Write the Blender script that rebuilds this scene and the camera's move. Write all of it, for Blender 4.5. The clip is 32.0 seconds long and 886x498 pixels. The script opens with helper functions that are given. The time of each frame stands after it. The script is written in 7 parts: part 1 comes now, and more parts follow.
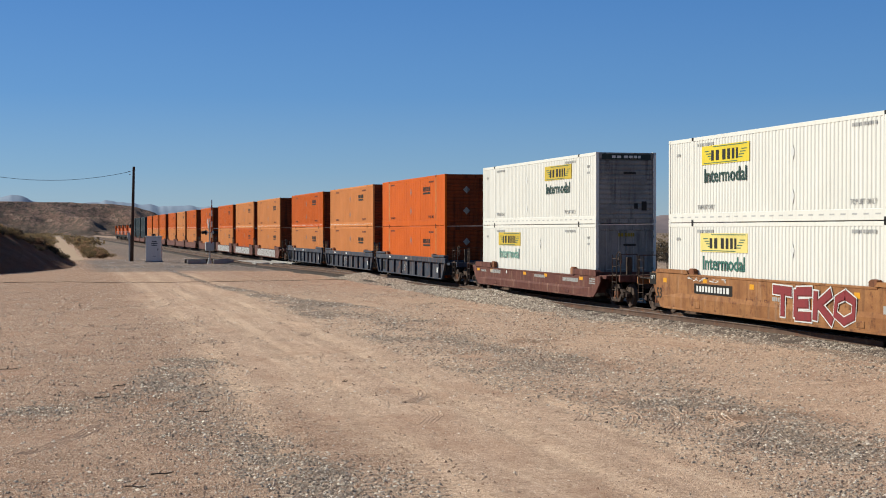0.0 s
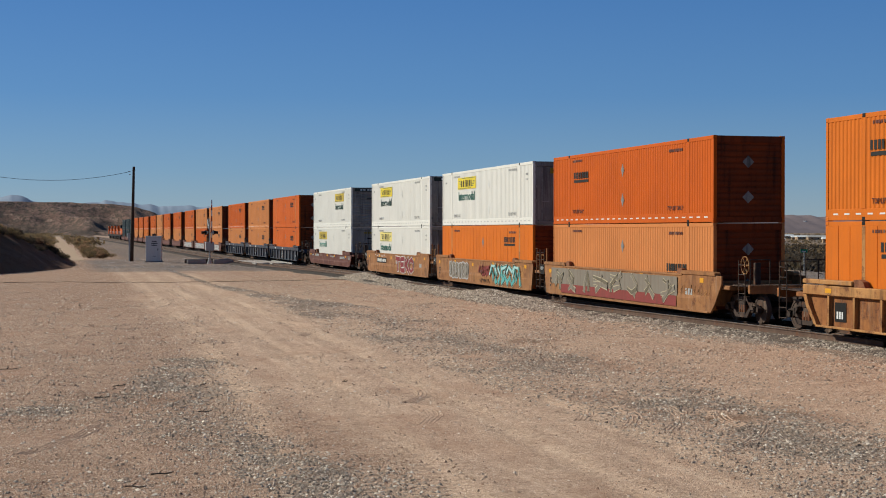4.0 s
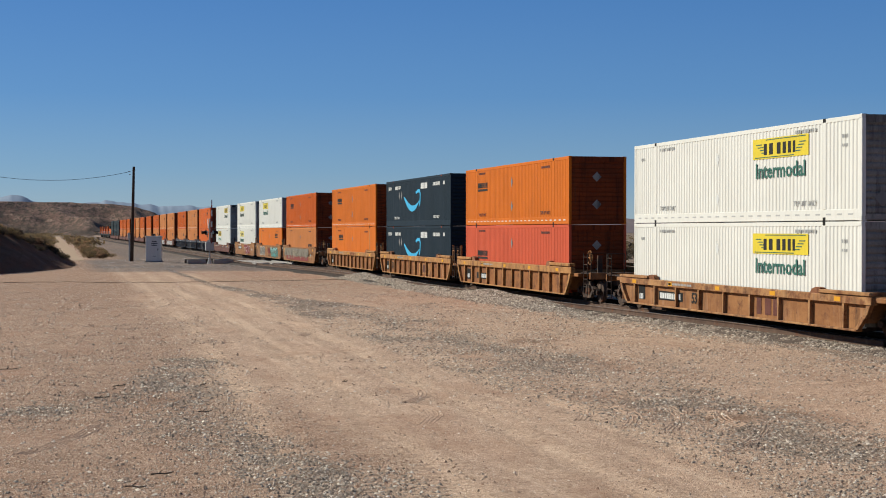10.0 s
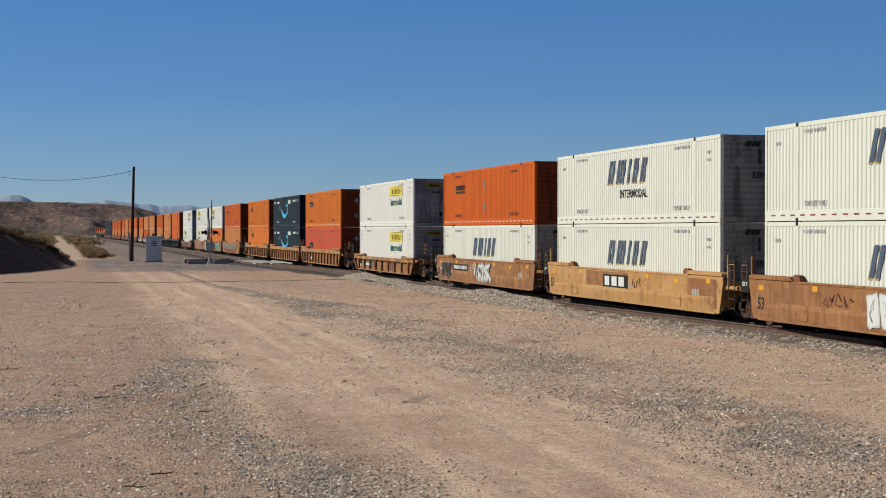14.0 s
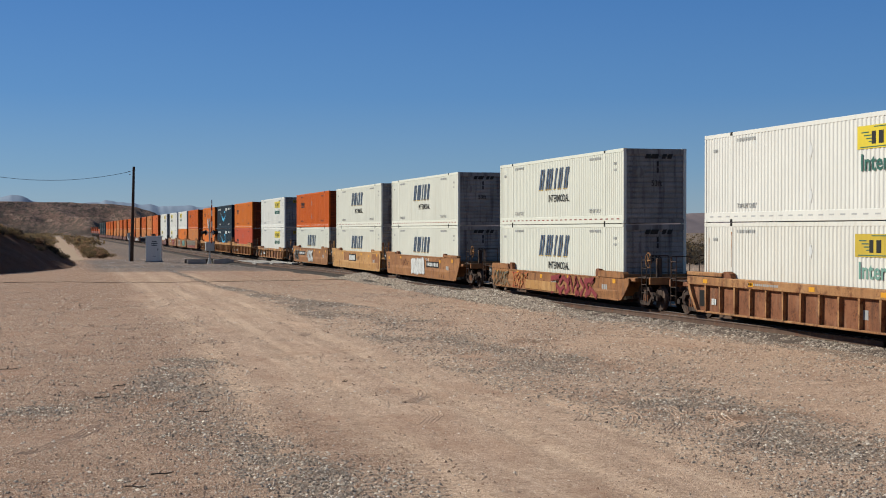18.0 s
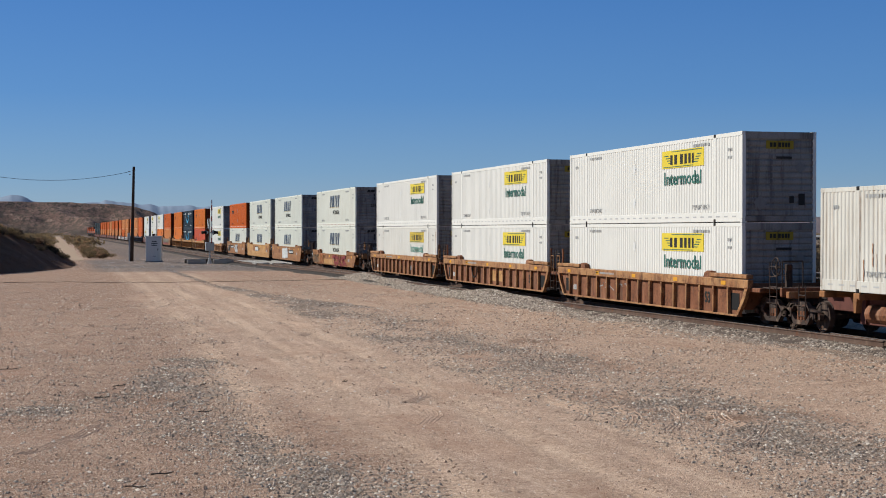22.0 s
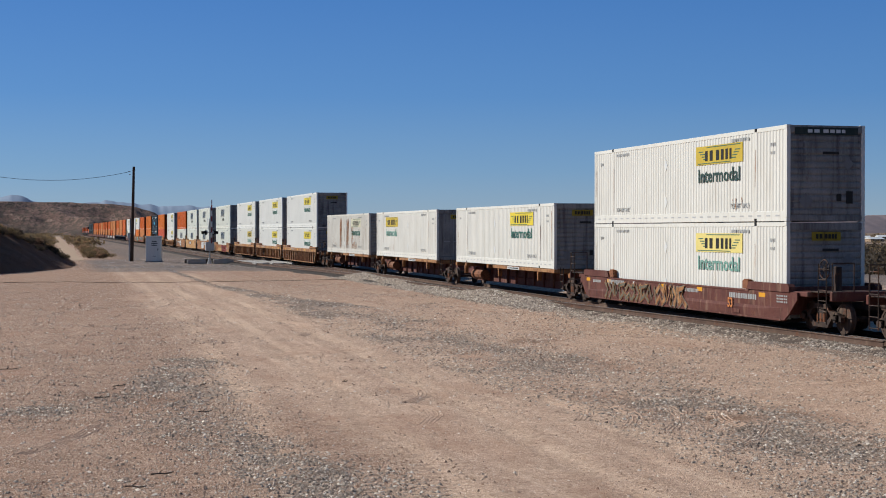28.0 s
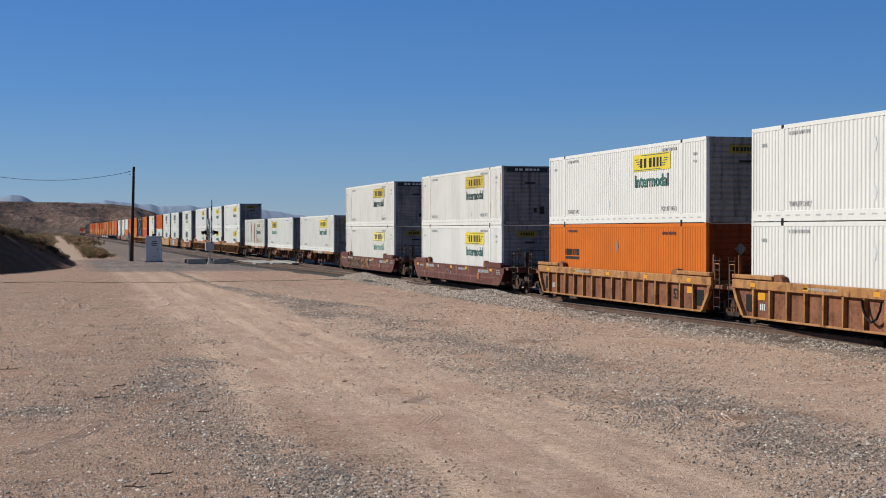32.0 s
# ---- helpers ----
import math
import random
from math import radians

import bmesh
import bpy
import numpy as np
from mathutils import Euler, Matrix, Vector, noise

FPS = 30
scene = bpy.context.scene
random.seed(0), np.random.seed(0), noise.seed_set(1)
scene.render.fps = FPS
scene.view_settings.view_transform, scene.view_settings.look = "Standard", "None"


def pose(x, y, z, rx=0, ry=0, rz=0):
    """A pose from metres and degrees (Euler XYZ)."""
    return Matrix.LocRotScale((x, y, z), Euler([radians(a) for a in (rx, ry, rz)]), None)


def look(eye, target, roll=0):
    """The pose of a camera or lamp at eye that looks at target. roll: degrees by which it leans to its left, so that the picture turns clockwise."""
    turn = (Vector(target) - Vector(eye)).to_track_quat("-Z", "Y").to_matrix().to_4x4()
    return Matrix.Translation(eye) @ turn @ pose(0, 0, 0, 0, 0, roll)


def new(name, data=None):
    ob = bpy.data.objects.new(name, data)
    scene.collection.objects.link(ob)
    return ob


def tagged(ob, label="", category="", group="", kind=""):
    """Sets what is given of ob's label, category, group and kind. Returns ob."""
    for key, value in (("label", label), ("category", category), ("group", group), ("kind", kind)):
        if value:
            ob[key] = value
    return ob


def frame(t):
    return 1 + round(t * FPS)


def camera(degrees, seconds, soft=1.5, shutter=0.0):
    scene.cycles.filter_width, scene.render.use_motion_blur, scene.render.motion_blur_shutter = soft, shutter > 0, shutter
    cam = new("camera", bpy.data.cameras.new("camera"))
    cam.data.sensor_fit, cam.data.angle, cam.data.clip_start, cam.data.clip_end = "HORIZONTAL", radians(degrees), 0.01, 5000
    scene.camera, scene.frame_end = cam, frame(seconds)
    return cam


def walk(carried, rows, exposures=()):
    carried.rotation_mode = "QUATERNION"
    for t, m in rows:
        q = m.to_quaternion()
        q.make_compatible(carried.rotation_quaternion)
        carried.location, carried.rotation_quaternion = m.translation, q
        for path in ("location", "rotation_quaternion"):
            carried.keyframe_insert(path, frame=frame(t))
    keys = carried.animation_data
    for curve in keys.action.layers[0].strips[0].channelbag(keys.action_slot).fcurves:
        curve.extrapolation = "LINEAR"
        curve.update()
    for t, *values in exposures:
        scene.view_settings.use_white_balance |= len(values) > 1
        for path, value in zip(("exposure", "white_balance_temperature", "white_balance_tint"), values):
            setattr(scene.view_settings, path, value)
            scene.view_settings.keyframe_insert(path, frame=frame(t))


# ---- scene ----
cam = camera(33.34, 32.0, soft=1.0)
EYE_Z = 3.25
RAIL_Z = 0.31          # top of rail over the dirt lot
TRACK_X = 22.35        # centre line of the track
walk(cam, [(0.0, pose(0, 0, EYE_Z, 89.28, 0, -14.75)), (32.0, pose(0, 0, EYE_Z, 89.28, 0, -14.75))],
     exposures=[(0.0, 0.52, 6640, 2.5), (1.0, 0.31, 6640, 2.5), (3.0, 0.29, 6640, 2.5), (7.0, 0.30, 6640, 2.5), (9.0, 0.42, 6640, 2.5), (10.0, 0.40, 6640, 2.5),
                (12.0, 0.35, 6640, 2.5), (14.0, 0.32, 6620, 2.5), (18.0, 0.31, 6520, 3.5), (21.0, 0.33, 6320, 5), (24.0, 0.35, 6190, 6.5), (32.0, 0.32, 6210, 6.5)])

# ---------------------------------------------------------------- world, sun
SUN_ELEVATION, SUN_LEFT = 33.0, 48.0     # degrees up, degrees left of the track's far end
world = bpy.data.worlds.new("desert_sky")
scene.world = world
world.use_nodes = True
wn = world.node_tree.nodes
wn.clear()
sky = wn.new("ShaderNodeTexSky")
sky.sky_type, sky.sun_disc = "NISHITA", False
sky.sun_elevation, sky.sun_rotation = radians(SUN_ELEVATION), radians(-SUN_LEFT)
sky.altitude, sky.air_density, sky.dust_density, sky.ozone_density = 900, 1.0, 0.25, 4.0
wb = wn.new("ShaderNodeBackground")
wb.inputs["Strength"].default_value = 0.0415
wo = wn.new("ShaderNodeOutputWorld")
clear = wn.new("ShaderNodeMix")          # dry desert air: deeper blue
clear.data_type, clear.blend_type = "RGBA", "MULTIPLY"
clear.inputs[0].default_value, clear.inputs[7].default_value = 1.0, (0.655, 0.90, 1.40, 1)
world.node_tree.links.new(sky.outputs[0], clear.inputs[6])
even = wn.new("ShaderNodeMix")           # scattered light evens the sky out
even.data_type = "RGBA"
even.inputs[0].default_value = 0.6
climb = wn.new("ShaderNodeSeparateXYZ")
tones = wn.new("ShaderNodeValToRGB")     # pale haze at the horizon, deep blue overhead
while len(tones.color_ramp.elements) < 5:
    tones.color_ramp.elements.new(0.5)
for el, (at, c) in zip(tones.color_ramp.elements, ((0.0, (0.74, 0.88, 1.02)), (0.04, (0.43, 0.71, 1.08)), (0.09, (0.225, 0.53, 1.08)), (0.16, (0.14, 0.41, 1.0)), (0.45, (0.085, 0.26, 0.62)))):
    el.position, el.color = at, c + (1.0,)
world.node_tree.links.new(wn.new("ShaderNodeTexCoord").outputs["Generated"], climb.inputs[0])
world.node_tree.links.new(climb.outputs[2], tones.inputs[0])
gain = wn.new("ShaderNodeMix")
gain.data_type, gain.blend_type = "RGBA", "MULTIPLY"
gain.inputs[0].default_value, gain.inputs[7].default_value = 1.0, (9.9, 9.9, 9.9, 1)
world.node_tree.links.new(tones.outputs[0], gain.inputs[6])
world.node_tree.links.new(gain.outputs[2], even.inputs[7])
world.node_tree.links.new(clear.outputs[2], even.inputs[6])
world.node_tree.links.new(even.outputs[2], wb.inputs[0])
world.node_tree.links.new(wb.outputs[0], wo.inputs[0])
sun = new("sun", bpy.data.lights.new("sun", "SUN"))
sun.data.energy, sun.data.angle, sun.data.color = 5.0, radians(0.55), (1.0, 0.95, 0.87)
_e, _a = radians(SUN_ELEVATION), radians(SUN_LEFT)
sun.matrix_world = look(Vector((-math.sin(_a) * math.cos(_e), math.cos(_a) * math.cos(_e), math.sin(_e))) * 300, (0, 0, 0))


# ---------------------------------------------------------------- materials
class Tree:
    """A small helper to write node trees."""

    def __init__(self, name):
        self.mat = bpy.data.materials.new(name)
        self.mat.use_nodes = True
        self.t = self.mat.node_tree
        self.bsdf = self.t.nodes["Principled BSDF"]

    def node(self, kind, **settings):
        n = self.t.nodes.new("ShaderNode" + kind)
        for k, v in settings.items():
            if k in n.inputs:
                n.inputs[k].default_value = v
        return n

    def link(self, a, b):
        self.t.links.new(a, b)

    def coords(self, world_space=False, stretch=(1, 1, 1)):
        src = self.node("NewGeometry").outputs["Position"] if world_space else self.node("TexCoord").outputs["Object"]
        m = self.node("Mapping")
        m.inputs["Scale"].default_value = stretch
        self.link(src, m.inputs[0])
        return m.outputs[0]

    def noise(self, where, scale, detail=4.0, rough=0.55):
        n = self.node("TexNoise")
        n.inputs["Scale"].default_value, n.inputs["Detail"].default_value, n.inputs["Roughness"].default_value = scale, detail, rough
        self.link(where, n.inputs["Vector"])
        return n.outputs[0]

    def ramp(self, fac, lo, hi, a=0.0, b=1.0):
        r = self.node("MapRange")
        r.inputs[1].default_value, r.inputs[2].default_value, r.inputs[3].default_value, r.inputs[4].default_value = lo, hi, a, b
        self.link(fac, r.inputs[0])
        return r.outputs[0]

    def mix(self, fac, a, b, kind="MIX"):
        m = self.node("Mix")
        m.data_type, m.blend_type = "RGBA", kind
        for socket, v in ((m.inputs[0], fac), (m.inputs[6], a), (m.inputs[7], b)):
            if hasattr(v, "is_output"):
                self.link(v, socket)
            else:
                socket.default_value = v
        return m.outputs[2]

    def math(self, op, a, b=0.0):
        m = self.node("Math")
        m.operation = op
        for socket, v in ((m.inputs[0], a), (m.inputs[1], b)):
            if hasattr(v, "is_output"):
                self.link(v, socket)
            else:
                socket.default_value = v
        return m.outputs[0]

    def bump(self, height, strength=0.3, distance=0.02):
        b = self.node("Bump")
        b.inputs["Strength"].default_value, b.inputs["Distance"].default_value = strength, distance
        self.link(height, b.inputs["Height"])
        self.link(b.outputs[0], self.bsdf.inputs["Normal"])

    def done(self, colour, rough=0.6, metal=0.0):
        for name, v in (("Base Color", colour), ("Roughness", rough), ("Metallic", metal)):
            if hasattr(v, "is_output"):
                self.link(v, self.bsdf.inputs[name])
            else:
                self.bsdf.inputs[name].default_value = v
        return self.mat


def shade(c, k):
    return tuple(min(1, v * k) for v in c[:3]) + (1.0,)


def painted(name, colour, rough=0.45, dirt=(0.16, 0.11, 0.07, 1), dirty=0.35, rust=0.0, fade=0.12):
    """Paint on steel: faded patches, vertical dirt runs, a grain, and rust where there is any."""
    k = Tree(name)
    colour = shade(colour, 0.78)          # sun-bleached and dusty
    pos = k.coords(stretch=(1, 1, 1))
    big = k.noise(pos, 0.55, 5, 0.6)
    col = k.mix(k.ramp(big, 0.3, 0.7), shade(colour, 1 - fade), shade(colour, 1 + fade * 0.6))
    runs = k.noise(k.coords(stretch=(3.2, 3.2, 0.22)), 1.7, 6, 0.65)
    col = k.mix(k.ramp(runs, 0.50, 0.70, 0.0, dirty), col, dirt)
    fine = k.noise(pos, 28.0, 3, 0.6)
    col = k.mix(k.ramp(fine, 0.35, 0.7, 0.0, 0.14), col, shade(colour, 0.62))
    if rust > 0:
        spots = k.noise(k.coords(stretch=(1.6, 1.6, 0.35 if rust > 0.3 else 0.12)), 1.15, 8, 0.72)
        grain = k.noise(pos, 16.0, 4, 0.6)
        rusty = k.mix(k.ramp(grain, 0.3, 0.7), (0.06, 0.024, 0.014, 1), (0.165, 0.06, 0.025, 1))
        col = k.mix(k.ramp(spots, 0.66 - 0.22 * rust, 0.74 - 0.16 * rust, 0.0, 0.92), col, rusty)
    k.bump(k.noise(pos, 9.0, 4, 0.6), 0.12, 0.012)
    k.bsdf.inputs["Specular IOR Level"].default_value = 0.1       # chalky, weathered
    return k.done(col, k.ramp(runs, 0.3, 0.8, rough + 0.1, min(0.95, rough + 0.35)), 0.0)


def weathered(name, colour, faded, grime=0.7, rust=0.5, rough=0.75):
    """Old steel: faded paint in patches, dark and dusty runs, rust blooms and specks, different on every car."""
    k = Tree(name)
    shift = k.node("VectorMath")
    k.link(k.node("TexCoord").outputs["Object"], shift.inputs[0])
    k.link(k.math("MULTIPLY", k.node("ObjectInfo").outputs["Random"], 40.0), shift.inputs[1])

    def at(*stretch):
        m = k.node("Mapping")
        m.inputs["Scale"].default_value = stretch
        k.link(shift.outputs[0], m.inputs[0])
        return m.outputs[0]
    col = k.mix(k.ramp(k.noise(at(1, 0.7, 1.3), 0.9, 8, 0.7), 0.40, 0.60), colour, faded)
    col = k.mix(k.ramp(k.noise(at(1.5, 1.2, 1.2), 1.9, 10, 0.75), 0.60 - 0.14 * rust, 0.70 - 0.14 * rust, 0.0, 0.85), col,
                k.mix(k.ramp(k.noise(at(1, 1, 1), 14.0, 5, 0.7), 0.38, 0.62), (0.055, 0.020, 0.012, 1), (0.20, 0.072, 0.028, 1)))
    col = k.mix(k.ramp(k.noise(at(2, 3.0, 0.5), 1.2, 5, 0.6), 0.55, 0.72, 0.0, 0.3), col, (0.40, 0.27, 0.18, 1))
    col = k.mix(k.ramp(k.noise(at(2, 2.4, 0.30), 1.3, 5, 0.6), 0.52, 0.70, 0.0, grime), col, (0.032, 0.018, 0.013, 1))
    fine = k.noise(at(1, 1, 1), 24.0, 5, 0.7)
    col = k.mix(k.ramp(fine, 0.54, 0.70, 0.0, 0.4), col, shade(colour, 0.4))
    k.bump(fine, 0.15, 0.012)
    k.bsdf.inputs["Specular IOR Level"].default_value = 0.15
    return k.done(col, rough)


def earthy(name, low, high, scale=1.5, rough=0.95, bump=0.4, distance=0.03, fine=30.0, world_space=False):
    k = Tree(name)
    pos = k.coords(world_space)
    col = k.mix(k.ramp(k.noise(pos, scale, 6, 0.62), 0.3, 0.7), low, high)
    grain = k.noise(pos, fine, 5, 0.65)
    col = k.mix(k.ramp(grain, 0.3, 0.75, 0.0, 0.4), col, shade(low, 0.6))
    k.bump(grain, bump, distance)
    k.bsdf.inputs["Specular IOR Level"].default_value = 0.1
    return k.done(col, rough)


def piecewise(name, tones, rough=0.9, fine=14.0, thin=False):
    """Stones and leaves: a tone of its own for every island."""
    k = Tree(name)
    rnd = k.node("NewGeometry").outputs["Random Per Island"]
    ramp = k.node("ValToRGB")
    els = ramp.color_ramp.elements
    while len(els) < len(tones):
        els.new(0.5)
    for i, c in enumerate(tones):
        els[i].position, els[i].color = i / max(1, len(tones) - 1), c
    k.link(rnd, ramp.inputs[0])
    grain = k.noise(k.coords(), fine, 4, 0.6)
    col = k.mix(k.ramp(grain, 0.3, 0.75, 0.0, 0.35), ramp.outputs[0], shade(tones[0], 0.55))
    k.bump(grain, 0.3, 0.01)
    if thin:                              # leaves let light through
        t = k.node("BsdfTranslucent")
        k.link(col, t.inputs["Color"])
        m = k.node("MixShader")
        m.inputs[0].default_value = 0.5
        k.link(k.bsdf.outputs[0], m.inputs[1])
        k.link(t.outputs[0], m.inputs[2])
        k.link(m.outputs[0], k.t.nodes["Material Output"].inputs["Surface"])
    return k.done(col, rough)


def ground_material():
    """Pale dry sand, gravelly by the mask 'gravel', pressed lighter by 'track', rough by 'rough', grown over by 'scrubby'."""
    k = Tree("sandy_dirt")
    pos = k.coords(True)
    big = k.noise(pos, 0.09, 5, 0.6)
    mid = k.noise(pos, 0.9, 6, 0.65)
    fine = k.noise(pos, 7.0, 8, 0.75)
    grit = k.noise(pos, 34.0, 6, 0.8)

    def mask(name):
        n = k.node("Attribute")
        n.attribute_name = name
        return n.outputs["Fac"]
    sand = k.mix(k.ramp(mid, 0.3, 0.72), (0.360, 0.231, 0.160, 1), (0.546, 0.372, 0.263, 1))
    sand = k.mix(k.ramp(big, 0.35, 0.65, 0.0, 0.5), sand, (0.491, 0.324, 0.219, 1))
    sand = k.mix(k.math("MULTIPLY", mask("rough"), k.ramp(mid, 0.3, 0.65, 1.0, 0.5)), sand, (0.262, 0.152, 0.100, 1))
    sand = k.mix(k.math("MULTIPLY", mask("track"), k.ramp(fine, 0.3, 0.7, 0.8, 0.3)), sand, (0.569, 0.399, 0.273, 1))
    sand = k.mix(k.ramp(fine, 0.50, 0.60, 0.0, 0.55), sand, (0.258, 0.165, 0.108, 1))
    sand = k.mix(k.ramp(fine, 0.47, 0.38, 0.0, 0.45), sand, (0.623, 0.444, 0.314, 1))
    sand = k.mix(k.ramp(grit, 0.54, 0.58, 0.0, 0.55), sand, (0.186, 0.112, 0.074, 1))
    sand = k.mix(k.ramp(grit, 0.45, 0.40, 0.0, 0.55), sand, (0.696, 0.540, 0.419, 1))
    streak = k.noise(k.coords(True, (2.6, 0.10, 1.0)), 1.0, 6, 0.6)
    drive = mask("drive")
    sand = k.mix(k.math("MULTIPLY", drive, k.ramp(streak, 0.50, 0.66, 0.0, 0.45)), sand, (0.330, 0.212, 0.150, 1))
    sand = k.mix(k.math("MULTIPLY", drive, k.ramp(streak, 0.48, 0.36, 0.0, 0.32)), sand, (0.620, 0.440, 0.312, 1))
    # dark specks: darker grains, and small clods' shade put into the sand colour
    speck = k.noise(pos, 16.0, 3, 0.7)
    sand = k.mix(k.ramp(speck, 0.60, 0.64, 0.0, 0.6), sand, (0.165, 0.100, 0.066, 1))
    sand = k.mix(k.ramp(k.noise(pos, 21.0, 2, 0.6), 0.64, 0.68, 0.0, 0.75), sand, (0.74, 0.60, 0.47, 1))
    red = k.noise(k.coords(True, (1.0, 0.35, 1.0)), 0.55, 5, 0.65)
    sand = k.mix(k.ramp(red, 0.52, 0.68, 0.0, 0.5), sand, (0.30, 0.165, 0.105, 1))
    v = k.node("TexVoronoi")
    v.inputs["Scale"].default_value = 15.0
    k.link(pos, v.inputs["Vector"])
    stone = k.mix(k.ramp(v.outputs["Distance"], 0.1, 0.6), (0.31, 0.225, 0.170, 1), (0.12, 0.082, 0.060, 1))
    stone = k.mix(k.ramp(grit, 0.42, 0.6, 0, 0.6), stone, (0.38, 0.295, 0.23, 1))
    cover = k.ramp(k.math("ADD", mask("gravel"), k.ramp(fine, 0.35, 0.65, -0.5, 0.4)), 0.42, 0.92)
    col = k.mix(cover, sand, stone)
    col = k.mix(k.math("MULTIPLY", mask("scrubby"), k.ramp(k.noise(pos, 0.35, 6, 0.7), 0.35, 0.6, 0.55, 1.0)), col, k.mix(k.ramp(mid, 0.3, 0.7), (0.075, 0.055, 0.04, 1), (0.15, 0.11, 0.08, 1)))
    dull = k.node("TexVoronoi")
    dull.inputs["Scale"].default_value = 5.0
    k.link(pos, dull.inputs["Vector"])
    col = k.mix(k.math("MULTIPLY", mask("grey"), k.ramp(fine, 0.35, 0.6, 1.0, 0.75)), col, k.mix(k.ramp(dull.outputs["Distance"], 0.1, 0.7), (0.265, 0.215, 0.19, 1), (0.085, 0.068, 0.06, 1)))
    col = k.mix(k.math("MULTIPLY", mask("stain"), k.ramp(fine, 0.35, 0.65, 1.0, 0.55)), col, (0.135, 0.078, 0.050, 1))
    h = k.math("ADD", k.math("MULTIPLY", fine, 0.8), k.math("MULTIPLY", grit, 0.6))
    h = k.math("ADD", h, k.math("MULTIPLY", k.math("MULTIPLY", v.outputs["Distance"], -1.2), cover))
    k.bump(h, 0.72, 0.05)
    k.bsdf.inputs["Specular IOR Level"].default_value = 0.1
    return k.done(col, 0.97)


M = {}
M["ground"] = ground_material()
M["white"] = painted("white_paint", (0.80, 0.78, 0.72, 1), 0.42, (0.42, 0.38, 0.32, 1), 0.25, fade=0.05)
M["white_old"] = painted("aged_white_paint", (0.77, 0.745, 0.675, 1), 0.5, (0.40, 0.33, 0.25, 1), 0.4, fade=0.06)
M["white_rusty"] = painted("rust_streaked_white_paint", (0.68, 0.65, 0.58, 1), 0.55, (0.30, 0.20, 0.12, 1), 0.55, rust=0.25)
def sooty(name, colour, soot_shade):
    """Paint under a film of diesel grime, with the end walls' shade put into its colour, in cloudy patches and runs
    that are different on every box.
    """
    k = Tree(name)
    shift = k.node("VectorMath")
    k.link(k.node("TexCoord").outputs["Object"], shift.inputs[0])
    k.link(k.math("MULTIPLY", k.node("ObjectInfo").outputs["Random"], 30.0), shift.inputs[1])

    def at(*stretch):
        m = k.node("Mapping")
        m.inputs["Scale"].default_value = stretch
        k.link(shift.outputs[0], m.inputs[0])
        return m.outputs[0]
    col = k.mix(k.ramp(k.noise(at(1, 1, 1), 0.8, 6, 0.65), 0.30, 0.70, 0.40, 0.80), colour, soot_shade)
    col = k.mix(k.ramp(k.noise(at(3.0, 3.0, 0.25), 1.4, 6, 0.65), 0.50, 0.66, 0.0, 0.75), col, shade(soot_shade, 0.55))
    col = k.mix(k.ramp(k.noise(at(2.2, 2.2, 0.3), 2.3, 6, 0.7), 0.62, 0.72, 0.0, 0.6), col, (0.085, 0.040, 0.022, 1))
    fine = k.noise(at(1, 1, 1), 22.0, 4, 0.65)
    col = k.mix(k.ramp(fine, 0.45, 0.7, 0.0, 0.3), col, shade(soot_shade, 0.5))
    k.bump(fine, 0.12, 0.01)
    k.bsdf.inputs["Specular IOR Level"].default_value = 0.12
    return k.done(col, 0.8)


# dark copies of the white and orange paints: grime plus painted-in shade
M["sooty_white"] = sooty("sooty_weathered_shaded_white_paint", (0.40, 0.385, 0.36, 1), (0.110, 0.102, 0.094, 1))
M["sooty_orange"] = sooty("sooty_weathered_shaded_orange_paint", (0.30, 0.050, 0.008, 1), (0.070, 0.020, 0.010, 1))
M["cream"] = painted("cream_paint", (0.75, 0.75, 0.655, 1), 0.45, (0.42, 0.36, 0.26, 1), 0.25, fade=0.05)
M["orange"] = painted("orange_paint", (0.66, 0.158, 0.012, 1), 0.45, (0.22, 0.09, 0.035, 1), 0.25)
M["orange_red"] = painted("red_orange_paint", (0.60, 0.108, 0.006, 1), 0.42, (0.2, 0.06, 0.03, 1), 0.2)
M["orange_pale"] = painted("faded_orange_paint", (0.63, 0.225, 0.07, 1), 0.55, (0.3, 0.16, 0.08, 1), 0.3)
M["coral"] = painted("faded_coral_paint", (0.62, 0.105, 0.048, 1), 0.5, (0.3, 0.1, 0.06, 1), 0.25)
M["navy"] = painted("dark_navy_paint", (0.009, 0.024, 0.040, 1), 0.5, (0.03, 0.035, 0.04, 1), 0.2)
M["teal"] = painted("dark_teal_paint", (0.018, 0.034, 0.044, 1), 0.5, (0.06, 0.055, 0.05, 1), 0.25)
M["tan_steel"] = weathered("tan_painted_steel", (0.215, 0.090, 0.034, 1), (0.285, 0.130, 0.050, 1), 0.5, 0.45)
M["ochre_steel"] = weathered("ochre_painted_steel", (0.36, 0.185, 0.062, 1), (0.42, 0.235, 0.095, 1), 0.45, 0.3)
M["yellow_steel"] = weathered("yellow_painted_steel", (0.205, 0.076, 0.024, 1), (0.28, 0.112, 0.036, 1), 0.5, 0.75)
M["rust_steel"] = weathered("rusty_brown_steel", (0.165, 0.062, 0.030, 1), (0.225, 0.092, 0.044, 1), 0.6, 0.9)
M["brown_steel"] = weathered("red_brown_painted_steel", (0.085, 0.026, 0.020, 1), (0.115, 0.042, 0.032, 1), 0.5, 0.25)
M["blue_steel"] = weathered("blue_grey_painted_steel", (0.020, 0.028, 0.046, 1), (0.040, 0.048, 0.068, 1), 0.7, 0.45)
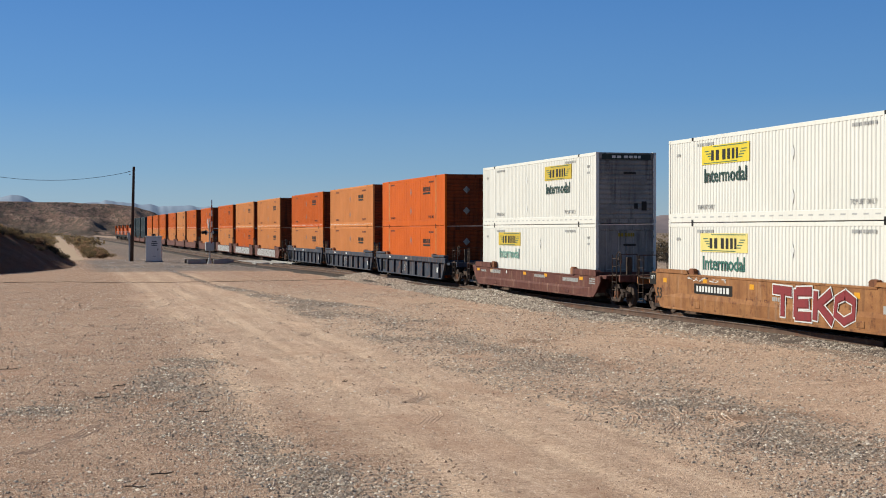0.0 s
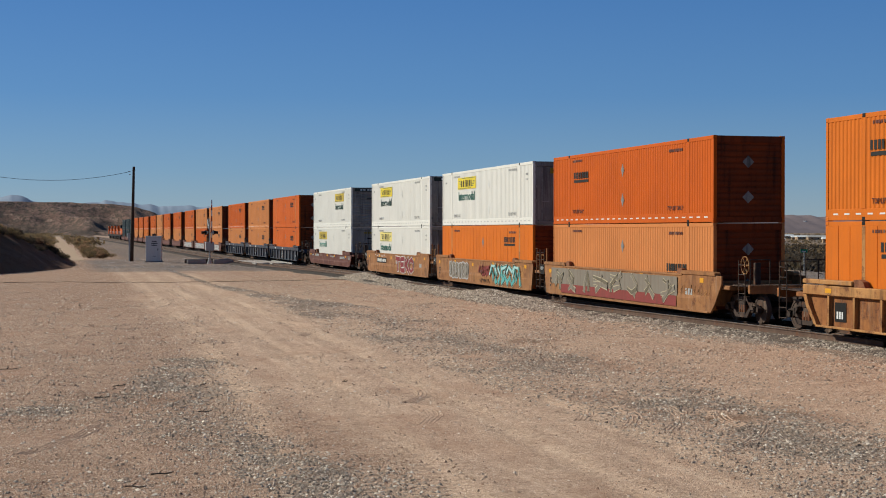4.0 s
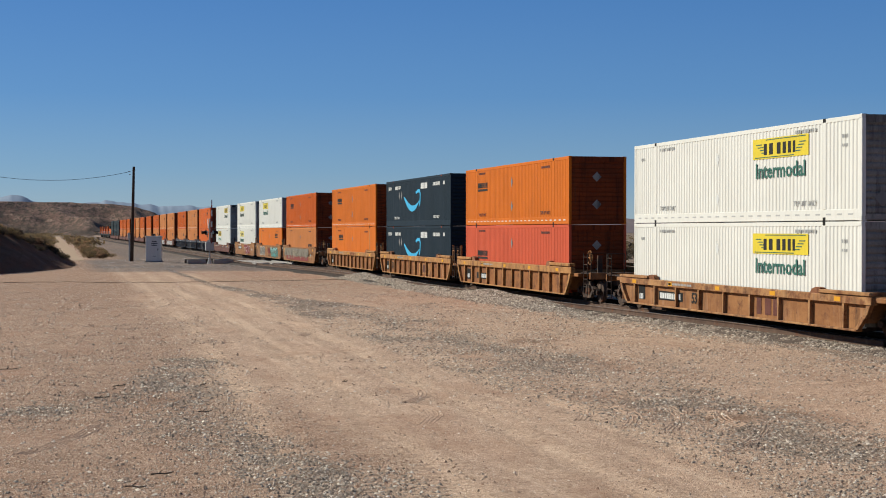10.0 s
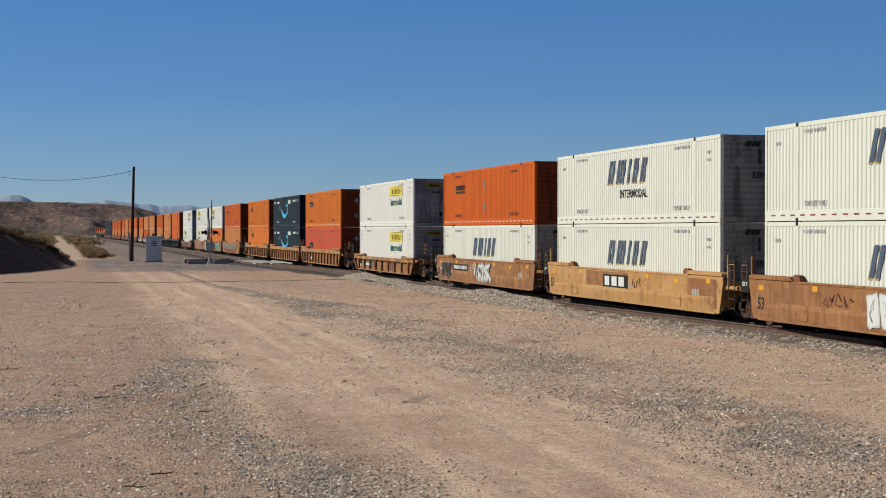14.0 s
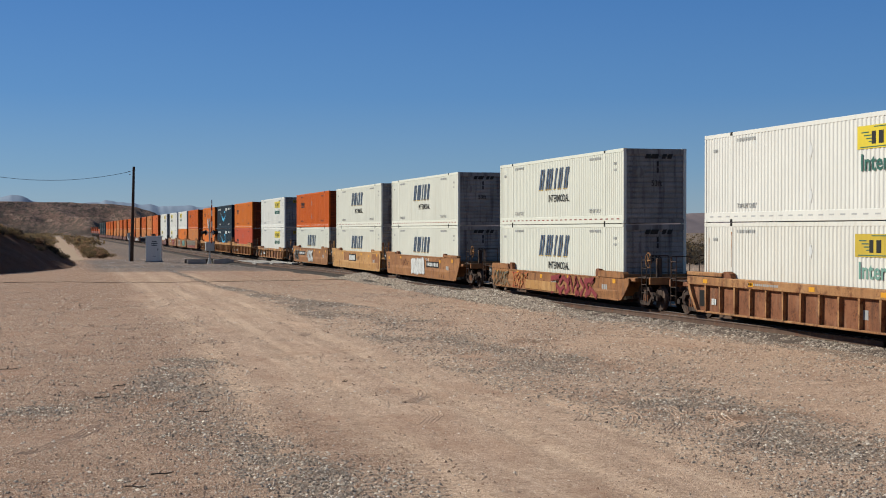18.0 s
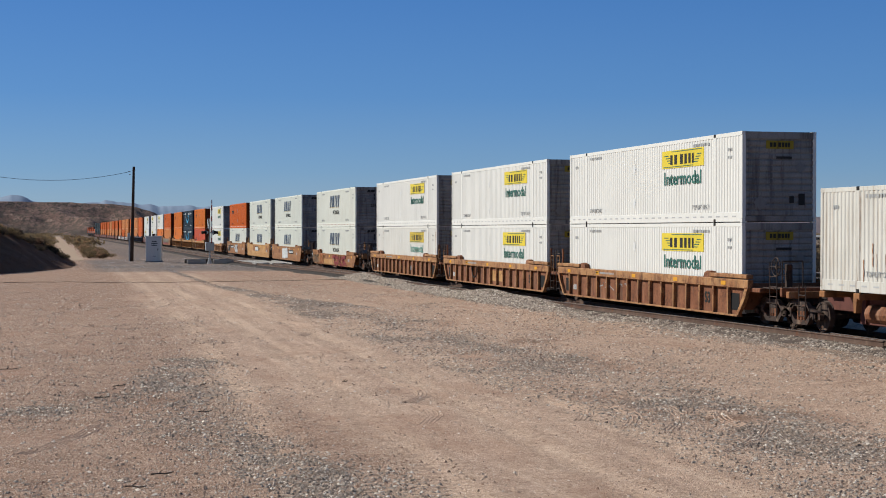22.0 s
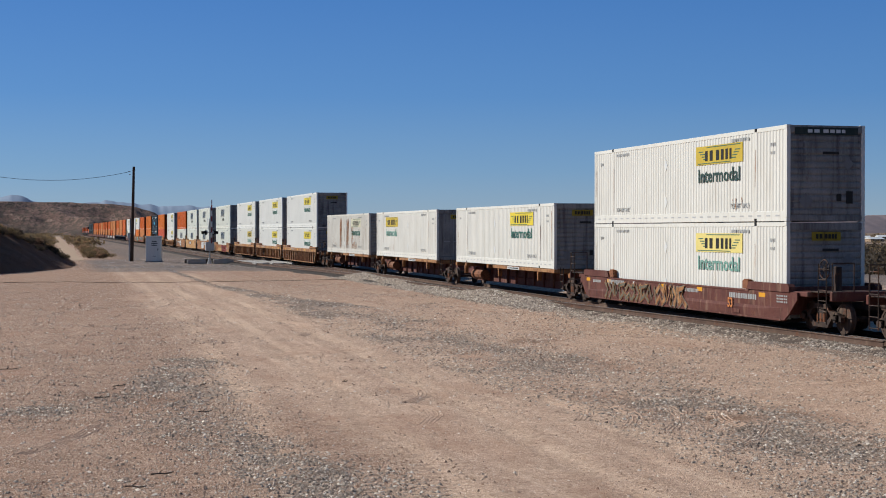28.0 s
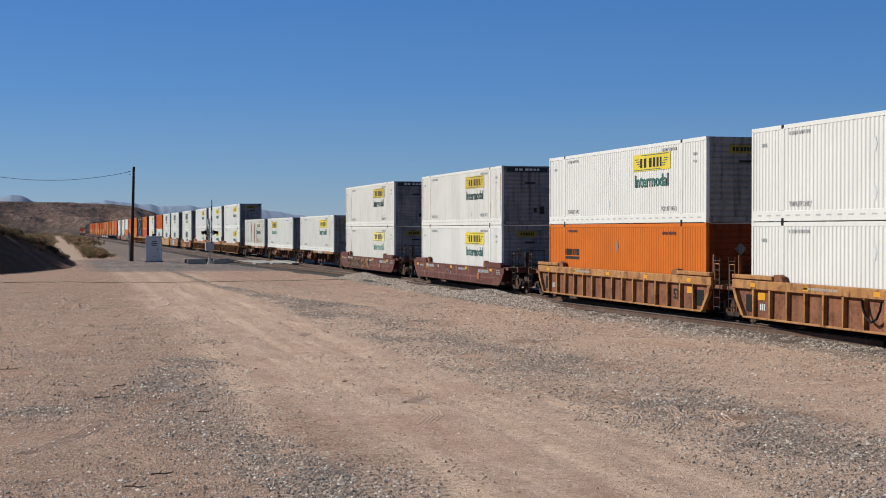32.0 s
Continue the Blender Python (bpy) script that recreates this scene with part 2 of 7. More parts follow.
M["chord"] = weathered("worn_yellow_chord_paint", (0.31, 0.140, 0.045, 1), (0.39, 0.195, 0.070, 1), 0.6, 0.6)
M["rusty_chord"] = weathered("rusted_tan_chord_paint", (0.27, 0.125, 0.052, 1), (0.36, 0.19, 0.080, 1), 0.6, 0.8)
M["black"] = painted("black_painted_steel", (0.018, 0.017, 0.017, 1), 0.6, (0.06, 0.045, 0.035, 1), 0.5)
M["iron"] = weathered("dark_truck_iron", (0.030, 0.020, 0.016, 1), (0.052, 0.033, 0.026, 1), 0.5, 0.4)
M["wheel"] = weathered("worn_wheel_steel", (0.050, 0.032, 0.024, 1), (0.075, 0.048, 0.036, 1), 0.5, 0.4)
M["rail"] = weathered("brown_rail_steel", (0.085, 0.048, 0.033, 1), (0.115, 0.072, 0.052, 1), 0.4, 0.4)
M["railhead"] = painted("polished_rail_steel", (0.36, 0.34, 0.33, 1), 0.3, (0.2, 0.17, 0.15, 1), 0.3)
M["tie"] = earthy("weathered_tie_wood", (0.055, 0.042, 0.034, 1), (0.12, 0.095, 0.078, 1), 2.0, fine=22.0)
M["concrete"] = earthy("grey_concrete", (0.29, 0.27, 0.245, 1), (0.40, 0.375, 0.345, 1), 1.2, bump=0.2, fine=18.0)
M["yellow"] = painted("yellow_panel", (0.78, 0.60, 0.055, 1), 0.4, (0.3, 0.22, 0.08, 1), 0.2)
M["ink"] = painted("dark_lettering", (0.03, 0.03, 0.028, 1), 0.5, (0.08, 0.07, 0.06, 1), 0.2)
M["green"] = painted("green_lettering", (0.05, 0.155, 0.125, 1), 0.5, (0.2, 0.2, 0.18, 1), 0.25)
M["green_faded"] = painted("faded_green_lettering", (0.19, 0.36, 0.30, 1), 0.5, (0.4, 0.4, 0.36, 1), 0.4)
M["green_dark"] = painted("blackened_green_lettering", (0.035, 0.075, 0.068, 1), 0.5, (0.2, 0.2, 0.18, 1), 0.35)
M["board_green"] = painted("dark_green_panel", (0.035, 0.05, 0.045, 1), 0.5, (0.08, 0.08, 0.07, 1), 0.4)
M["yellow_faded"] = painted("sun_bleached_yellow_panel", (0.80, 0.66, 0.22, 1), 0.5, (0.6, 0.5, 0.3, 1), 0.4)
M["bleached"] = painted("bleached_name_panel", (0.64, 0.60, 0.44, 1), 0.55, (0.3, 0.2, 0.12, 1), 0.5)
M["yellow_dull"] = painted("dulled_yellow_panel", (0.60, 0.43, 0.06, 1), 0.5, (0.3, 0.22, 0.08, 1), 0.4)
M["blue"] = painted("slate_blue_lettering", (0.072, 0.108, 0.175, 1), 0.5, (0.3, 0.3, 0.28, 1), 0.25)
M["gold"] = painted("gold_edging", (0.55, 0.38, 0.13, 1), 0.5, (0.3, 0.22, 0.1, 1), 0.2)
M["sky_blue"] = painted("bright_blue_graphic", (0.07, 0.46, 0.78, 1), 0.45, (0.1, 0.2, 0.25, 1), 0.15)
M["mark_white"] = painted("white_lettering", (0.74, 0.74, 0.72, 1), 0.5, (0.3, 0.28, 0.24, 1), 0.25)
M["mark_grey"] = painted("grey_lettering", (0.40, 0.40, 0.39, 1), 0.5, (0.4, 0.36, 0.3, 1), 0.2)
M["rust"] = earthy("flaking_rust", (0.21, 0.075, 0.025, 1), (0.44, 0.20, 0.085, 1), 3.0, rough=0.9, bump=0.3, distance=0.01, fine=25.0)
M["spray_red"] = painted("red_spray_paint", (0.27, 0.045, 0.052, 1), 0.5, (0.1, 0.05, 0.05, 1), 0.4)
M["spray_teal"] = painted("teal_spray_paint", (0.12, 0.42, 0.40, 1), 0.5, (0.2, 0.2, 0.18, 1), 0.3)
M["spray_silver"] = painted("silver_spray_paint", (0.55, 0.54, 0.53, 1), 0.45, (0.25, 0.2, 0.16, 1), 0.3)
M["spray_sky"] = painted("pale_aqua_spray_paint", (0.42, 0.66, 0.64, 1), 0.5, (0.3, 0.3, 0.28, 1), 0.3)
M["reflect"] = painted("orange_reflector", (0.78, 0.36, 0.03, 1), 0.35, (0.3, 0.16, 0.05, 1), 0.2)
M["sign_green"] = painted("green_sign_paint", (0.01, 0.20, 0.11, 1), 0.4, (0.1, 0.12, 0.1, 1), 0.2)
M["pole"] = earthy("creosoted_pole_wood", (0.045, 0.028, 0.02, 1), (0.085, 0.055, 0.04, 1), 3.0, fine=20.0)
M["alu"] = painted("dull_aluminium", (0.50, 0.50, 0.49, 1), 0.45, (0.25, 0.22, 0.18, 1), 0.35)
M["placard"] = painted("dull_grey_placard", (0.24, 0.235, 0.23, 1), 0.5, (0.12, 0.10, 0.085, 1), 0.4)
# end-wall yellow: darkened to put the ends' shade into it, with dirt runs
M["grimy_yellow"] = painted("shaded_yellow_panel", (0.36, 0.27, 0.035, 1), 0.6, (0.06, 0.05, 0.03, 1), 0.7)
M["spray_cream"] = painted("cream_spray_paint", (0.50, 0.43, 0.30, 1), 0.55, (0.25, 0.2, 0.14, 1), 0.4)
M["spray_olive"] = painted("olive_grey_spray_paint", (0.17, 0.145, 0.105, 1), 0.6, (0.08, 0.06, 0.045, 1), 0.5)
M["spray_grey"] = painted("dusty_grey_spray_paint", (0.25, 0.215, 0.175, 1), 0.6, (0.12, 0.085, 0.06, 1), 0.6)
M["spray_maroon"] = painted("dull_maroon_spray_paint", (0.27, 0.06, 0.055, 1), 0.6, (0.12, 0.06, 0.045, 1), 0.5)
M["loco_orange"] = painted("locomotive_orange", (0.62, 0.13, 0.03, 1), 0.45, (0.1, 0.06, 0.04, 1), 0.4)
M["glass"] = painted("dark_window_glass", (0.01, 0.012, 0.015, 1), 0.1, (0.03, 0.03, 0.03, 1), 0.2)
M["ballast"] = piecewise("grey_ballast_stone", [(0.085, 0.058, 0.042, 1), (0.330, 0.258, 0.202, 1), (0.180, 0.130, 0.098, 1), (0.560, 0.462, 0.368, 1), (0.130, 0.095, 0.072, 1), (0.760, 0.660, 0.545, 1), (0.280, 0.188, 0.128, 1), (0.420, 0.335, 0.262, 1)])
M["lot_gravel"] = piecewise("dusty_dark_gravel", [(0.080, 0.053, 0.038, 1), (0.320, 0.243, 0.183, 1), (0.165, 0.116, 0.085, 1), (0.540, 0.436, 0.340, 1), (0.120, 0.085, 0.063, 1), (0.760, 0.650, 0.530, 1), (0.290, 0.187, 0.122, 1), (0.400, 0.309, 0.233, 1)])
M["pebble"] = piecewise("mixed_desert_pebble", [(0.13, 0.072, 0.045, 1), (0.50, 0.36, 0.26, 1), (0.26, 0.145, 0.092, 1), (0.60, 0.46, 0.345, 1), (0.34, 0.19, 0.12, 1), (0.28, 0.165, 0.11, 1), (0.68, 0.56, 0.45, 1), (0.17, 0.098, 0.064, 1), (0.46, 0.32, 0.225, 1)])
M["crossing_stone"] = piecewise("dull_grey_crossing_stone", [(0.09, 0.075, 0.068, 1), (0.26, 0.215, 0.19, 1), (0.15, 0.125, 0.11, 1), (0.40, 0.345, 0.31, 1), (0.21, 0.17, 0.15, 1)])
M["ballast_bed"] = earthy("ballast_bed", (0.075, 0.055, 0.044, 1), (0.165, 0.125, 0.10, 1), 5.0, bump=0.9, distance=0.06, fine=15.0, world_space=True)
M["oily_ballast"] = earthy("oily_dark_ballast", (0.034, 0.028, 0.025, 1), (0.085, 0.068, 0.058, 1), 5.0, bump=0.9, distance=0.06, fine=15.0, world_space=True)
M["berm"] = earthy("gravelly_brown_soil", (0.105, 0.048, 0.026, 1), (0.18, 0.092, 0.054, 1), 0.5, bump=0.8, distance=0.08, fine=7.0, world_space=True)
def hillside():
    """Brown slopes dotted with scrub, paler where the soil is bare."""
    k = Tree("arid_hill_soil")
    pos = k.coords(True)
    col = k.mix(k.ramp(k.noise(pos, 0.035, 7, 0.65), 0.36, 0.64), (0.105, 0.058, 0.044, 1), (0.215, 0.128, 0.096, 1))
    col = k.mix(k.ramp(k.noise(k.coords(True, (1, 0.4, 2.2)), 0.10, 5, 0.65), 0.56, 0.66, 0.0, 0.7), col, (0.29, 0.19, 0.145, 1))
    col = k.mix(k.ramp(k.noise(k.coords(True, (1, 0.35, 1)), 0.26, 4, 0.65), 0.50, 0.58, 0.0, 0.8), col, (0.062, 0.046, 0.034, 1))
    col = k.mix(k.ramp(k.noise(k.coords(True, (1, 0.35, 1)), 0.62, 3, 0.6), 0.54, 0.60, 0.0, 0.75), col, (0.050, 0.038, 0.027, 1))
    up = k.node("SeparateXYZ")
    k.link(k.node("NewGeometry").outputs["Position"], up.inputs[0])
    thick = k.math("MULTIPLY", k.ramp(up.outputs[2], 2.0, 12.0, 1.0, 0.0), k.ramp(k.noise(k.coords(True, (1, 0.3, 1)), 0.3, 4, 0.6), 0.36, 0.56))
    col = k.mix(thick, col, (0.070, 0.050, 0.038, 1))
    k.bump(k.noise(pos, 0.08, 6, 0.7), 1.0, 3.0)
    k.bsdf.inputs["Specular IOR Level"].default_value = 0.1
    return k.done(col, 0.97)


M["hill"] = hillside()
M["far_range"] = earthy("hazy_far_mountain", (0.225, 0.272, 0.345, 1), (0.268, 0.312, 0.382, 1), 0.002, bump=0.2, distance=8, fine=0.02, world_space=True)
M["near_range"] = earthy("hazy_brown_mountain", (0.155, 0.125, 0.130, 1), (0.215, 0.165, 0.160, 1), 0.003, bump=0.3, distance=8, fine=0.02, world_space=True)
M["scrub"] = piecewise("dry_olive_scrub_leaf", [(0.11, 0.074, 0.038, 1), (0.20, 0.135, 0.070, 1), (0.14, 0.105, 0.054, 1), (0.27, 0.175, 0.095, 1)], thin=True)
M["brush"] = piecewise("dark_brown_brush_leaf", [(0.040, 0.030, 0.020, 1), (0.075, 0.052, 0.036, 1), (0.055, 0.042, 0.026, 1), (0.10, 0.07, 0.045, 1)], thin=True)
M["scrub_dry"] = piecewise("dead_tan_scrub_twig", [(0.22, 0.125, 0.07, 1), (0.36, 0.21, 0.12, 1), (0.28, 0.16, 0.09, 1)], thin=True)
M["print"] = earthy("pressed_sand", (0.36, 0.235, 0.160, 1), (0.48, 0.325, 0.230, 1), 2.0, bump=0.4, distance=0.02, fine=20.0, world_space=True)
M["road_sand"] = earthy("pale_road_sand", (0.33, 0.225, 0.148, 1), (0.42, 0.295, 0.20, 1), 0.5, bump=0.3, distance=0.03, fine=8.0, world_space=True)


# ---------------------------------------------------------------- mesh helpers
def bx(bm, x0, x1, y0, y1, z0, z1):
    """A block between two corners."""
    v = [bm.verts.new((x, y, z)) for z in (z0, z1) for y in (y0, y1) for x in (x0, x1)]
    for f in ((0, 2, 3, 1), (4, 5, 7, 6), (0, 1, 5, 4), (2, 6, 7, 3), (0, 4, 6, 2), (1, 3, 7, 5)):
        bm.faces.new([v[i] for i in f])
    return v


def soft_box(bm, x0, x1, y0, y1, z0, z1, r=0.02):
    """A block with chamfered edges."""
    v = bx(bm, x0, x1, y0, y1, z0, z1)
    edges = {e for p in v for e in p.link_edges}
    bmesh.ops.bevel(bm, geom=list(edges), offset=r, segments=1, affect="EDGES")


def rod(bm, a, b, r, n=8, r2=None):
    """A round bar from a to b."""
    a, b = Vector(a), Vector(b)
    turn = (b - a).to_track_quat("Z", "Y")
    rings = []
    for at, rad in ((a, r), (b, r if r2 is None else r2)):
        rings.append([bm.verts.new(at + turn @ Vector((rad * math.cos(2 * math.pi * i / n), rad * math.sin(2 * math.pi * i / n), 0))) for i in range(n)])
    for i in range(n):
        j = (i + 1) % n
        bm.faces.new((rings[0][i], rings[0][j], rings[1][j], rings[1][i]))
    bm.faces.new(rings[0][::-1])
    bm.faces.new(rings[1])


def slab(bm, outline, x0, x1):
    """A plate cut to an outline of (y, z) points, between x0 and x1."""
    a = [bm.verts.new((x0, y, z)) for y, z in outline]
    b = [bm.verts.new((x1, y, z)) for y, z in outline]
    n = len(a)
    bm.faces.new(a)
    bm.faces.new(b[::-1])
    for i in range(n):
        j = (i + 1) % n
        bm.faces.new((a[j], a[i], b[i], b[j]))


def strip(bm, points, width, x0, x1):
    """A ribbon of paint along (y, z) points, of changing width."""
    pts = [Vector(p) for p in points]
    left, right = [], []
    for i, p in enumerate(pts):
        d = (pts[min(i + 1, len(pts) - 1)] - pts[max(i - 1, 0)]).normalized()
        w = (width(i / (len(pts) - 1)) if callable(width) else width) / 2
        left.append(p + Vector((-d.y, d.x)) * w)
        right.append(p - Vector((-d.y, d.x)) * w)
    rings = [[bm.verts.new((x, q.x, q.y)) for q in (l, r) for x in (x0, x1)] for l, r in zip(left, right)]
    for a, b in zip(rings[:-1], rings[1:]):
        for i, j in ((0, 1), (1, 3), (3, 2), (2, 0)):
            bm.faces.new((a[i], a[j], b[j], b[i]))
    for r in (rings[0], rings[-1]):
        bm.faces.new((r[0], r[1], r[3], r[2]))


def part(name, bm, material, parent=None, label="", at=None):
    """Links a bmesh as one mesh object, under a thing or a part."""
    if isinstance(bm, bpy.types.Mesh):
        me = bm
    else:
        bmesh.ops.recalc_face_normals(bm, faces=bm.faces)
        me = bpy.data.meshes.new(name)
        bm.to_mesh(me)
        bm.free()
        me.materials.append(material)
    ob = new(name, me)
    if parent is not None:
        ob.parent = parent
    if at is not None:
        ob.location = at
    if label:
        tagged(ob, label)
    return ob


STORE = {}


def shared(key, make, material):
    """One mesh for all alike parts; make fills a bmesh."""
    key = (key, material.name)
    if key not in STORE:
        bm = bmesh.new()
        make(bm)
        bmesh.ops.recalc_face_normals(bm, faces=bm.faces)
        me = bpy.data.meshes.new(str(key[0]))
        bm.to_mesh(me)
        bm.free()
        me.materials.append(material)
        STORE[key] = me
    return STORE[key]


def lettering(text, size, material, bold=0.0, stretch=1.0, lean=0.0):
    """Raised letters of the built-in font, as a mesh that reads from the -x side; its middle is the origin."""
    key = ("text", text, size, bold, stretch, lean, material.name)
    if key not in STORE:
        cu = bpy.data.curves.new("lettering", "FONT")
        cu.body, cu.size, cu.align_x, cu.align_y = text, size, "CENTER", "CENTER"
        cu.offset, cu.extrude, cu.resolution_u, cu.shear = bold, 0.002, 2, lean
        ob = new("lettering", cu)
        me = bpy.data.meshes.new_from_object(ob.evaluated_get(bpy.context.evaluated_depsgraph_get()))
        bpy.data.objects.remove(ob)
        me.transform(Matrix(((0, 0, -1, 0), (-stretch, 0, 0, 0), (0, 1, 0, 0), (0, 0, 0, 1))))
        me.name = "lettering"
        me.materials.clear()
        me.materials.append(material)
        STORE[key] = me
    return STORE[key]


# ---------------------------------------------------------------- the track's line
def bend(y):
    """How far the track swings to the left of its straight line, far out."""
    return -1.0e-5 * max(0.0, y - 150.0) ** 2


def on_track(y, z=RAIL_Z):
    slope = -2.0e-5 * max(0.0, y - 150.0)
    return pose(TRACK_X + bend(y), y, z, 0, 0, -math.degrees(math.atan(slope)))


def travelled(t):
    return 12.567 * t + 0.01319 * t * t - 0.0000997 * t ** 3


# ---------------------------------------------------------------- containers
CL, CW, CH = 16.15, 2.59, 2.895
CY, CX = CL / 2, CW / 2
POST = 6.05            # lifting posts, from the middle


def corrugated(bm, y0, y1, side, pitch=0.215, depth=0.016, z0=0.33, z1=2.78):
    """A side sheet with upright corrugations between two posts."""
    n = max(3, round((y1 - y0) / pitch))
    p = (y1 - y0) / n
    prof = []
    for i in range(n):
        y = y0 + i * p
        prof += [(y, 0), (y + 0.36 * p, 0), (y + 0.55 * p, depth), (y + 0.81 * p, depth)]
    prof.append((y1, 0))
    low = [bm.verts.new((side * (CX - 0.004 - d), y, z0)) for y, d in prof]
    top = [bm.verts.new((side * (CX - 0.004 - d), y, z1)) for y, d in prof]
    for i in range(len(prof) - 1):
        bm.faces.new((low[i], low[i + 1], top[i + 1], top[i]))


def seamed(bm, y0, y1, side, pitch=0.60, z0=0.33, z1=2.78):
    """A side of flat plates with narrow upright joints."""
    n = max(2, round((y1 - y0) / pitch))
    p = (y1 - y0) / n
    prof = [(y0, 0)]
    for i in range(1, n):
        y = y0 + i * p
        prof += [(y - 0.014, 0), (y - 0.008, 0.010), (y + 0.008, 0.010), (y + 0.014, 0)]
    prof.append((y1, 0))
    low = [bm.verts.new((side * (CX - 0.004 - d), y, z0)) for y, d in prof]
    top = [bm.verts.new((side * (CX - 0.004 - d), y, z1)) for y, d in prof]
    for i in range(len(prof) - 1):
        bm.faces.new((low[i], low[i + 1], top[i + 1], top[i]))


def side_sheet(bm, side, plated=False):
    for y0, y1 in ((-CY + 0.1, -POST - 0.09), (-POST + 0.09, POST - 0.09), (POST + 0.09, CY - 0.1)):
        if plated:
            seamed(bm, y0, y1, side)
        else:
            corrugated(bm, y0, y1, side)


def tape_strip(bm):
    """The broken line of reflecting tape on the bottom rail."""
    for i in range(26):
        y = -CY + 0.45 + i * 0.60
        bx(bm, -CX - 0.004, -CX - 0.001, y, y + 0.27, 0.17, 0.215)


def end_wall(bm, at, out):
    """An end with level ribs: at is its y, out the way that it faces."""
    z = 0.2
    prof = []
    while z < 2.62:
        prof += [(z, 0.05), (z + 0.05, 0.015), (z + 0.15, 0.015), (z + 0.20, 0.05)]
        z += 0.2
    prof.append((2.66, 0.05))
    a = [bm.verts.new((-CX + 0.1, at - out * d, zz)) for zz, d in prof]
    b = [bm.verts.new((CX - 0.1, at - out * d, zz)) for zz, d in prof]
    for i in range(len(prof) - 1):
        bm.faces.new((a[i], b[i], b[i + 1], a[i + 1]))


# body paint to its end-wall copy, which holds grime and painted shade
SOOTY_SHADED = {"white": "sooty_white", "white_old": "sooty_white", "white_rusty": "sooty_white", "cream": "sooty_white", "orange": "sooty_orange", "orange_red": "sooty_orange",
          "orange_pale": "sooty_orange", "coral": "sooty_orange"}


def container(body, near_end="doors", marks=(), label="", name="shipping_container", plated=False, tape=None, full=True):
    """A 53 foot container, origin under its middle; its -x side faces the lot. marks: functions that add painted marks."""
    m = M[body]
    c = tagged(new(name), label, "container", "containers on the train")
    for side in (-1, 1):
        part("side_panel", shared(f"side_panel{side}{plated}", lambda bm: side_sheet(bm, side, plated), m), m, c)
        s0, s1 = sorted((side * (CX - 0.055), side * CX))
        part("bottom_rail", shared(f"bottom_rail{side}", lambda bm: soft_box(bm, s0, s1, -CY + 0.1, CY - 0.1, 0.02, 0.33, 0.008), m), m, c)
        part("top_rail", shared(f"top_rail{side}", lambda bm: soft_box(bm, s0, s1, -CY + 0.1, CY - 0.1, 2.76, 2.89, 0.008), m), m, c)
        for y in (-POST, POST):
            part("side_post", shared(f"side_post{side}", lambda bm: soft_box(bm, *sorted((side * (CX - 0.07), side * (CX - 0.001))), -0.09, 0.09, 0.33, 2.78, 0.01), M["chord"] if plated else m), m, c, at=(0, y, 0))
        for y in (-CY + 0.07, CY - 0.07):
            part("corner_post", shared(f"corner_post{side}", lambda bm: soft_box(bm, *sorted((side * (CX - 0.12), side * CX)), -0.07, 0.07, 0.12, 2.78, 0.012), m), m, c, at=(0, y, 0))
        for y in (-CY + 0.09, -POST, POST, CY - 0.09) if side < 0 else (-CY + 0.09,) if full else ():
            for z in (0.0, CH - 0.118):
                part("corner_casting", shared(f"casting{side}", lambda bm: soft_box(bm, *sorted((side * (CX - 0.16), side * (CX + 0.006))), -0.085, 0.085, 0, 0.118, 0.012), M["black"] if abs(y) < 7 else m), m, c, at=(0, y, z))
    if tape:
        tagged(part("reflecting_tape", shared("tape", tape_strip, M[tape]), None, c), kind="stuff")
    part("roof", shared("roof", lambda bm: soft_box(bm, -CX + 0.05, CX - 0.05, -CY + 0.02, CY - 0.02, 2.80, 2.865, 0.01), m), m, c)
    part("floor", shared("container_floor", lambda bm: bx(bm, -CX + 0.06, CX - 0.06, -CY + 0.05, CY - 0.05, 0.06, 0.14), M["black"]), m, c)
    if body in SOOTY_SHADED:                    # end walls take a darker copy: grime, and shade put into its colour
        m = M[SOOTY_SHADED[body]]
    for out in (-1, 1):
        doors = (near_end == "doors") == (out < 0)
        at = out * CY
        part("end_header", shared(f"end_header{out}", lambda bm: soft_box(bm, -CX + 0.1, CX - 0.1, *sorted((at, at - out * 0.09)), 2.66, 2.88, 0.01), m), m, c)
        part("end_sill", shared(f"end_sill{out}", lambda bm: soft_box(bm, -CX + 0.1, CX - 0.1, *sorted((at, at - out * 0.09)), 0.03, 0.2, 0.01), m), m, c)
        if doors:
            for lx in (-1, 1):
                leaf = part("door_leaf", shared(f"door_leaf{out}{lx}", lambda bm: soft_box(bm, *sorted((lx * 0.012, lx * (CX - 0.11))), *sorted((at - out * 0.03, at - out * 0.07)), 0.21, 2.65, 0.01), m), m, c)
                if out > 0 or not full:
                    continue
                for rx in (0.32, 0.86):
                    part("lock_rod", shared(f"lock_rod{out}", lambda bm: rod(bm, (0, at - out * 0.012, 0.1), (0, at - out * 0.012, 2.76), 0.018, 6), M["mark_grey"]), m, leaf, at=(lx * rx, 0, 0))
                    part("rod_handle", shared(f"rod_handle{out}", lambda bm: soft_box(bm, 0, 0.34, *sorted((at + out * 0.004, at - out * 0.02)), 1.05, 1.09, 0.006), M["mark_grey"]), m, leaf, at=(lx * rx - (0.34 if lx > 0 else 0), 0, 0))
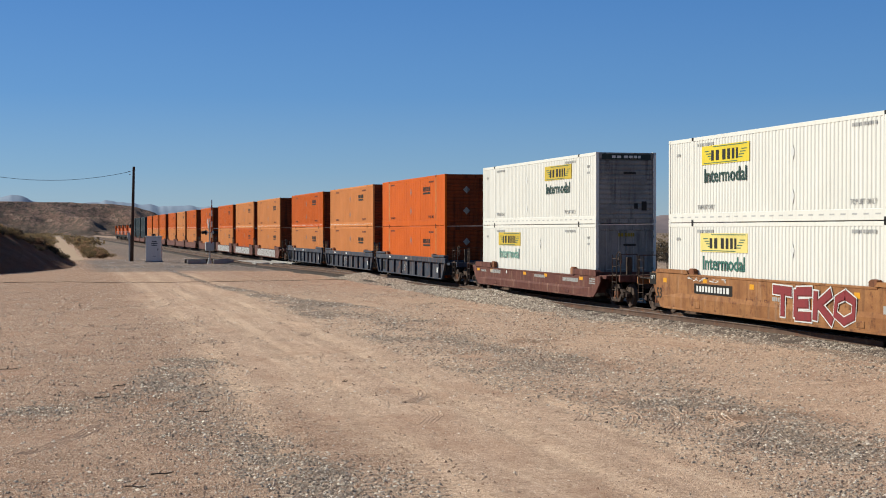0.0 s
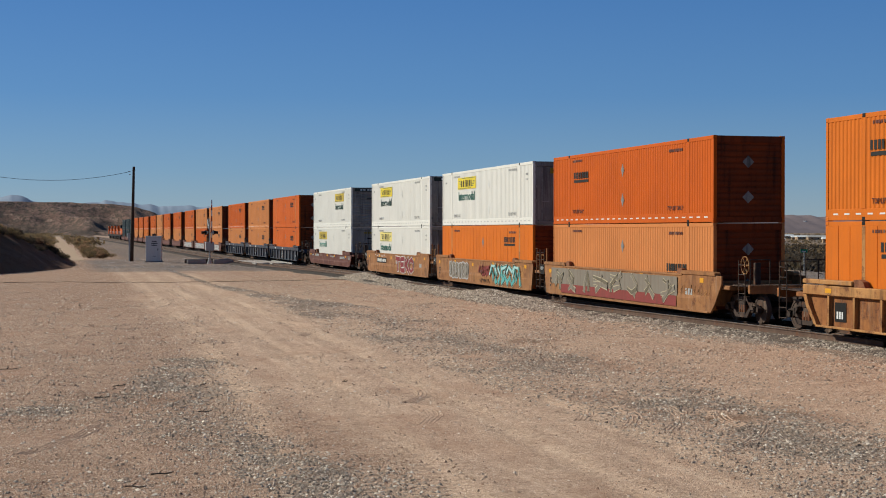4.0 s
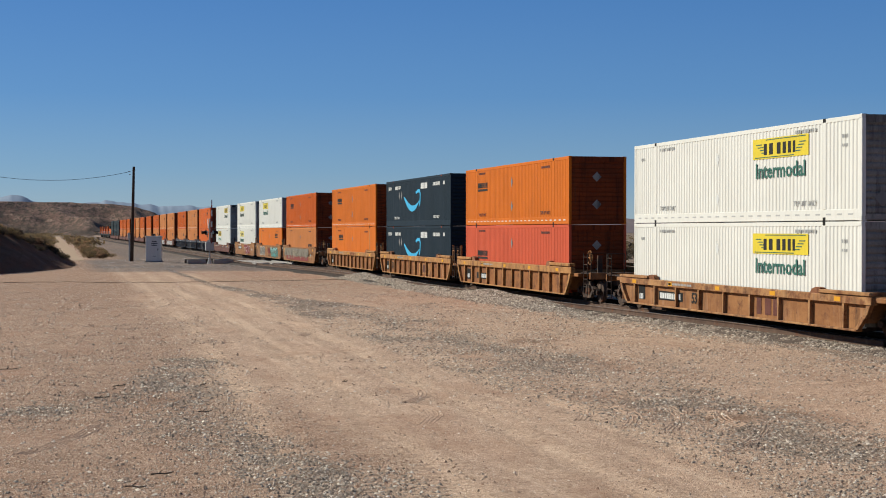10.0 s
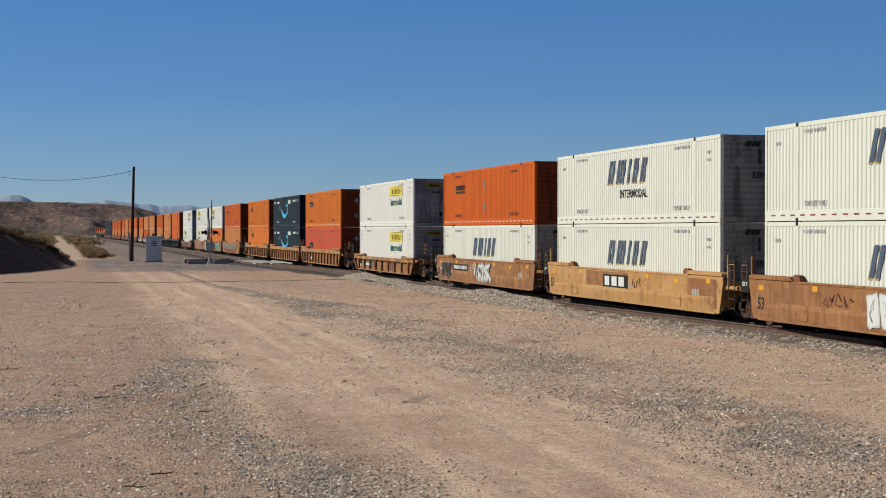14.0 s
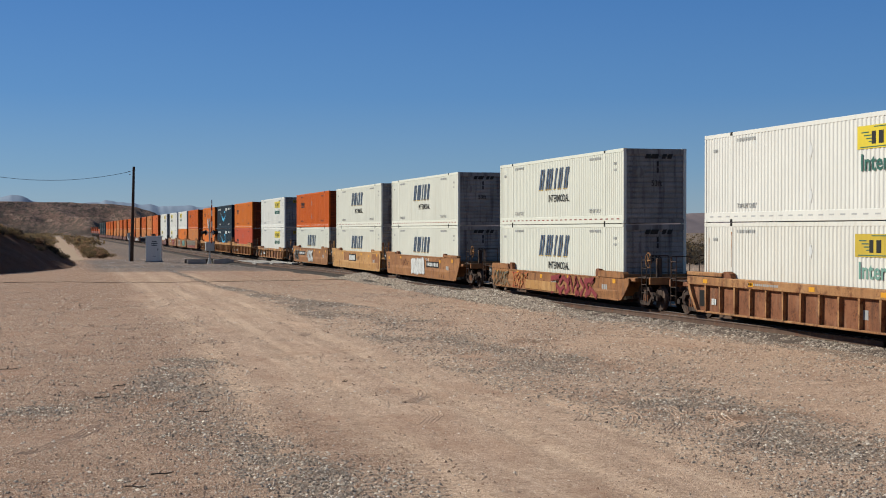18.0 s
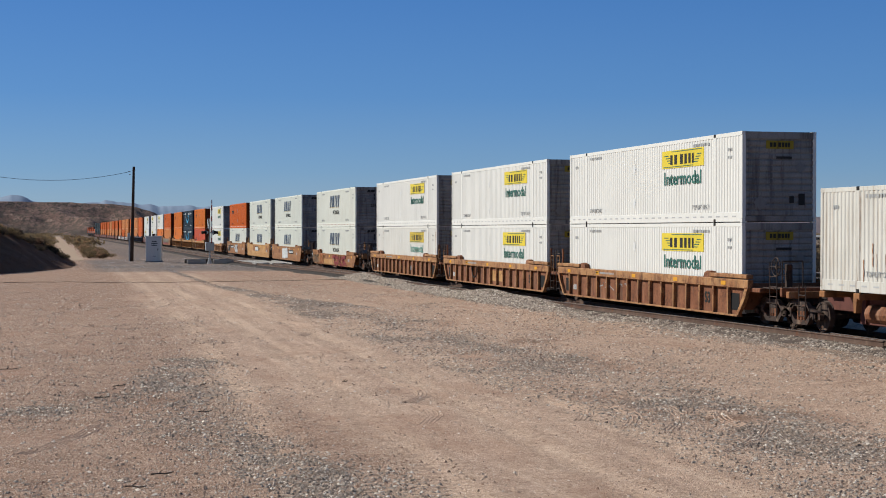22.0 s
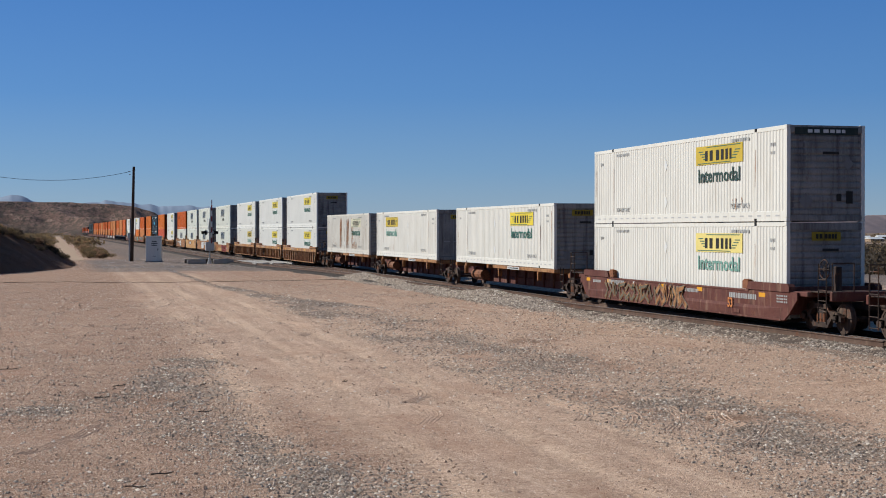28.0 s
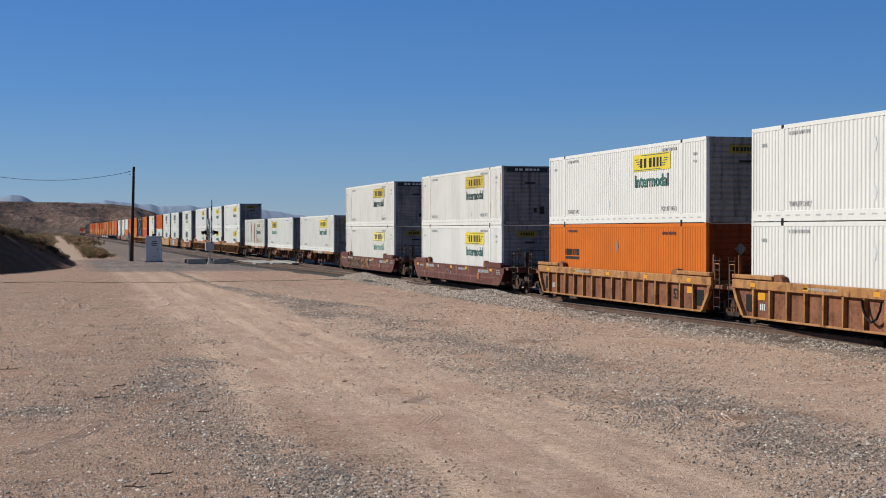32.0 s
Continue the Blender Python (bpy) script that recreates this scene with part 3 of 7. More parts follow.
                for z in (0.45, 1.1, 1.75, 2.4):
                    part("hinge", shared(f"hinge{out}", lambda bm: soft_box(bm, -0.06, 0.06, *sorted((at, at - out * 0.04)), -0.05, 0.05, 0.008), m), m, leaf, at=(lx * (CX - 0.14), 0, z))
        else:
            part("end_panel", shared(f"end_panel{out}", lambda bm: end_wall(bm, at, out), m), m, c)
    for mark in marks:
        mark(c)
    return c


OUT = -CX - 0.0005     # face of the lot-side sheets


def plate(c, name, material, y, z, w, h, label="", lift=0.004, lean=0.0, under=None):
    """A flat painted or stuck-on shape on the lot side; y is its middle, z its middle."""
    bm = bmesh.new()
    k = lean * h / 2
    slab(bm, [(w / 2 + k, -h / 2), (w / 2 - k, h / 2), (-w / 2 - k, h / 2), (-w / 2 + k, -h / 2)], OUT - lift, OUT - lift + 0.003)
    return part(name, bm, material, under or c, label, at=(0, y, z))


def bars(c, material, y, z, w, h, n, lift=0.004, seed=0, name="lettering", under=None):
    """Writing too small to read: a row of uneven bars."""
    rng = random.Random(seed)
    bm = bmesh.new()
    step = w / n
    for i in range(n):
        y1 = w / 2 - i * step
        hh, ww = h, step * rng.uniform(0.5, 0.85)
        slab(bm, [(y1, -h / 2), (y1, hh - h / 2), (y1 - ww, hh - h / 2), (y1 - ww, -h / 2)], OUT - lift, OUT - lift + 0.003)
    return tagged(part(name, bm, material, under or c, "", at=(0, y, z)), kind="stuff")


NAME_BLOCKS = ((-0.58, -0.44), (-0.38, -0.22), (-0.10, 0.06), (0.11, 0.25), (0.30, 0.43), (0.47, 0.58))     # a name as plain blocks


def yellow_mark(y, panel="yellow", word="green"):
    """A yellow name panel with a green word below, its middle y metres from the container's middle."""
    def put(c):
        p = plate(c, "logo_panel", M[panel], y, 2.24, 3.5, 0.62, "yellow panel with a dark name")
        bm = bmesh.new()
        for x0, x1 in NAME_BLOCKS:
            slab(bm, [(-x0 * 1.75, -0.19), (-x0 * 1.75, 0.15), (-x1 * 1.75 + 0.05, 0.15), (-x1 * 1.75 + 0.05, -0.19)], OUT - 0.010, OUT - 0.007)
        tagged(part("name_bar", bm, M["ink"], p), kind="stuff")
        for dz in (-0.33, 0.33):
            plate(c, "panel_border", M["green"], 0.35 if dz < 0 else -0.35, dz * 0.8, 2.5, 0.025, lift=0.009, under=p)
        for dy in (1.35, -1.4):
            for k in range(4):
                plate(c, "panel_flash", M["green"], dy - 0.12 * k if dy > 0 else dy + 0.10 * k, (0.13 if dy > 0 else 0.1) - 0.085 * k, 0.36, 0.03, lift=0.009, lean=0.8, under=p)
        part("lettering", lettering("Intermodal", 0.64, M[word], 0.012, 1.12), None, c, "green word Intermodal", at=(OUT - 0.006, y, 1.54))
        small_marks(c)
    return put


def lift_words(c, ink):
    """The stencilled handling words low on the side, by the lifting posts."""
    for y in (4.95, -4.95):
        part("lettering", lettering("TOP LIFT ONLY", 0.21, ink, 0.004, 0.92), None, c, "words TOP LIFT ONLY", at=(OUT - 0.005, y, 0.52))


def small_marks(c, ink=None):
    ink = ink or M["mark_grey"]
    bars(c, ink, 5.0, 2.62, 1.3, 0.10, 9, seed=1)
    bars(c, ink, -5.0, 2.62, 1.3, 0.10, 9, seed=2)
    lift_words(c, ink)
    bars(c, ink, 7.2, 2.35, 0.35, 0.10, 3, seed=6)
    bars(c, ink, -7.2, 2.35, 0.35, 0.10, 3, seed=7)
    bars(c, ink, -7.2, 2.1, 0.35, 0.08, 3, seed=8)


def end_mark(c, w=0.48, style="yellow"):
    """The name panel and placards on the end that faces the lot's near end."""
    board, word = {"yellow": ("grimy_yellow", "ink"), "dark": ("board_green", "mark_white"), "bare": (None, "grimy_yellow")}[style]
    lo, hi = (2.60, 2.82) if style == "dark" else (2.34, 2.60)
    p = None
    if board:
        bm = bmesh.new()
        bx(bm, -w, w, -CY - 0.012, -CY - 0.004, lo, hi)
        p = part("end_logo_panel", bm, M[board], c, "dark green panel, white name bars" if style == "dark" else "sooty yellow panel")
    bm = bmesh.new()
    k = (0.62 if w > 1 else w * 0.72) / 0.58
    for x0, x1 in NAME_BLOCKS:
        bx(bm, x0 * k, x1 * k, -CY - 0.018, -CY - 0.0125, lo + 0.06, hi - 0.06)
    tagged(part("name_bar", bm, M[word], p or c), kind="stuff")
    for px, pz, r in ((-0.68, 0.62, 0.24), (0.72, 1.75, 0.2)):
        bm = bmesh.new()
        v = [bm.verts.new((px + dx * r, -CY - 0.004, pz + dz * r)) for dx, dz in ((-1, 0), (0, -1), (1, 0), (0, 1))]
        bm.faces.new(v)
        part("placard", bm, M["placard"], c)
    for x0, x1, z0, z1 in ((-0.12, 0.42, 2.02, 2.10), (0.34, 0.50, 0.62, 0.84), (0.66, 0.88, 0.55, 0.92)):
        bm = bmesh.new()
        bx(bm, x0, x1, -CY - 0.006, -CY - 0.002, z0, z1)
        part("sticker", bm, M["ink"], c)


def rust_streaks(places, seed):
    """Ragged rust runs down the lot side: (y from, y to, z from, z to, how many)."""
    def put(c):
        rng = random.Random(seed)
        for ya, yb, za, zb, n in places:
            bm = bmesh.new()
            for i in range(n):
                y = rng.uniform(yb, ya)
                top, low = zb - rng.random() ** 2 * (zb - za) * 0.8, za + rng.random() ** 2 * (zb - za) * 0.6
                if top - low < 0.15:
                    continue
                pts = [(y + rng.uniform(-0.01, 0.01), top - (top - low) * k / 6) for k in range(7)]
                w = rng.uniform(0.012, 0.055)
                strip(bm, pts, lambda f: w * (0.35 + rng.random() * 0.9) * (1 - 0.5 * f), OUT - 0.0022, OUT - 0.0008)
            tagged(part("rust_streaks", bm, M["rust"], c), kind="stuff")
    return put


def diamond(c, y, z, s=0.3, material=None):
    bm = bmesh.new()
    slab(bm, [(s * 0.55, 0), (0, s), (-s * 0.55, 0), (0, -s)], OUT - 0.005, OUT - 0.002)
    part("placard", bm, material or M["placard"], c, "", at=(0, y, z))


def orange_mark(y, z=2.02):
    """Two dark bars of a name and a line below, as on the orange containers."""
    def put(c):
        bars(c, M["ink"], y, z, 1.75, 0.26, 9, 0.005, 12, "name_bar")
        plate(c, "name_rule", M["ink"], y, z - 0.24, 1.7, 0.11)
        bars(c, M["brown_steel"], 5.0, 2.62, 1.2, 0.09, 9, seed=1)
        bars(c, M["brown_steel"], -5.0, 2.55, 1.2, 0.10, 9, seed=2)
        lift_words(c, M["brown_steel"])
        diamond(c, 0.0, 2.05, 0.26)
        diamond(c, 0.0, 0.9, 0.26)
    return put


def swoosh_mark(c):
    """A light blue smile-shaped swoosh with an arrow head, and white words as bars."""
    bm = bmesh.new()
    pts = []
    for i in range(15):
        f = i / 14
        pts.append((3.05 - 4.0 * f, 2.02 - 0.95 * math.sin(math.pi * (0.07 + 0.76 * f))))
    strip(bm, pts, lambda f: 0.08 + 0.30 * math.sin(math.pi * min(1, f * 1.1)) ** 0.7, OUT - 0.006, OUT - 0.002)
    part("swoosh", bm, M["sky_blue"], c, "light blue curved swoosh")
    bm = bmesh.new()
    strip(bm, [(-0.05, 1.98), (-0.5, 2.10), (-1.0, 2.10), (-1.15, 1.9), (-1.1, 1.5), (-0.9, 1.2)], lambda f: 0.22 - 0.12 * abs(f - 0.5), OUT - 0.007, OUT - 0.003)
    part("swoosh_tip", bm, M["sky_blue"], c)
    bars(c, M["mark_white"], -2.1, 2.38, 1.6, 0.34, 5, 0.006, 5, "name_bar")
    bars(c, M["mark_white"], 4.7, 2.42, 1.5, 0.20, 8, 0.006, 6)
    bars(c, M["mark_white"], 6.9, 2.42, 1.0, 0.20, 7, 0.006, 7)
    bars(c, M["mark_white"], -5.0, 2.42, 1.6, 0.20, 8, 0.006, 8)
    bars(c, M["mark_white"], -6.7, 2.42, 0.4, 0.20, 2, 0.006, 9)
    lift_words(c, M["mark_white"])
    diamond(c, 4.33, 1.92, 0.27)
    diamond(c, 3.7, 1.92, 0.27)
    plate(c, "post_flag", M["coral"], POST, 2.84, 0.2, 0.1)
    plate(c, "post_flag", M["coral"], -POST, 2.84, 0.2, 0.1)


def slant_mark(word=True):
    """A leaning blue name as plain blocks with gold edging, and the word below."""
    def put(c):
        y = -0.55
        upright = lambda w, n: [((i - (n - 1) / 2) * w / n, 0.0, w / n * 0.66, 0.89) for i in range(n)]
        groups = ((1.66, upright(0.66, 2)), (0.66, upright(0.86, 3)), (-0.16, upright(0.30, 1)), (-0.80, upright(0.52, 2)), (-1.56, upright(0.52, 2)))
        for yy, group in groups:
            bm, gold = bmesh.new(), bmesh.new()
            for q, (dy, dz, w, h) in enumerate(group):
                for b, drop, lift in ((bm, 0.0, 0.012 + 0.0012 * q), (gold, 0.05, 0.004 + 0.0012 * q)):
                    zc = (2.0 if word else 1.82) + dz - drop
                    k = 0.34
                    z0, z1 = dz - h / 2, dz + h / 2
                    slab(b, [(dy + drop + w / 2 - k * z0, zc - h / 2), (dy + drop + w / 2 - k * z1, zc + h / 2),
                             (dy + drop - w / 2 - k * z1, zc + h / 2), (dy + drop - w / 2 - k * z0, zc - h / 2)], OUT - lift, OUT - lift + 0.003)
            g = part("name_edging", gold, M["gold"], c, at=(0, yy, 0))
            part("name_block", bm, M["blue"], g)
        if word:
            part("lettering", lettering("INTERMODAL", 0.44, M["ink"], 0.004, 0.98), None, c, "dark blue word INTERMODAL", at=(OUT - 0.006, y, 1.12))
        small_marks(c)
        end_shapes(c, True)
    return put


def end_shapes(c, named=False):
    """Placards and marks on the shaded end wall that faces the lot's near end."""
    at = -CY - 0.008
    for px, pz in (((-0.62, 1.98),) if named else ((-0.05, 2.02), (-0.05, 0.85))):
        bm = bmesh.new()
        slab(bm, [(-0.21, 0), (0, 0.21), (0.21, 0), (0, -0.21)], -0.003, 0.003)
        # placards take the end walls' dark tone, which has shade painted in
        p = part("placard", bm, M["sooty_white"], c, "sooty grey diamond placard", at=(px, at, pz))
        p.rotation_euler = (0, 0, math.pi / 2)
    if named:
        bm = bmesh.new()
        for i, w in enumerate((0.19, 0.24, 0.07, 0.16, 0.18)):
            x = -0.44 + 0.23 * i
            v = [bm.verts.new(q) for q in ((x, at, 2.50), (x + w, at, 2.50), (x + w + 0.07, at, 2.68), (x + 0.07, at, 2.68))]
            bm.faces.new(v)
        part("name_bar", bm, M["ink"], c)
        bm = bmesh.new()
        for z in (2.30, 2.06):
            bx(bm, 0.06, 0.14, at - 0.002, at + 0.002, z - 0.1, z + 0.1)
        part("sticker", bm, M["ink"], c)
        t = part("lettering", lettering("53ft", 0.3, M["ink"], 0.006, 0.95), None, c, "figure 53ft", at=(0.05, at, 1.55))
        t.rotation_euler = (0, 0, math.pi / 2)


# ---------------------------------------------------------------- well cars
TRUCK = 9.65           # a truck's middle from the unit's middle
WHEEL_R = 0.44


def wheel_shape(bm):
    n = 20
    prof = [(0.02, 0.10), (0.06, 0.13), (0.06, 0.30), (0.055, WHEEL_R - 0.07), (0.07, WHEEL_R - 0.06), (0.07, WHEEL_R), (-0.05, WHEEL_R + 0.005), (-0.06, WHEEL_R + 0.025), (-0.075, WHEEL_R + 0.025), (-0.075, WHEEL_R - 0.07), (-0.02, 0.28), (-0.04, 0.1)]
    rings = [[bm.verts.new((x, r * math.cos(2 * math.pi * i / n), r * math.sin(2 * math.pi * i / n))) for i in range(n)] for x, r in prof]
    for k in range(len(prof) - 1):
        for i in range(n):
            j = (i + 1) % n
            bm.faces.new((rings[k][i], rings[k][j], rings[k + 1][j], rings[k + 1][i]))
    bm.faces.new(rings[0])
    bm.faces.new(rings[-1])


def side_frame(bm, s):
    """A cast truck side frame with its window for the springs."""
    x0, x1 = sorted((s * 0.93, s * 1.07))
    slab(bm, [(-1.16, 0.36), (-1.16, 0.50), (-0.95, 0.60), (-0.5, 0.66), (-0.34, 0.84), (0.34, 0.84), (0.5, 0.66), (0.95, 0.60), (1.16, 0.50), (1.16, 0.36), (0.8, 0.36), (0.62, 0.46), (0.40, 0.70), (-0.40, 0.70), (-0.62, 0.46), (-0.8, 0.36)], x0, x1)
    slab(bm, [(-0.66, 0.44), (-0.56, 0.50), (-0.32, 0.30), (0.32, 0.30), (0.56, 0.50), (0.66, 0.44), (0.40, 0.17), (-0.40, 0.17)], x0, x1)
    for y in (-0.89, 0.89):
        bx(bm, x0, x1 + 0.05 if s > 0 else x1, y - 0.15, y + 0.15, 0.34, 0.56)
        rod(bm, (s * 0.9, y, 0.44), (s * 1.13, y, 0.44), 0.09, 8)


def truck(parent, y):
    t = part("truck", shared("bolster", lambda bm: soft_box(bm, -1.05, 1.05, -0.2, 0.2, 0.38, 0.68, 0.03), M["iron"]), None, parent, "dark cast-iron truck", at=(0, y, 0))
    for s in (-1, 1):
        part("side_frame", shared(f"side_frame{s}", lambda bm: side_frame(bm, s), M["iron"]), None, t)
        for sy in (-0.17, 0.0, 0.17):
            part("spring", shared("spring", lambda bm: rod(bm, (0, 0, 0.30), (0, 0, 0.56), 0.07, 8), M["rust_steel"]), None, t, at=(s * 1.0, sy, 0))
    for ay in (-0.89, 0.89):
        part("axle", shared("axle", lambda bm: rod(bm, (-0.9, 0, WHEEL_R), (0.9, 0, WHEEL_R), 0.08, 8), M["iron"]), None, t, at=(0, ay, 0))
        for s in (-1, 1):
            w = part("wheel", shared("wheel", wheel_shape, M["wheel"]), None, t, at=(s * 0.76, ay, WHEEL_R))
            if s < 0:
                w.rotation_euler = (0, 0, math.pi)
    return t


def end_gear(car, m, e, coupled):
    """Platform, rails, ladder, brake wheel or coupler at the end e (+1 far, -1 near)."""
    part("end_platform", shared(f"end_platform{e}", lambda bm: soft_box(bm, -1.42, 1.42, *sorted((e * 8.35, e * 9.55)), 1.02, 1.16, 0.02), m), None, car, at=(0, 0, 0))
    part("end_bulkhead", shared(f"end_bulkhead{e}", lambda bm: soft_box(bm, -1.40, 1.40, *sorted((e * 8.30, e * 8.42)), 0.45, 1.28, 0.02), m), None, car)
    part("draft_sill", shared(f"draft_sill{e}{coupled}", lambda bm: soft_box(bm, -0.32, 0.32, *sorted((e * 8.4, e * (11.1 if coupled else 9.9))), 0.70, 1.02, 0.03), M["iron"]), None, car)
    if coupled:
        part("coupler", shared(f"coupler{e}", lambda bm: (soft_box(bm, -0.10, 0.10, *sorted((e * 11.1, e * 11.5)), 0.78, 0.95, 0.02), soft_box(bm, -0.19, 0.17, *sorted((e * 11.42, e * 11.72)), 0.70, 1.02, 0.04)), M["iron"]), None, car)
        part("end_sill", shared(f"coupled_sill{e}", lambda bm: soft_box(bm, -1.36, 1.36, *sorted((e * 10.7, e * 10.85)), 0.95, 1.22, 0.02), m), None, car)
        part("walkway", shared(f"walkway{e}", lambda bm: [soft_box(bm, -1.3 + i * 0.37, -1.3 + i * 0.37 + 0.30, *sorted((e * 9.5, e * 10.75)), 1.16, 1.20, 0.008) for i in range(7)], M["iron"]), None, car)
        for s in (-1, 1):
            part("crossover_rail", shared(f"crossover{e}{s}", lambda bm: (rod(bm, (s * 1.3, e * 10.75, 1.2), (s * 1.3, e * 10.75, 2.02), 0.02, 6), rod(bm, (s * 1.3, e * 10.75, 2.02), (s * 0.62, e * 10.75, 2.02), 0.02, 6), rod(bm, (s * 0.62, e * 10.75, 2.02), (s * 0.62, e * 10.75, 1.2), 0.02, 6)), M["iron"]), None, car)
            part("ladder", shared(f"ladder{e}{s}", lambda bm: ([rod(bm, (s * 1.4, e * 10.15, z), (s * 1.4, e * 10.6, z), 0.014, 6) for z in (0.35, 0.65, 0.95, 1.25, 1.55, 1.85)], rod(bm, (s * 1.4, e * 10.15, 0.3), (s * 1.4, e * 10.15, 2.0), 0.02, 6), rod(bm, (s * 1.4, e * 10.6, 0.3), (s * 1.4, e * 10.6, 2.0), 0.02, 6)), M["iron"]), None, car)
        if e < 0:
            bw = part("brake_stand", shared("brake_stand", lambda bm: soft_box(bm, -0.62, -0.42, -9.75, -9.6, 1.16, 1.9, 0.02), M["iron"]), None, car)

            def hoop(bm):
                n = 18
                for i in range(n):
                    a, b = 2 * math.pi * i / n, 2 * math.pi * (i + 1) / n
                    rod(bm, (0, 0.28 * math.cos(a), 0.28 * math.sin(a)), (0, 0.28 * math.cos(b), 0.28 * math.sin(b)), 0.018, 5)
                for i in range(6):
                    a = 2 * math.pi * i / 6
                    rod(bm, (0, 0, 0), (0, 0.28 * math.cos(a), 0.28 * math.sin(a)), 0.012, 5)
                rod(bm, (-0.02, 0, 0), (0.12, 0, 0), 0.05, 8)
            part("brake_wheel", shared("brake_wheel", hoop, M["chord"] if m.name.startswith(("yellow", "tan")) else M["iron"]), None, car, "spoked brake wheel", at=(-0.95, -9.68, 1.82))
    else:
        for s in (-1, 1):
            part("end_post", shared(f"end_post{e}{s}", lambda bm: soft_box(bm, *sorted((s * 1.30, s * 1.38)), *sorted((e * 8.75, e * 8.83)), 1.1, 2.15, 0.01), m), None, car)
            part("ladder", shared(f"end_ladder{e}{s}", lambda bm: ([rod(bm, (s * 1.42, e * 8.95, z), (s * 1.42, e * 9.4, z), 0.014, 6) for z in (0.45, 0.75, 1.05, 1.35, 1.65, 1.95)], rod(bm, (s * 1.42, e * 8.95, 0.35), (s * 1.42, e * 8.95, 2.1), 0.02, 6), rod(bm, (s * 1.42, e * 9.4, 0.35), (s * 1.42, e * 9.4, 2.1), 0.02, 6)), M["iron"]), None, car)
            part("grab_rail", shared(f"grab_rail{e}{s}", lambda bm: (rod(bm, (s * 1.42, e * 9.0, 1.15), (s * 1.42, e * 9.0, 1.85), 0.016, 6), rod(bm, (s * 1.42, e * 9.0, 1.85), (s * 1.42, e * 9.35, 1.85), 0.016, 6), rod(bm, (s * 1.42, e * 9.35, 1.85), (s * 1.42, e * 9.35, 1.15), 0.016, 6)), M["chord"]), None, car)


def well_base(m, label, ends, trucks):
    car = tagged(new("well_car"), label, "rail car", "well cars of the train")
    tagged(part("well_floor", shared("well_floor", lambda bm: [bx(bm, -1.3, 1.3, -7.6 + i * 2.53, -7.6 + i * 2.53 + 0.5, 0.18, 0.28) for i in range(7)], M["iron"]), None, car), kind="stuff")
    for e in (-1, 1):
        end_gear(car, m, e, e in ends)
    for e in trucks:
        truck(car, e * TRUCK)
    return car


def fold(bm, s):
    """The lower half of a smooth side stands proud and slopes back to the sill."""
    rows = [(1.498, 0.74), (1.526, 0.60), (1.512, 0.27)]
    grid = [[bm.verts.new((s * (x if abs(y) < 8 else 1.499), y, z)) for y in (-8.28, -6.6, 6.6, 8.28)] for x, z in rows]
    for a, b in zip(grid[:-1], grid[1:]):
        for i in range(3):
            bm.faces.new((a[i], a[i + 1], b[i + 1], b[i]))


TIERS = {"tall": ((0.20, 0.27, 1.27, 1.34, 1.42, 1.60), (0.20, 0.27, 1.38, 1.45, 1.46, 1.58)),
         "low": ((0.20, 0.27, 1.27, 1.34, 1.42, 1.60), (0.25, 0.31, 1.05, 1.11, 1.13, 1.36))}


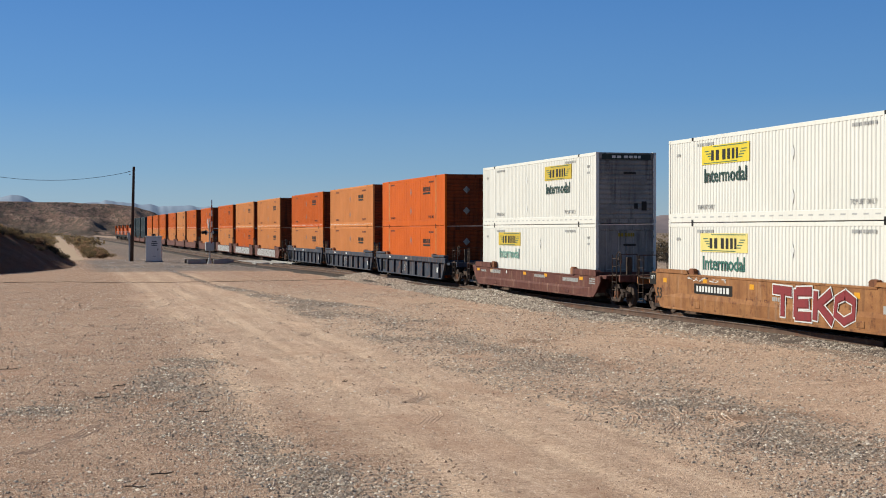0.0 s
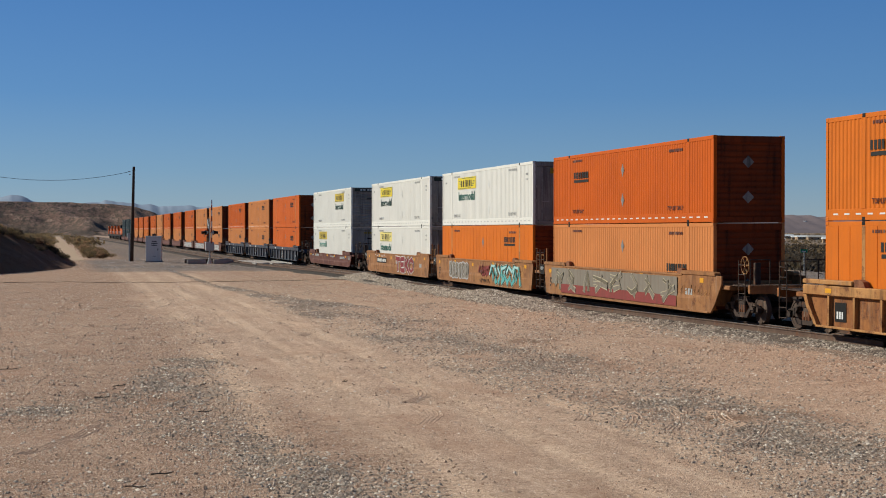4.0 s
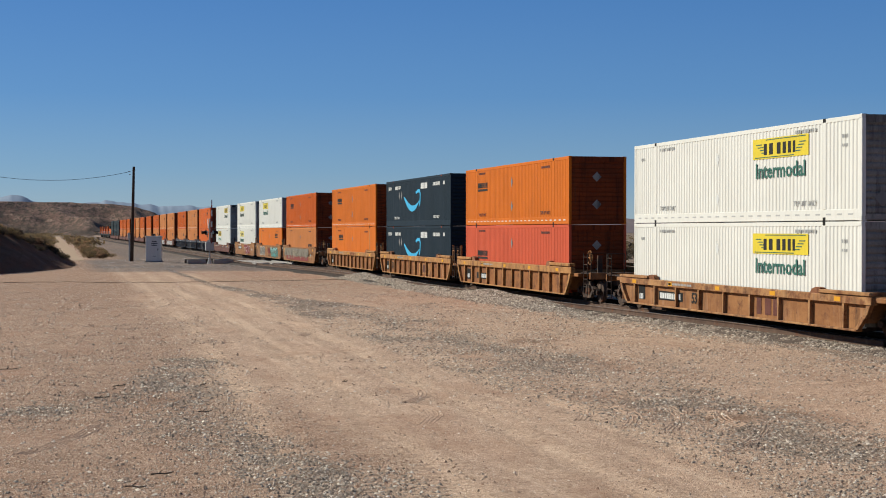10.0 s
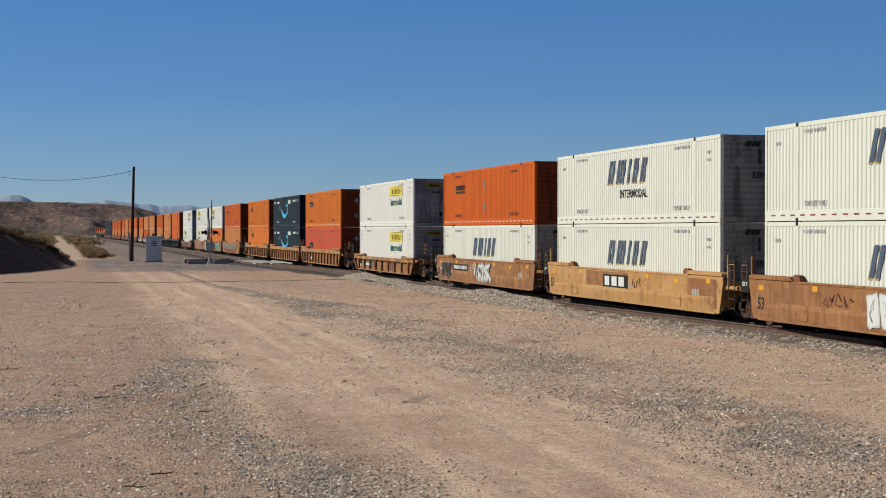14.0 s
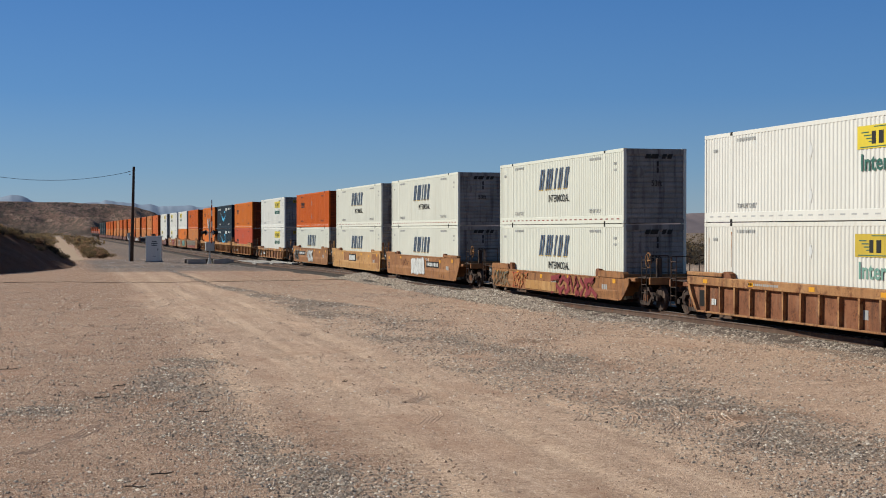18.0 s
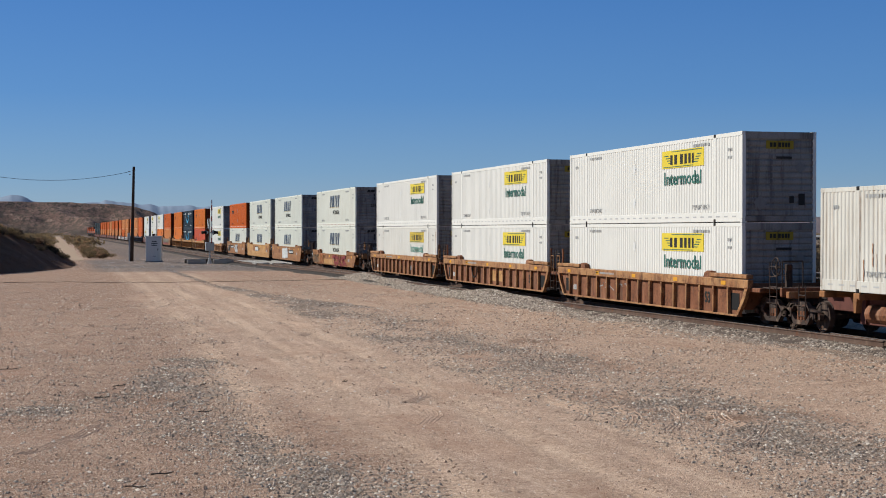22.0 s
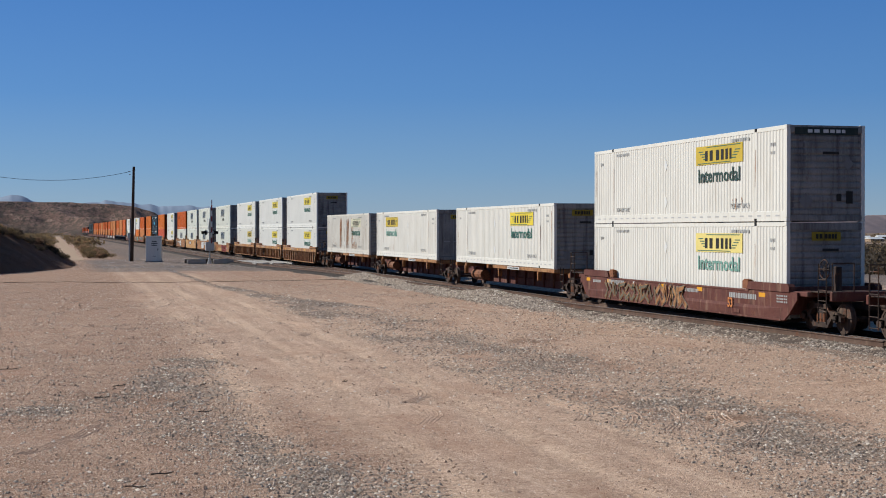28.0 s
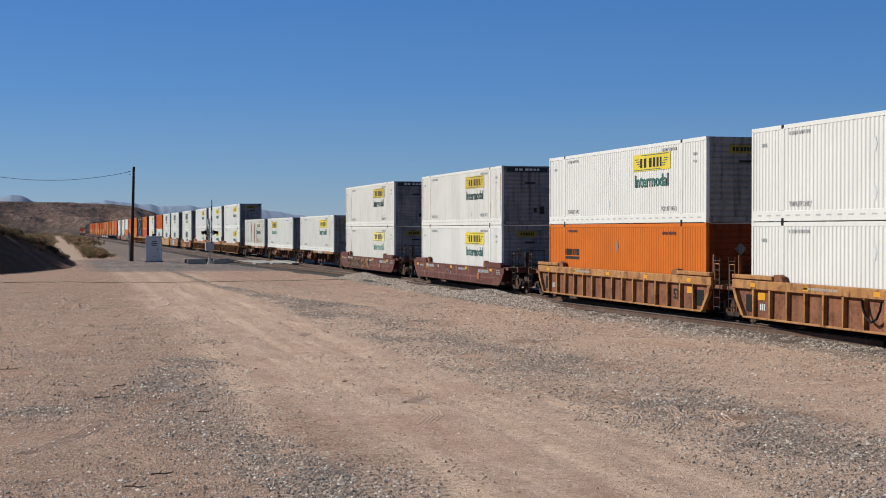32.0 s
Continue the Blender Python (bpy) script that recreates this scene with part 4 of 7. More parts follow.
def smooth_well(body, label, ends=(), trucks=(-1,), marks=(), low=False):
    """A well car unit with plain sheet sides that taper up over the trucks; the red-brown ones are built lower."""
    m = M[body]
    car = well_base(m, label, ends, trucks)
    tier = "low" if low or body == "brown_steel" else "tall"

    def level(z):
        return float(np.interp(z, *TIERS[tier]))

    def side_part(name, key, make, at=None):
        def made(bm):
            make(bm)
            for v in bm.verts:
                v.co.z = level(v.co.z)
        return part(name, shared(key + tier, made, m), None, car, at=at)
    taper = [(8.30, 0.24), (8.62, 0.52), (9.0, 0.98), (9.1, 1.10), (9.1, 1.42)]          # an end with a coupler
    steep = [(8.42, 0.24), (8.52, 0.52), (8.64, 0.98), (8.68, 1.10), (8.68, 1.42)]        # an end on a shared truck
    near, far = (taper if -1 in ends else steep), (taper if 1 in ends else steep)
    outline = far + [(6.3, 1.42), (6.0, 1.30), (-6.0, 1.30), (-6.3, 1.42)] + [(-y, z) for y, z in reversed(near)]
    cut = f"{-1 in ends}{1 in ends}"
    for s in (-1, 1):
        x0, x1 = sorted((s * 1.44, s * 1.50))
        side_part("side_sheet", f"smooth_side{s}{cut}", lambda bm: slab(bm, outline, x0, x1))
        side_part("lower_fold", f"lower_fold{s}", lambda bm: fold(bm, s))
        for e in (-1, 1):
            side_part("jacking_pad", f"jacking_pad{s}", lambda bm: soft_box(bm, *sorted((s * 1.49, s * 1.53)), -0.22, 0.22, 0.32, 0.50, 0.015), at=(0, e * 5.2, 0))
            side_part("guide_shelf", f"guide_shelf{s}{e}", lambda bm: slab(bm, [(e * 5.9, 1.40), (e * 6.05, 1.60), (e * 8.55, 1.60), (e * 8.66, 1.54), (e * 8.66, 1.40)], *sorted((s * 1.31, s * 1.53))))
            part("guide_block", shared(f"smooth_guide{s}{tier}", lambda bm: slab(bm, [(-0.22, level(1.40)), (-0.16, level(1.60) + 0.05), (0.10, level(1.60) + 0.07), (0.24, level(1.60)), (0.24, level(1.40))], *sorted((s * 1.32, s * 1.47))), M["rust_steel"]), None, car, at=(0, e * 5.75, 0))
        side_part("bottom_flange", f"smooth_flange{s}", lambda bm: soft_box(bm, *sorted((s * 1.36, s * 1.515)), -8.1, 8.1, 0.20, 0.27, 0.01))
        side_part("top_chord", f"smooth_chord{s}", lambda bm: soft_box(bm, *sorted((s * 1.34, s * 1.515)), -6.02, 6.02, 1.27, 1.34, 0.012))
    before = set(car.children)
    for mark in marks:
        mark(car)
    for ob in car.children:
        if ob not in before:
            ob.location.z = level(ob.location.z)
    return car


def ribbed_well(body, chord, label, ends=(), trucks=(-1,), marks=(), ribs=16):
    """A well car unit with a top chord and upright ribs along its sides."""
    m, mc = M[body], M[chord]
    car = well_base(m, label, ends, trucks)
    low = body == "tan_steel"

    def level(z):
        return float(np.interp(z, (0.20, 0.28, 1.12, 1.40, 1.43, 1.56, 1.74), (0.20, 0.28, 0.95, 1.17, 1.19, 1.29, 1.45))) if low else z

    def side_part(name, key, make, material, at=None):
        def made(bm):
            make(bm)
            for v in bm.verts:
                v.co.z = level(v.co.z)
        return part(name, shared(key + ("low" if low else ""), made, material), None, car, at=at)
    outline = [(-8.15, 0.26), (8.15, 0.26), (8.60, 0.80), (8.75, 1.12), (-8.75, 1.12), (-8.60, 0.80)]
    for s in (-1, 1):
        side_part("side_sheet", f"ribbed_side{s}", lambda bm: slab(bm, outline, *sorted((s * 1.38, s * 1.42))), m)
        side_part("bottom_flange", f"ribbed_flange{s}", lambda bm: soft_box(bm, *sorted((s * 1.34, s * 1.54)), -8.2, 8.2, 0.22, 0.28, 0.01), mc)
        side_part("top_chord", f"ribbed_chord{s}", lambda bm: soft_box(bm, *sorted((s * 1.33, s * 1.53)), -8.95, 8.95, 1.12, 1.40, 0.02), mc)
        for i in range(ribs):
            y = -7.5 + 15.0 * i / (ribs - 1)
            side_part("rib", f"rib{s}", lambda bm: slab(bm, [(-0.03, 0.28), (-0.055, 1.12), (0.055, 1.12), (0.03, 0.28)], *sorted((s * 1.42, s * 1.53))), mc, at=(0, y, 0))
        for e in (-1, 1):
            side_part("end_gusset", f"end_gusset{s}{e}", lambda bm: slab(bm, [(e * 8.12, 0.28), (e * 8.28, 0.28), (e * 8.76, 0.82), (e * 8.9, 1.12), (e * 8.72, 1.12), (e * 8.58, 0.85)], *sorted((s * 1.42, s * 1.54))), mc)
            side_part("guide_shelf", f"ribbed_shelf{s}{e}", lambda bm: soft_box(bm, *sorted((s * 1.31, s * 1.56)), *sorted((e * 6.2, e * 8.9)), 1.43, 1.56, 0.02), mc)
            side_part("guide_block", f"guide_block{s}{e}", lambda bm: slab(bm, [(e * 5.62, 1.40), (e * 5.72, 1.56), (e * 5.95, 1.62), (e * 6.2, 1.60), (e * 6.2, 1.40)], *sorted((s * 1.32, s * 1.50))), M["rust_steel"])
            if e > 0 or body == "rust_steel":
                part("dark_placard", shared(f"dark_placard{s}", lambda bm: bx(bm, *sorted((s * 1.42, s * 1.432)), -0.30, 0.30, 0.42, 0.95), M["black"]), None, car, at=(0, e * (7.85 if body == "rust_steel" else 7.0), 0))
    before = set(car.children)
    for mark in marks:
        mark(car)
    for ob in car.children:
        if ob not in before and ob.location.z > 0:
            ob.location.z = level(ob.location.z)
    return car


WOUT = -1.50           # face of a smooth side
def wplate(car, name, material, y, z, w, h, face=WOUT, label="", lift=0.004):
    bm = bmesh.new()
    slab(bm, [(w / 2, -h / 2), (w / 2, h / 2), (-w / 2, h / 2), (-w / 2, -h / 2)], face - lift, face - lift + 0.003)
    return part(name, bm, material, car, label, at=(0, y, z))


def wbars(car, material, y, z, w, h, n, face=WOUT, lift=0.004, seed=0):
    rng = random.Random(seed)
    bm = bmesh.new()
    step = w / n
    for i in range(n):
        y1 = w / 2 - i * step
        hh, ww = h, step * rng.uniform(0.5, 0.85)
        slab(bm, [(y1, -h / 2), (y1, hh - h / 2), (y1 - ww, hh - h / 2), (y1 - ww, -h / 2)], face - lift, face - lift + 0.003)
    return tagged(part("lettering", bm, material, car, "", at=(0, y, z)), kind="stuff")


def car_marks(number_y=5.3, fifty_y=7.4, plate_mat="black", face=WOUT, fifty="ink"):
    """The dark number board as bars, the figure 53, and orange reflectors."""
    def put(car):
        if number_y is not None:
            wplate(car, "number_board", M[plate_mat], number_y - 1.4, 0.92, 2.9, 0.34, face)
            wbars(car, M["mark_white"], number_y - 1.4, 0.92, 2.5, 0.19, 11, face, 0.009, 3)
        if fifty_y is not None:
            part("lettering", lettering("53", 0.52, M[fifty], 0.01, 0.9), None, car, "figure 53", at=(face - 0.006, fifty_y, 0.66))
        part("end_block", shared("end_block", lambda bm: soft_box(bm, -1.508, -1.40, -0.29, 0.29, -0.22, 0.21, 0.012), M["black"]), None, car, "black end block", at=(0, 8.99, 1.13))
        part("lettering", lettering("125 T", 0.17, M["mark_white"], 0.004, 0.95), None, car, "stencilled figure 125 T", at=(face - 0.012, 8.99, 1.17))
        for i, y in enumerate((7.9, 4.6, 1.2, -2.4, -5.0, -7.6)):
            wplate(car, "reflector", M["reflect"], y, 1.18 if i % 2 else 1.1, 0.30, 0.16, face)
        wbars(car, M["mark_grey"], -6.6, 0.75, 0.6, 0.34, 3, face, seed=5)
        wbars(car, M["mark_grey"], -0.5, 0.82, 0.7, 0.12, 6, face, seed=6)
    return put


def graffiti(fill, y0, y1, n, seed, edge="mark_white", height=0.92, face=WOUT - 0.028, z=0.78, ink="ink"):
    """Sprayed bulging shapes between y0 and y1, with an outline, a fill, a lower tint and inner strokes."""
    def put(car):
        rng = random.Random(seed)
        step = (y0 - y1) / n
        for i in range(n):
            yc = y0 - step * (i + 0.5)
            k = 18
            pts = []
            for j in range(k):
                a = 2 * math.pi * j / k
                wob = rng.uniform(0.86, 1.06)
                sq = min(1.32, 1 / max(abs(math.cos(a)), abs(math.sin(a))))
                pts.append((math.cos(a) * step * 0.44 * wob * sq, math.sin(a) * height * 0.45 * wob * sq))
            lean = rng.uniform(-0.22, 0.22)
            zc = z + rng.uniform(-0.03, 0.03)
            for name, mat_name, grow, lift in (("spray_outline", edge, 0.045, 0.004), ("spray_fill", fill, 0.0, 0.008)):
                bm = bmesh.new()
                slab(bm, [(py + lean * pz + math.copysign(grow, py), pz + math.copysign(grow, pz)) for py, pz in pts], face - lift, face - lift + 0.003)
                part(name, bm, M[mat_name], car, "", at=(0, yc, zc))
            for q in range(2):
                bm = bmesh.new()
                path = [(rng.uniform(-0.30, 0.30) * step, height * (0.30 - 0.2 * m) + rng.uniform(-0.05, 0.05)) for m in range(4)]
                strip(bm, path, 0.035 if q else 0.06, face - 0.012, face - 0.009)
                part("spray_stroke", bm, M[edge if q else ink], car, "", at=(0, yc, zc))
    return put


FORMS = (([(-0.42, 0.44), (0.40, 0.40)], [(0.02, 0.42), (-0.06, -0.46)]),
         ([(-0.34, 0.46), (-0.30, -0.44)], [(-0.30, 0.42), (0.38, 0.46)], [(-0.30, 0.0), (0.26, 0.04)], [(-0.30, -0.42), (0.42, -0.40)]),
         ([(-0.32, 0.46), (-0.36, -0.46)], [(-0.30, -0.02), (0.34, 0.46)], [(-0.20, 0.06), (0.40, -0.48)]),
         ([(0.0, 0.44), (-0.34, 0.26), (-0.38, -0.22), (-0.02, -0.44), (0.34, -0.24), (0.36, 0.24), (0.0, 0.44)],),
         ([(-0.42, -0.10), (-0.16, 0.46), (-0.02, -0.30), (0.30, 0.42), (0.40, -0.46)],),
         ([(-0.44, 0.30), (0.30, 0.46), (-0.06, 0.04), (0.44, -0.44)], [(-0.36, -0.44), (0.02, -0.16)]),
         ([(-0.46, 0.46), (-0.20, 0.02), (-0.44, -0.46)], [(-0.08, 0.40), (0.20, -0.02), (-0.06, -0.46)], [(0.30, 0.46), (0.46, -0.30)]),
         ([(-0.40, 0.10), (-0.10, 0.44), (0.24, 0.20), (0.44, 0.46)], [(-0.44, -0.44), (-0.04, -0.08), (0.10, -0.46), (0.44, -0.16)]))


def piece(fill, y0, y1, order, seed, edge="mark_white", height=1.0, face=WOUT - 0.028, z=0.76, halo=None, top=None, thick=0.21):
    """Broad sprayed strokes side by side: a halo, an edge, a fill, and a lighter upper half."""
    def put(car):
        rng = random.Random(seed)
        step = (y0 - y1) / len(order)
        for i, form in enumerate(order):
            lean, grow = rng.uniform(-0.12, 0.12), rng.uniform(1.0, 1.14)
            layers = [("spray_outline", edge, thick + 0.07, 0.006), ("spray_fill", fill, thick, 0.014)]
            if halo:
                layers.insert(0, ("spray_halo", halo, thick + 0.15, 0.001))
            if top:
                layers.append(("spray_tint", top, thick * 0.62, 0.022))
            for name, tone, w, lift in layers:
                bm = bmesh.new()
                for q, path in enumerate(FORMS[form]):
                    pts = [(-(u * grow + lean * v) * step * (1.02 if max(order) < 4 else 1.4), v * height * 0.88) for u, v in path]
                    if name == "spray_tint":
                        pts = [(u, v) for u, v in pts if v > -0.1 * height]
                    if len(pts) < 2:
                        continue
                    ends = [Vector(pts[0]) + (Vector(pts[0]) - Vector(pts[1])).normalized() * (w - thick) / 2] + [Vector(a) for a in pts[1:-1]] + [Vector(pts[-1]) + (Vector(pts[-1]) - Vector(pts[-2])).normalized() * (w - thick) / 2]
                    strip(bm, ends, lambda f: w * (0.86 + 0.28 * abs(f - 0.4)), face - lift - 0.0012 * q, face - lift - 0.0012 * q + 0.001)
                if bm.verts:
                    part(name, bm, M[tone], car, "", at=(0, y0 - step * (i + 0.5), z))
                else:
                    bm.free()
    return put


def wildstyle(y0, y1, n, seed, face=WOUT):
    """Large angular sprayed strokes, cream over a dark edge."""
    def put(car):
        rng = random.Random(seed)
        step = (y0 - y1) / n
        for i in range(n):
            yc = y0 - step * (i + 0.5)
            r = lambda lo, hi: rng.uniform(lo, hi)
            a = step * r(0.25, 0.5)
            paths = []
            for q in range(rng.choice((2, 3, 3))):
                if rng.random() < 0.5:
                    paths.append([(a * r(-1, 1), r(0.2, 0.44)), (a * r(-1, 1), r(-0.1, 0.1)), (a * r(-1, 1), r(-0.46, -0.2))])
                else:
                    z = r(-0.35, 0.35)
                    paths.append([(a, z + r(-0.15, 0.15)), (a * r(-0.4, 0.4), z), (-a, z + r(-0.25, 0.25))])
            for q, path in enumerate(paths):
                for name, mat_name, w, lift in (("spray_edge", "spray_cream", 0.20, 0.046 + 0.002 * q), ("spray_stroke", "spray_olive" if q % 2 else "spray_grey", 0.13, 0.054 + 0.002 * q)):
                    bm = bmesh.new()
                    strip(bm, path, lambda f: w * (0.7 + 0.6 * f), face - lift, face - lift + 0.0015)
                    part(name, bm, M[mat_name], car, "", at=(0, yc, 0.82))
    return put


def scrawl(colour, y0, y1, z, h, n, seed, face=WOUT, w=0.035):
    """A thin sprayed or chalked scribble."""
    def put(car):
        rng = random.Random(seed)
        step = (y0 - y1) / n
        for i in range(n):
            bm = bmesh.new()
            path = [(rng.uniform(-0.5, 0.5) * step, rng.uniform(-0.5, 0.5) * h) for _ in range(5)]
            strip(bm, path, w, face - 0.007, face - 0.004)
            part("scribble", bm, M[colour], car, "", at=(0, y0 - step * (i + 0.5), z))
    return put


def patch(colour, y, z, w, h, face=WOUT, lift=0.003):
    return lambda car: wplate(car, "paint_patch", M[colour], y, z, w, h, face, lift=lift)


def spine_car(label, ends=(), trucks=(-1,)):
    """A low skeleton car: a centre girder with cross arms under one container."""
    m = M["tan_steel"]
    car = tagged(new("spine_car"), label, "rail car", "spine cars of the train")
    part("centre_girder", shared("spine_girder", lambda bm: (soft_box(bm, -0.38, 0.38, -9.3, 9.3, 0.62, 1.12, 0.02), soft_box(bm, -0.42, 0.42, -7.4, 7.4, 0.30, 0.66, 0.02), [soft_box(bm, -0.50, 0.50, -7.0 + 1.4 * i - 0.04, -7.0 + 1.4 * i + 0.04, 0.32, 1.0, 0.01) for i in range(11)]), M["brown_steel"]), None, car)
    for y in (-7.9, -6.05, -2.0, 2.0, 6.05, 7.9):
        part("cross_arm", shared("cross_arm", lambda bm: soft_box(bm, -1.34, 1.34, -0.16, 0.16, 1.05, 1.235, 0.02), m), None, car, at=(0, y, 0))
    for s in (-1, 1):
        part("side_plank", shared(f"side_plank{s}", lambda bm: soft_box(bm, *sorted((s * 1.18, s * 1.40)), -8.4, 0.9, 1.09, 1.24, 0.015), M["rusty_chord"]), None, car)
        for y in (-6.05, 0.0, 6.05):
            part("hanging_bracket", shared(f"bracket{s}", lambda bm: slab(bm, [(-0.10, 1.09), (-0.05, 0.70), (0.05, 0.70), (0.10, 1.09)], *sorted((s * 1.2, s * 1.38))), m), None, car, at=(0, y, 0))
    part("air_tank", shared("air_tank", lambda bm: rod(bm, (-0.75, 4.4, 0.66), (-0.75, 6.2, 0.66), 0.26, 12), M["rust_steel"]), None, car)
    part("hitch", shared("hitch", lambda bm: soft_box(bm, -0.6, 0.6, 8.5, 9.1, 1.06, 1.2, 0.03), M["iron"]), None, car)
    for e in (-1, 1):
        part("step_ladder", shared(f"step_ladder{e}", lambda bm: [rod(bm, (-1.3, e * 8.9, z), (-1.3, e * 9.3, z), 0.018, 6) for z in (0.45, 0.75, 1.05)] + [rod(bm, (-1.3, e * 8.9 + d, 0.4), (-1.3, e * 8.9 + d, 1.35), 0.02, 6) for d in (0, e * 0.4)], M["iron"]), None, car)
        if e in ends:
            part("coupler", shared(f"spine_coupler{e}", lambda bm: (soft_box(bm, -0.3, 0.3, *sorted((e * 9.2, e * 10.9)), 0.70, 1.0, 0.03), soft_box(bm, -0.18, 0.18, *sorted((e * 10.9, e * 11.6)), 0.74, 0.98, 0.03)), M["iron"]), None, car)
            part("end_beam", shared(f"spine_beam{e}", lambda bm: soft_box(bm, -1.3, 1.3, *sorted((e * 9.9, e * 10.1)), 0.92, 1.12, 0.02), m), None, car)
    bm = bmesh.new()
    bx(bm, -1.412, -1.36, -3.4, -1.6, 1.10, 1.23)
    b = part("number_board", bm, M["mark_white"], car)
    bm = bmesh.new()
    for i in range(9):
        bx(bm, -1.417, -1.412, -3.25 + i * 0.17, -3.25 + i * 0.17 + 0.11, 1.13, 1.20)
    part("lettering", bm, M["ink"], b)
    for e in trucks:
        truck(car, e * TRUCK)
    return car


def locomotive():
    """A six-axle freight locomotive, orange over black, far down the line."""
    c = tagged(new("locomotive"), "orange and black freight locomotive at the head of the train", "locomotive", "locomotives of the train")
    o, k = M["loco_orange"], M["black"]
    part("underframe", shared("loco_frame", lambda bm: soft_box(bm, -1.5, 1.5, -11.0, 11.0, 1.05, 1.6, 0.04), k), None, c)
    part("fuel_tank", shared("fuel_tank", lambda bm: soft_box(bm, -1.4, 1.4, -3.0, 3.0, 0.3, 1.05, 0.12), k), None, c)
    part("hood", shared("hood", lambda bm: soft_box(bm, -0.95, 0.95, -10.2, 6.2, 1.6, 4.2, 0.08), o), None, c, "orange engine hood")
    part("radiator", shared("radiator", lambda bm: soft_box(bm, -1.45, 1.45, -9.8, -5.2, 3.55, 4.6, 0.1), k), None, c)
    part("hood_roof", shared("hood_roof", lambda bm: soft_box(bm, -0.8, 0.8, -5.0, 6.0, 4.2, 4.45, 0.06), k), None, c)
    cab = part("cab", shared("cab", lambda bm: soft_box(bm, -1.5, 1.5, 6.2, 8.6, 1.6, 4.45, 0.1), o), None, c)
    for s in (-1, 1):
        part("cab_window", shared(f"cab_window{s}", lambda bm: soft_box(bm, *sorted((s * 1.495, s * 1.515)), 6.7, 8.0, 3.1, 3.9, 0.004), M["glass"]), None, cab)
        part("handrail", shared(f"loco_rail{s}", lambda bm: [rod(bm, (s * 1.42, -10 + i * 2.0, 1.6), (s * 1.42, -10 + i * 2.0, 2.65), 0.02, 5) for i in range(8)] + [rod(bm, (s * 1.42, -10, 2.6), (s * 1.42, 4, 2.6), 0.02, 5)], M["mark_white"]), None, c)
    part("nose", shared("nose", lambda bm: soft_box(bm, -0.95, 0.95, 8.6, 10.6, 1.6, 3.1, 0.2), o), None, c)
    for y in (-7.2, 7.2):
        t = part("truck", shared("loco_truck", lambda bm: [soft_box(bm, *sorted((s * 0.95, s * 1.12)), -2.4, 2.4, 0.5, 0.95, 0.05) for s in (-1, 1)], M["iron"]), None, c, at=(0, y, 0))
        for ay in (-1.9, 0.0, 1.9):
            for s in (-1, 1):
                part("wheel", shared("wheel", wheel_shape, M["wheel"]), None, t, at=(s * 0.76, ay, WHEEL_R))
    return c


# ---------------------------------------------------------------- the train, from its head to its tail
RIDERS = []            # every moving thing: object, its place on the line at 0 s, height over the rail


def ride(ob, y, z=0.0):
    RIDERS.append((ob, y, z))
    ob.matrix_basis = on_track(y, RAIL_Z + z)


WELL_Z = 0.295
WHITE = "white steel intermodal container with a yellow name panel"
ORANGE = "orange corrugated steel container with dark name bars"


def unit(front, well, lower, upper):
    """One well car unit with its two containers; front: where the containers' far ends stand at 0 s."""
    mid = front - CY
    ride(well, mid)
    ride(lower, mid, WELL_Z)
    ride(upper, mid, WELL_Z + CH + 0.005)


def jbox(y=3.4, body="white", end=None, how="white steel container, yellow name panel and green word", extra=(), style="yellow", panel="yellow", word="green"):
    end = end or ("doors" if y > 0 else "front")
    return container(body, end, [yellow_mark(y, panel, word), lambda c: end_mark(c, 1.05 if style == "dark" else 0.48, style), white_details(y, body)] + list(extra), how, tape="alu")


def obox(tone="orange", y=4.85, end="front", how=None, plated=False, z=2.02, full=True):
    tones = {"orange": "orange", "orange_red": "deep red-orange", "orange_pale": "sun-faded pale orange", "coral": "faded coral red"}
    return container(tone, end, [orange_mark(y, z)] + ([end_shapes] if full else []), how or f"{tones[tone]} corrugated steel container with dark name bars", plated=plated, tape=None if plated else "mark_white", full=full)


def white_details(y, body):
    """Pale placard holders, post stains and chips on a white container."""
    def put(c):
        rng = random.Random(int(y * 100) + len(RIDERS))
        for z in (2.05, 0.75):
            diamond(c, 0.9 if y < 0 else -1.0, z, 0.22, M["mark_white"])
        spots = [(yy + rng.uniform(-0.12, 0.12), yy - 0.12, 0.4, 2.6, 1) for yy in (-POST, POST, -CY + 0.3, CY - 0.3)]
        if body != "white":
            rust_streaks(spots, len(RIDERS))(c)
        if body != "white":
            rust_streaks([(rng.uniform(-5, 5), rng.uniform(-5, 5) - 2, 0.35, 0.8, 3)], len(RIDERS) + 7)(c)
    return put


def sbox(word=True, end="front"):
    return container("cream", end, [slant_mark(word)], "cream white steel container with a leaning blue name", tape="spray_maroon")


def rib(k, body, chord, how, ribs=12, fifty=-0.5, marks=(), posts=True):
    m = [lambda car: part("lettering", lettering("53", 0.5, M["ink"], 0.012, 0.9), None, car, "figure 53", at=(-1.432, fifty, 0.72)),
         lambda car: [wplate(car, "reflector", M["reflect"], y, 1.26, 0.34, 0.13, -1.53) for y in (7.5, 4.2, 0.4, -3.4, -7.2)],
         lambda car: wbars(car, M["mark_grey"], 3.4, 1.27, 2.0, 0.07, 16, -1.53, seed=2),
         lambda car: wbars(car, M["mark_white"], 7.0, 0.6, 0.4, 0.2, 3, -1.432, 0.006, 9)]
    return ribbed_well(body, chord, how, ((1,), (), (-1,), (1, -1))[k], (1, -1) if k in (0, 3) else (-1,), m + list(marks), ribs)


